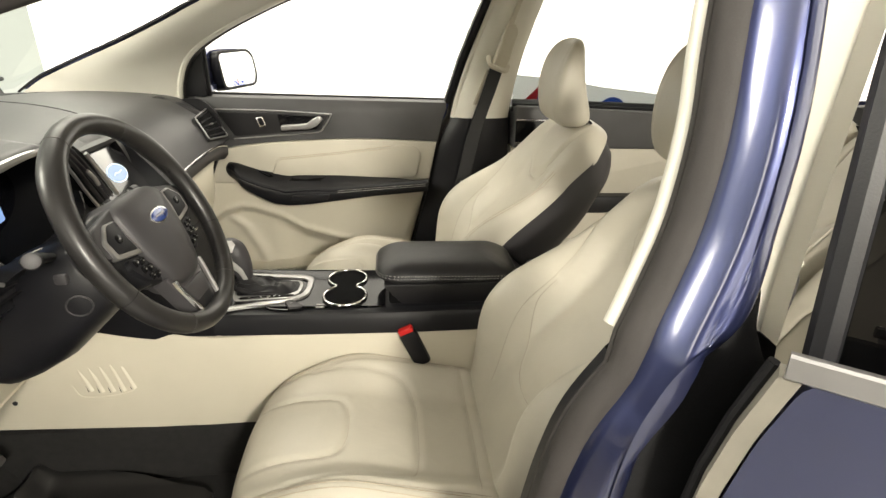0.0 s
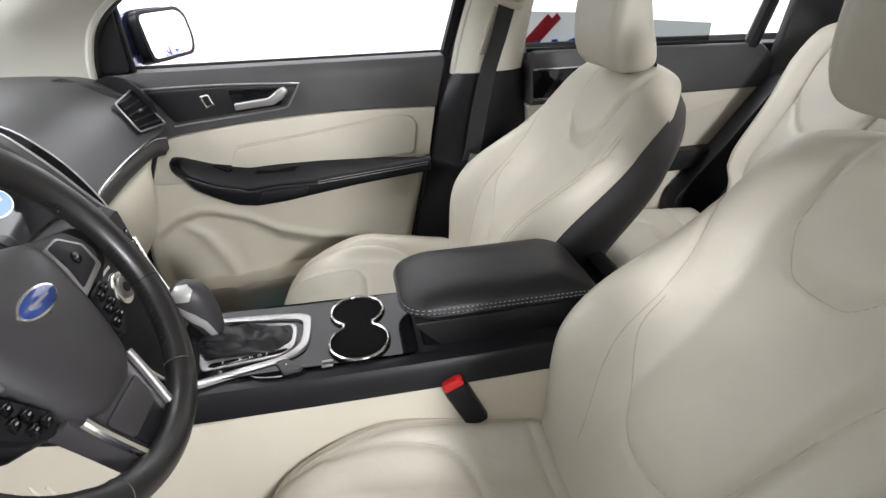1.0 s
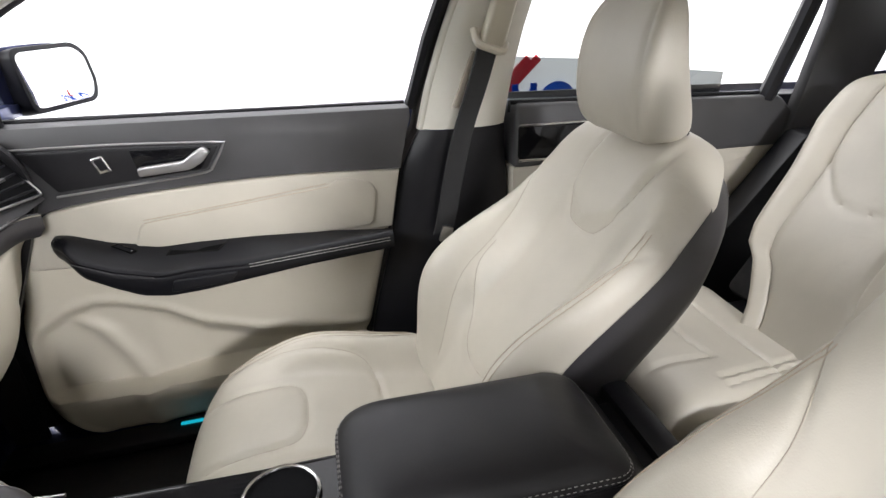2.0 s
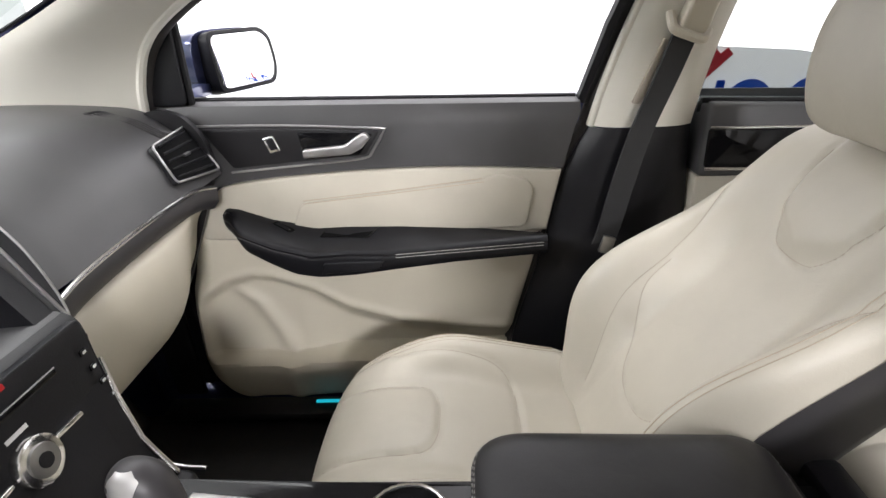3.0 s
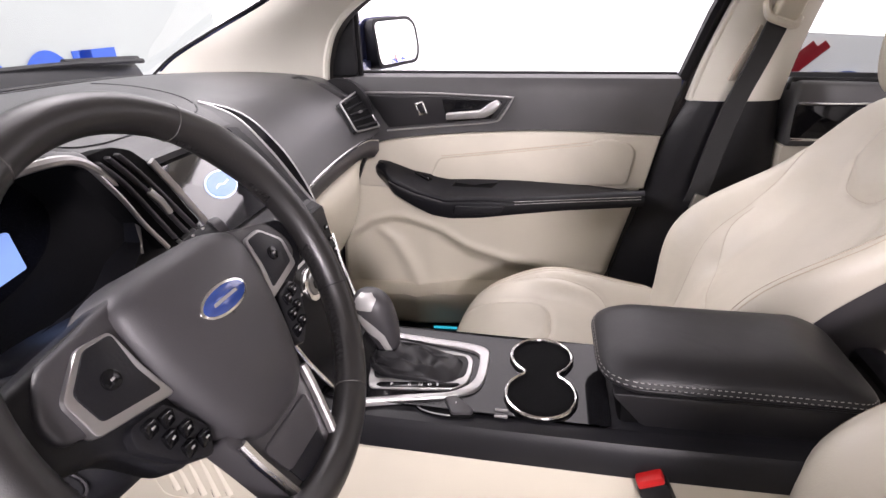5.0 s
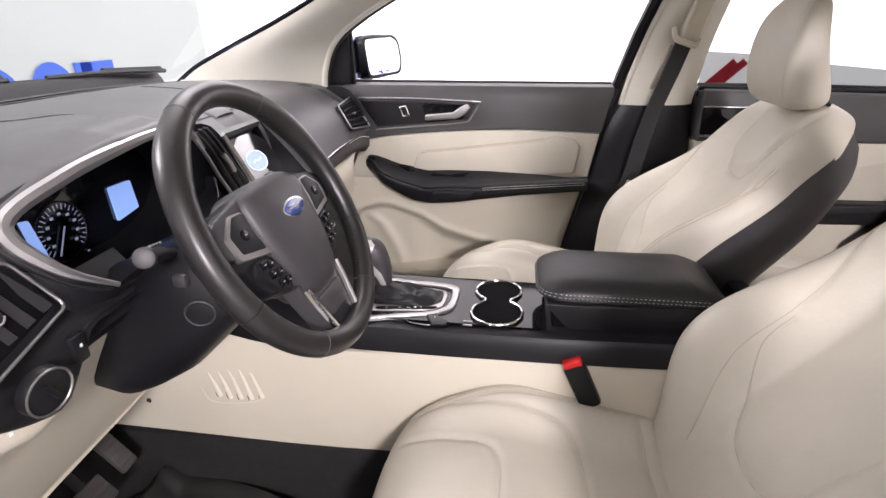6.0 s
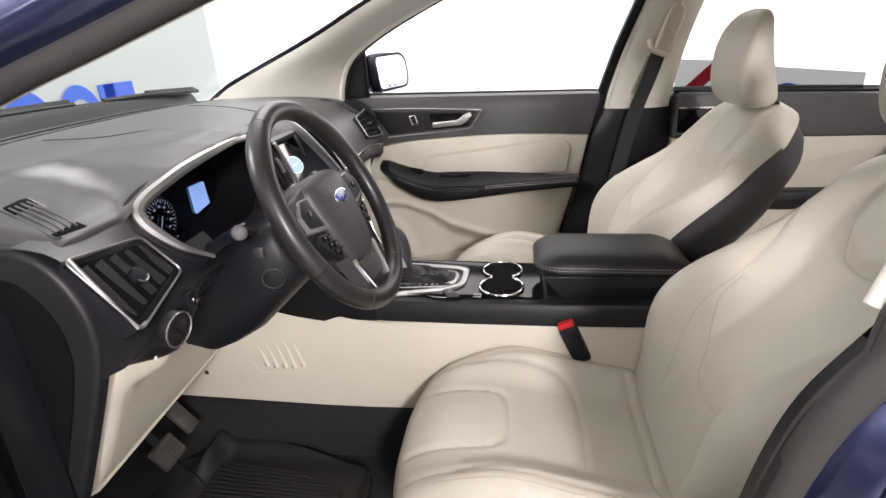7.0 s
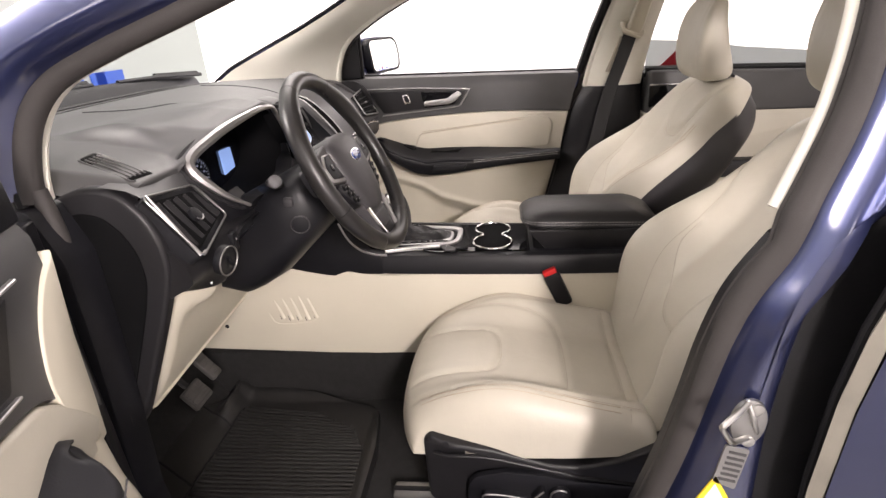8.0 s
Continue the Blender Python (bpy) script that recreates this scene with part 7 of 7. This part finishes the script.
# ---- rear bench ----
bench = thing("rear_bench", "cream leather rear bench seat with stitched cushions", "car seat", at=(1.0, 0, 0.36))
SECTIONS = ((0.3725, 0.2375, 0.0), (0.0, 0.132, 0.004), (-0.3725, 0.2375, 0.0))
tilt = radians(33)
up, outw = np.array((math.sin(tilt), 0, math.cos(tilt))), np.array((-math.cos(tilt), 0, math.sin(tilt)))
for yc, half, lift in SECTIONS:
    nu, nv = 72, 72
    u = np.sin(np.linspace(-1, 1, nu) * math.pi / 2) * 0.5 + np.linspace(-1, 1, nu) * 0.5
    U, V = np.meshgrid(u, np.linspace(0, 1, nv) ** 1.3, indexing="ij")
    X = 0.545 + 0.40 * V
    Yl = U * half
    z = 0.698 + lift - 0.050 * V + 0.016 * np.abs(U) ** 3
    if yc:
        sgn = 1 if yc > 0 else -1
        seams = [[(0.575, -0.42 * sgn), (0.70, -0.42 * sgn), (0.735, -0.40 * sgn)], spline([(0.735, -0.40 * sgn), (0.72, 0.0), (0.735, 0.40 * sgn), (0.60, 0.46 * sgn)], 5), [(0.70, -0.80 * sgn), (0.945, -0.62 * sgn)], [(0.70, -0.70 * sgn), (0.945, -0.54 * sgn)], [(0.845, -1), (0.845, 1)]]
    else:
        seams = [[(0.66, -0.9), (0.66, 0.9)], [(0.56, -0.6), (0.94, -0.6)], [(0.56, 0.6), (0.94, 0.6)]]
    for seam in seams:
        z = z - 0.0065 * np.exp(-(dist_to(X, U * 0.25, [(a, b * 0.25) for a, b in seam]) / 0.006) ** 2)
    Z = 0.56 + (z - 0.56) * (1 - np.abs(U) ** 9) ** 0.4 * (1 - (1 - V) ** 9) ** 0.42
    cushion = part("cushion", surface(np.stack([X - 1.0, yc + Yl, Z - 0.36], -1)), LEATHER, bench, "cream leather rear cushion")
    U, V = np.meshgrid(u, 1 - (1 - np.linspace(0, 1, nv)) ** 1.3, indexing="ij")
    S = (0.70 - 0.06 * np.abs(U) ** 3) * V
    n = 0.022 + 0.026 * np.exp(-((S - 0.22) / 0.15) ** 2) + 0.030 * smooth_step(0.55, 0.90, np.abs(U)) * (half > 0.2)
    for seam in ([(-0.60, 0.02), (-0.56, 0.64)], [(0.60, 0.02), (0.56, 0.64)], spline([(-0.58, 0.44), (-0.3, 0.36), (0, 0.34), (0.3, 0.36), (0.58, 0.44)], 5)):
        n = n - 0.006 * np.exp(-(dist_to(U * 0.25, S, [(a * 0.25, b) for a, b in seam]) / 0.006) ** 2)
    n = -0.05 + (n + 0.05) * (1 - np.abs(U) ** 9) ** 0.4 * (1 - V ** 16) ** 0.42
    Yb = yc + U * half
    if yc:
        # the outer edge is cut back beside the door, with a step
        edge_y = np.interp(S, (0.0, 0.05, 0.09, 0.155, 0.185, 0.23, 0.39, 0.52, 0.66), (0.405, 0.420, 0.440, 0.482, 0.522, 0.541, 0.569, 0.600, 0.600))
        Yb = sgn * (0.135 + (edge_y - 0.135) * (U * sgn + 1) / 2)
    P = np.array((-0.065, 0, 0.62 - 0.36)) + S[..., None] * up + n[..., None] * outw + Yb[..., None] * np.array((0, 1, 0))
    part("backrest", surface(P), LEATHER, bench, "cream leather rear backrest")
    part("back_board", box(np.array((0.175, yc * 0.93, 0.898 - 0.36)), (0.05, half * 1.7, 0.62), 0.02, Euler((0, tilt, 0)).to_matrix()), CARPET, bench)
for yc in (0.395, -0.395):
    th, ph = np.meshgrid(np.linspace(-math.pi / 2, math.pi / 2, 20), np.linspace(-math.pi, math.pi, 32, endpoint=False), indexing="ij")
    sg = lambda c, e: np.sign(c) * np.abs(c) ** e
    part("headrest", surface(np.stack([0.37 + 0.05 * sg(np.cos(th), 0.6) * sg(np.cos(ph), 0.7), yc + 0.125 * sg(np.cos(th), 0.6) * sg(np.sin(ph), 0.6), 1.29 - 0.36 + 0.085 * sg(np.sin(th), 0.7)], -1), close_v=True), LEATHER, bench, "cream leather rear headrest")
part("bench_base", box((0.05, 0, 0.10), (0.84, 1.24, 0.20), 0.03), BLACK, bench, "black base of the bench")
for y in (0.402, 0.184):
    part("anchor_bolt", disc((-0.052, y, 0.704 - 0.36), (-0.84, 0, 0.54), 0.008, 0.012, 14, 0.002), STEEL, bench, "small steel anchor bolt")

# ---- passenger's belt ----
belt = thing("seat_belt", "black seat belt webbing with cream upper anchor", "seat belt", at=(0.39, 0.70, 1.37))
path = [(0.378, 0.668, 1.300), (0.350, 0.680, 1.20), (0.318, 0.690, 1.10), (0.292, 0.688, 1.00), (0.270, 0.684, 0.90), (0.258, 0.681, 0.862)]
rows = []
for x, y, z in spline(path, 5):
    rows.append([Vector((x + a, y + b, z + 0.25 * a)) - belt.location for a, b in ((-0.026, 0.004), (-0.024, 0.0), (0.024, -0.004), (0.026, 0.0), (0.024, 0.002), (-0.024, 0.006))])
part("webbing", surface(rows, close_v=True, cap=True), WEB, belt, "black woven webbing")
guide = rounded([(0.355, 1.285), (0.405, 1.270), (0.440, 1.400), (0.425, 1.425), (0.405, 1.425), (0.390, 1.40)], 0.012)
part("belt_guide", prism(guide, lambda a, b, d: Vector((a, d - 0.10 * (b - 1.3), b)) - belt.location, 0.700, 0.656, 0.008, 3), CREAM, belt, "cream belt guide cover")
part("guide_ring", tube([Vector(q) - belt.location for q in spline([(0.345, 0.682, 1.318), (0.348, 0.664, 1.292), (0.372, 0.656, 1.280), (0.400, 0.656, 1.272), (0.412, 0.670, 1.285)], 4)], 0.009, 8), CREAM, belt, "cream belt ring")
part("belt_slot", prism(rounded([(0.395, 1.395), (0.412, 1.395), (0.455, 1.53), (0.440, 1.53)], 0.006), lambda a, b, d: Vector((a, d - 0.20 * (b - 1.35), b)) - belt.location, 0.700, 0.660, 0.002), CREAM, belt)
# Nothing is cut: a darker plate paints the trim groove's shade.
part("trim_notch", prism(rounded([(0.300, 1.15), (0.318, 1.15), (0.352, 1.27), (0.344, 1.275)], 0.006), lambda a, b, d: Vector((a, d - 0.16 * (b - 1.2), b)) - belt.location, 0.73, 0.7055, 0.002), SEAM, belt)
part("belt_tongue", box(Vector((0.263, 0.672, 0.858)) - belt.location, (0.028, 0.010, 0.040), 0.003, Euler((0, 0.3, 0)).to_matrix()), STEEL, belt, "steel belt tongue")

# ---- outside mirror ----
mirror = thing("door_mirror", "dark blue door mirror with bright glass", "door mirror", at=(-0.63, 0.86, 1.19))
th, ph = np.meshgrid(np.linspace(-math.pi / 2, math.pi / 2, 24), np.linspace(-math.pi, math.pi, 40, endpoint=False), indexing="ij")
sg = lambda c, e: np.sign(c) * np.abs(c) ** e
hx, hy, hz = 0.085 * sg(np.cos(th), 0.5) * sg(np.cos(ph), 0.55), 0.115 * sg(np.cos(th), 0.45) * sg(np.sin(ph), 0.45), 0.076 * sg(np.sin(th), 0.5)
hx = np.minimum(hx, 0.030)
lean = Euler((0, 0, radians(-27))).to_matrix()
shell_pts = [[lean @ Vector((a, b, c)) + Vector((0.010, 0.125, 0.060)) for a, b, c in zip(r0, r1, r2)] for r0, r1, r2 in zip(hx - 0.03, hy * 0.92, hz)]
part("mirror_shell", surface(shell_pts, close_v=True), PAINT, mirror, "dark blue mirror shell")
put = plane_map((0.047, 0.124, 0.060), (0.5, 1, 0), (-0.16, 0, 1))
glass2 = rounded([(-0.090, -0.062), (0.076, -0.058), (0.094, -0.02), (0.092, 0.045), (0.066, 0.066), (-0.090, 0.064)], 0.022)
part("mirror_rim", prism([(a * 1.09 + 0.002, b * 1.13) for a, b in glass2], put, -0.04, 0.006, 0.003), BLACK, mirror, "black mirror rim")
part("mirror_glass", prism([(a * 0.97, b * 0.96) for a, b in glass2], put, 0.0, 0.0068, 0.0005), MIRROR, mirror, "bright mirror glass")
part("mirror_foot", box((-0.045, 0.0, 0.005), (0.07, 0.10, 0.034), 0.012), PAINT, mirror, "black mirror foot")

# ---- footwell ----
mat_ob = thing("floor_mat", "ribbed black rubber floor mat in the footwell", "floor mat", at=(-0.65, -0.40, 0.36))
def mat_z(a, b):
    """The mat's top: flat under the heels, rising to the toes, with a hump before the accelerator."""
    toe = 0.30 * max(0.0, -0.845 - a) * float(smooth_step(-0.20, -0.26, b) * 0.6 + 0.4)
    hump = 0.038 * math.exp(-((a + 0.868) / 0.022) ** 2 - ((b + 0.235) / 0.075) ** 4)
    rim = 0.016 * float(smooth_step(-0.225, -0.185, b)) + 0.010 * float(smooth_step(-0.455, -0.438, a))
    return 0.386 + toe + hump + rim


xs, ys = np.linspace(-1.0, -0.42, 60), np.linspace(0, 1, 52)
rows = []
top_edge = sorted([(-1.0, -0.42), (-0.965, -0.30), (-0.905, -0.245), (-0.885, -0.172), (-0.860, -0.156), (-0.814, -0.160), (-0.625, -0.196), (-0.470, -0.236), (-0.440, -0.262), (-0.42, -0.40)])
for x in xs:
    y1 = float(np.interp(x, [q[0] for q in top_edge], [q[1] for q in top_edge]))
    y0 = float(np.interp(x, (-1.0, -0.985, -0.80, -0.42), (-0.50, -0.60, -0.66, -0.62)))
    rows.append([(x + 0.65, y0 + 0.40, 0.002)] + [(x + 0.65, y0 + (y1 - y0) * k + 0.40, mat_z(x, y0 + (y1 - y0) * k) - 0.36) for k in ys] + [(x + 0.65, y1 + 0.40, 0.002)])
base = part("tray", surface([[(a - 0.001, b, 0.002) for a, b, c in rows[0]]] + rows + [[(a + 0.001, b, 0.002) for a, b, c in rows[-1]]]), MAT, mat_ob, "moulded black rubber tray with a raised toe")
for k in range(26):
    y = -0.246 - 0.0128 * k
    x0, x1 = -0.836 + 0.010 * (k < 2), float(np.interp(y, (-0.60, -0.40, -0.30, -0.25), (-0.445, -0.455, -0.50, -0.60)))
    rib_pts = [(x + 0.65, y + 0.40 - 0.10 * (x - x0) * (k < 12) * (1 - k / 12), mat_z(x, y) - 0.36) for x in np.linspace(x0, x1, 5)]
    part("rib", rail(rib_pts, 0.0070, 0.0045, (0, 0, 1)), MAT, base, smooth=False)
for line in ([(-0.836, -0.255), (-0.842, -0.33), (-0.843, -0.52), (-0.84, -0.64)], [(-0.842, -0.53), (-0.90, -0.505), (-0.965, -0.478)], [(-0.842, -0.325), (-0.895, -0.300), (-0.955, -0.272)]):
    part("tray_crease", tube([(a + 0.65, b + 0.40, mat_z(a, b) - 0.36) for a, b in spline(line, 4)], 0.0035, 6, flat=0.6), RUBBER, base, "moulded crease")
for name, pts, lab in (("brake_pedal", (-0.90, -0.345, 0.510), "black ribbed brake pedal on its arm"), ("accelerator_pedal", (-0.925, -0.250, 0.540), "narrow black accelerator pedal")):
    ped = thing(name, lab, "pedal", at=pts)
    w, h = (0.075, 0.060) if name == "brake_pedal" else (0.042, 0.105)
    turn = Euler((0, radians(52), 0)).to_matrix()
    pad_ob = part("pad", box((0, 0, 0), (h, w, 0.016), 0.005, turn), PEDAL, ped, "ribbed rubber pad")
    for k in range(6):
        off = turn @ Vector((h * (-0.38 + 0.152 * k), 0, 0.0085))
        part("pad_rib", box(off, (0.005, w * 0.9, 0.004), 0.001, turn, 1), PEDAL, pad_ob, smooth=False)
    part("arm", tube([(-0.012, 0, 0.01), (-0.08, 0.0, 0.10), (-0.12, 0, 0.22)], 0.011, 8, flat=0.6), BLACK, ped, "black pedal arm")
rest = thing("foot_rest", "black plastic foot rest beside the pedals", "foot rest", at=(-0.95, -0.62, 0.36))
part("rest_plate", box((0, 0, 0.10), (0.20, 0.10, 0.02), 0.008, Euler((0, radians(42), 0)).to_matrix()), BLACK, rest)
part("rest_base", box((-0.03, 0, 0.03), (0.12, 0.09, 0.07), 0.01), BLACK, rest)

# ---- striker and stickers on the driver's middle pillar ----
striker = thing("door_striker", "zinc steel door striker loop on the pillar", "door striker", at=(0.212, -0.852, 0.883))
part("striker_plate", disc((0, -0.002, 0), (0, -1, 0), 0.0215, 0.006, 36, 0.002, squash=1.6), SILVER, striker, "oval steel mounting plate")
part("striker_loop", tube(spline([(-0.002, -0.004, 0.030), (-0.022, -0.020, 0.024), (-0.038, -0.030, 0.018), (-0.040, -0.030, 0.010), (-0.028, -0.026, -0.010), (-0.018, -0.018, -0.020), (0.004, -0.006, -0.022)], 4), 0.0040, 8), STEEL, striker, "steel loop")
part("striker_brace", tube(spline([(-0.006, -0.004, 0.034), (0.002, -0.012, 0.010), (0.012, -0.006, -0.016)], 4), 0.0032, 8), STEEL, striker, "steel brace")
for x, z in ((0.006, 0.022), (0.002, -0.027)):
    part("striker_bolt", disc((x, -0.006, z), (0, -1, 0), 0.008, 0.005, 16, 0.001), STEEL, striker)
label = thing("pillar_label", "grey printed label stuck on the blue pillar", "label", at=(0.203, -0.852, 0.806))
part("label_sheet", prism(rounded([(-0.020, -0.026), (0.010, -0.040), (0.020, 0.028), (-0.010, 0.036)], 0.004), lambda a, b, d: Vector((a, -d, b)), -0.002, 0.001), SILVER, label, smooth=False)
for k in range(6):
    part("print_bar", prism([(-0.013 + 0.0015 * k, -0.022 + 0.009 * k), (0.009 + 0.0015 * k, -0.028 + 0.009 * k), (0.009 + 0.0015 * k, -0.024 + 0.009 * k), (-0.013 + 0.0015 * k, -0.018 + 0.009 * k)], lambda a, b, d: Vector((a, -d, b)), 0.001, 0.0018), SHELL, label, smooth=False)
YELLOW = material("yellow_label", (0.75, 0.55, 0.03), 0.5, var=0.04, bump=0)
note = thing("warning_label", "yellow and white warning label on the blue pillar", "label", at=(0.185, -0.852, 0.789))
part("label_sheet", prism([(-0.026, -0.06), (0.022, -0.06), (0.024, -0.042), (0.002, 0.0)], lambda a, b, d: Vector((a, -d, b)), -0.002, 0.001), YELLOW, note, smooth=False)
part("label_field", prism([(-0.016, -0.055), (0.016, -0.055), (0.017, -0.042), (0.002, -0.013)], lambda a, b, d: Vector((a, -d, b)), 0.001, 0.0018), WHITE_MARK, note, smooth=False)
part("label_mark", prism([(-0.008, -0.052), (0.010, -0.052), (0.008, -0.038)], lambda a, b, d: Vector((a, -d, b)), 0.0018, 0.0024), RED, note, smooth=False)

# ---- blue sign shapes on the booth walls ----
def sign_ring(at, u, r, name="sign_ring"):
    c, uu = Vector(at), Vector(u)
    nrm = uu.cross(Vector((0, 0, 1)))
    rows = [[c + uu * (rr * 0.85 * math.cos(t)) + Vector((0, 0, rr * math.sin(t))) for t in np.linspace(0, 2 * math.pi, 40, endpoint=False)] for rr in (r, r * 0.58)]
    return rows


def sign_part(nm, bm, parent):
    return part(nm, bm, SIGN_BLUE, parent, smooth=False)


side_sign = thing("wall_sign", "blue sign letters on the white side wall", "sign", at=(0.80, 1.552, 0.97))
for x, z, r in ((-0.350, 0.030, 0.115), (0.150, -0.015, 0.110), (0.360, -0.015, 0.110)):
    sign_part("sign_ring", surface(sign_ring((x, 0, z), (1, 0, 0), r), close_v=True), side_sign)
for x, turn in ((-0.030, 0), (-0.005, -16), (0.022, 16), (0.048, 0)):
    sign_part("sign_stroke", box((x, 0, -0.010), (0.026, 0.006, 0.21), 0, Euler((0, radians(turn), 0)).to_matrix()), side_sign)
front_sign = thing("wall_sign", "large blue sign shapes on the pale front wall", "sign", at=(-3.035, 1.95, 1.03))
for y in (-0.62, -0.22, 0.20):
    sign_part("sign_ring", surface(sign_ring((0, y, -0.03), (0, 1, 0), 0.22), close_v=True), front_sign)
sign_part("sign_stroke", box((0, 0.58, 0.12), (0.01, 0.36, 0.10)), front_sign)
sign_part("sign_stroke", box((0, 0.50, -0.03), (0.01, 0.10, 0.40)), front_sign)
stripe = thing("red_stripe", "slanting red stripe sign on the white side wall", "sign", at=(0.775, 1.556, 1.095))
for dx in (-0.018, 0.022):
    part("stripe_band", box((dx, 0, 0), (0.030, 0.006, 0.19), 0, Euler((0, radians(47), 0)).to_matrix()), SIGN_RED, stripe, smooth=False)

# ---- outside of the car: wings, nose, tail and wheels ----
for s in (1, -1):
    arch = [(-1.62 + 0.37 * math.cos(t), 0.36 + 0.37 * math.sin(t)) for t in np.linspace(0.05, math.pi - 0.05, 16)]
    wing = [(-0.86, 0.36)] + arch[:1] + arch[1:] + [(-2.10, 0.38), (-2.46, 0.45), (-2.50, 0.80), (-2.40, 0.96), (-1.9, 1.07), (-1.45, 1.125), (-0.90, 1.14)]
    part("front_wing", prism(wing, lambda a, b, d: Vector((a, s * (d - 0.10 * max(0.0, -a - 1.9) ** 2 - 0.06 * max(0.0, b - 0.8)), b)), 0.72, 0.90, 0.012), PAINT, body, "blue painted front wing")
    for x in (-1.62, 1.36):
        tyre = part("tyre", ring((x, s * 0.80, 0.355), (0, 1, 0), 0.275, 0.085, 48, 14, flat=1.0), RUBBER, body, "black rubber tyre")
        part("wheel_rim", disc((x, s * 0.80, 0.355), (0, s, 0), 0.225, 0.065, 40, 0.015), SILVER, tyre, "silver alloy wheel")
part("front_bumper", box((-2.46, 0, 0.58), (0.14, 1.50, 0.50), 0.06), PAINT, body, "blue painted nose of the car")
part("tailgate", box((2.30, 0, 0.82), (0.06, 1.44, 0.72), 0.02), PAINT, body, "blue painted tailgate")
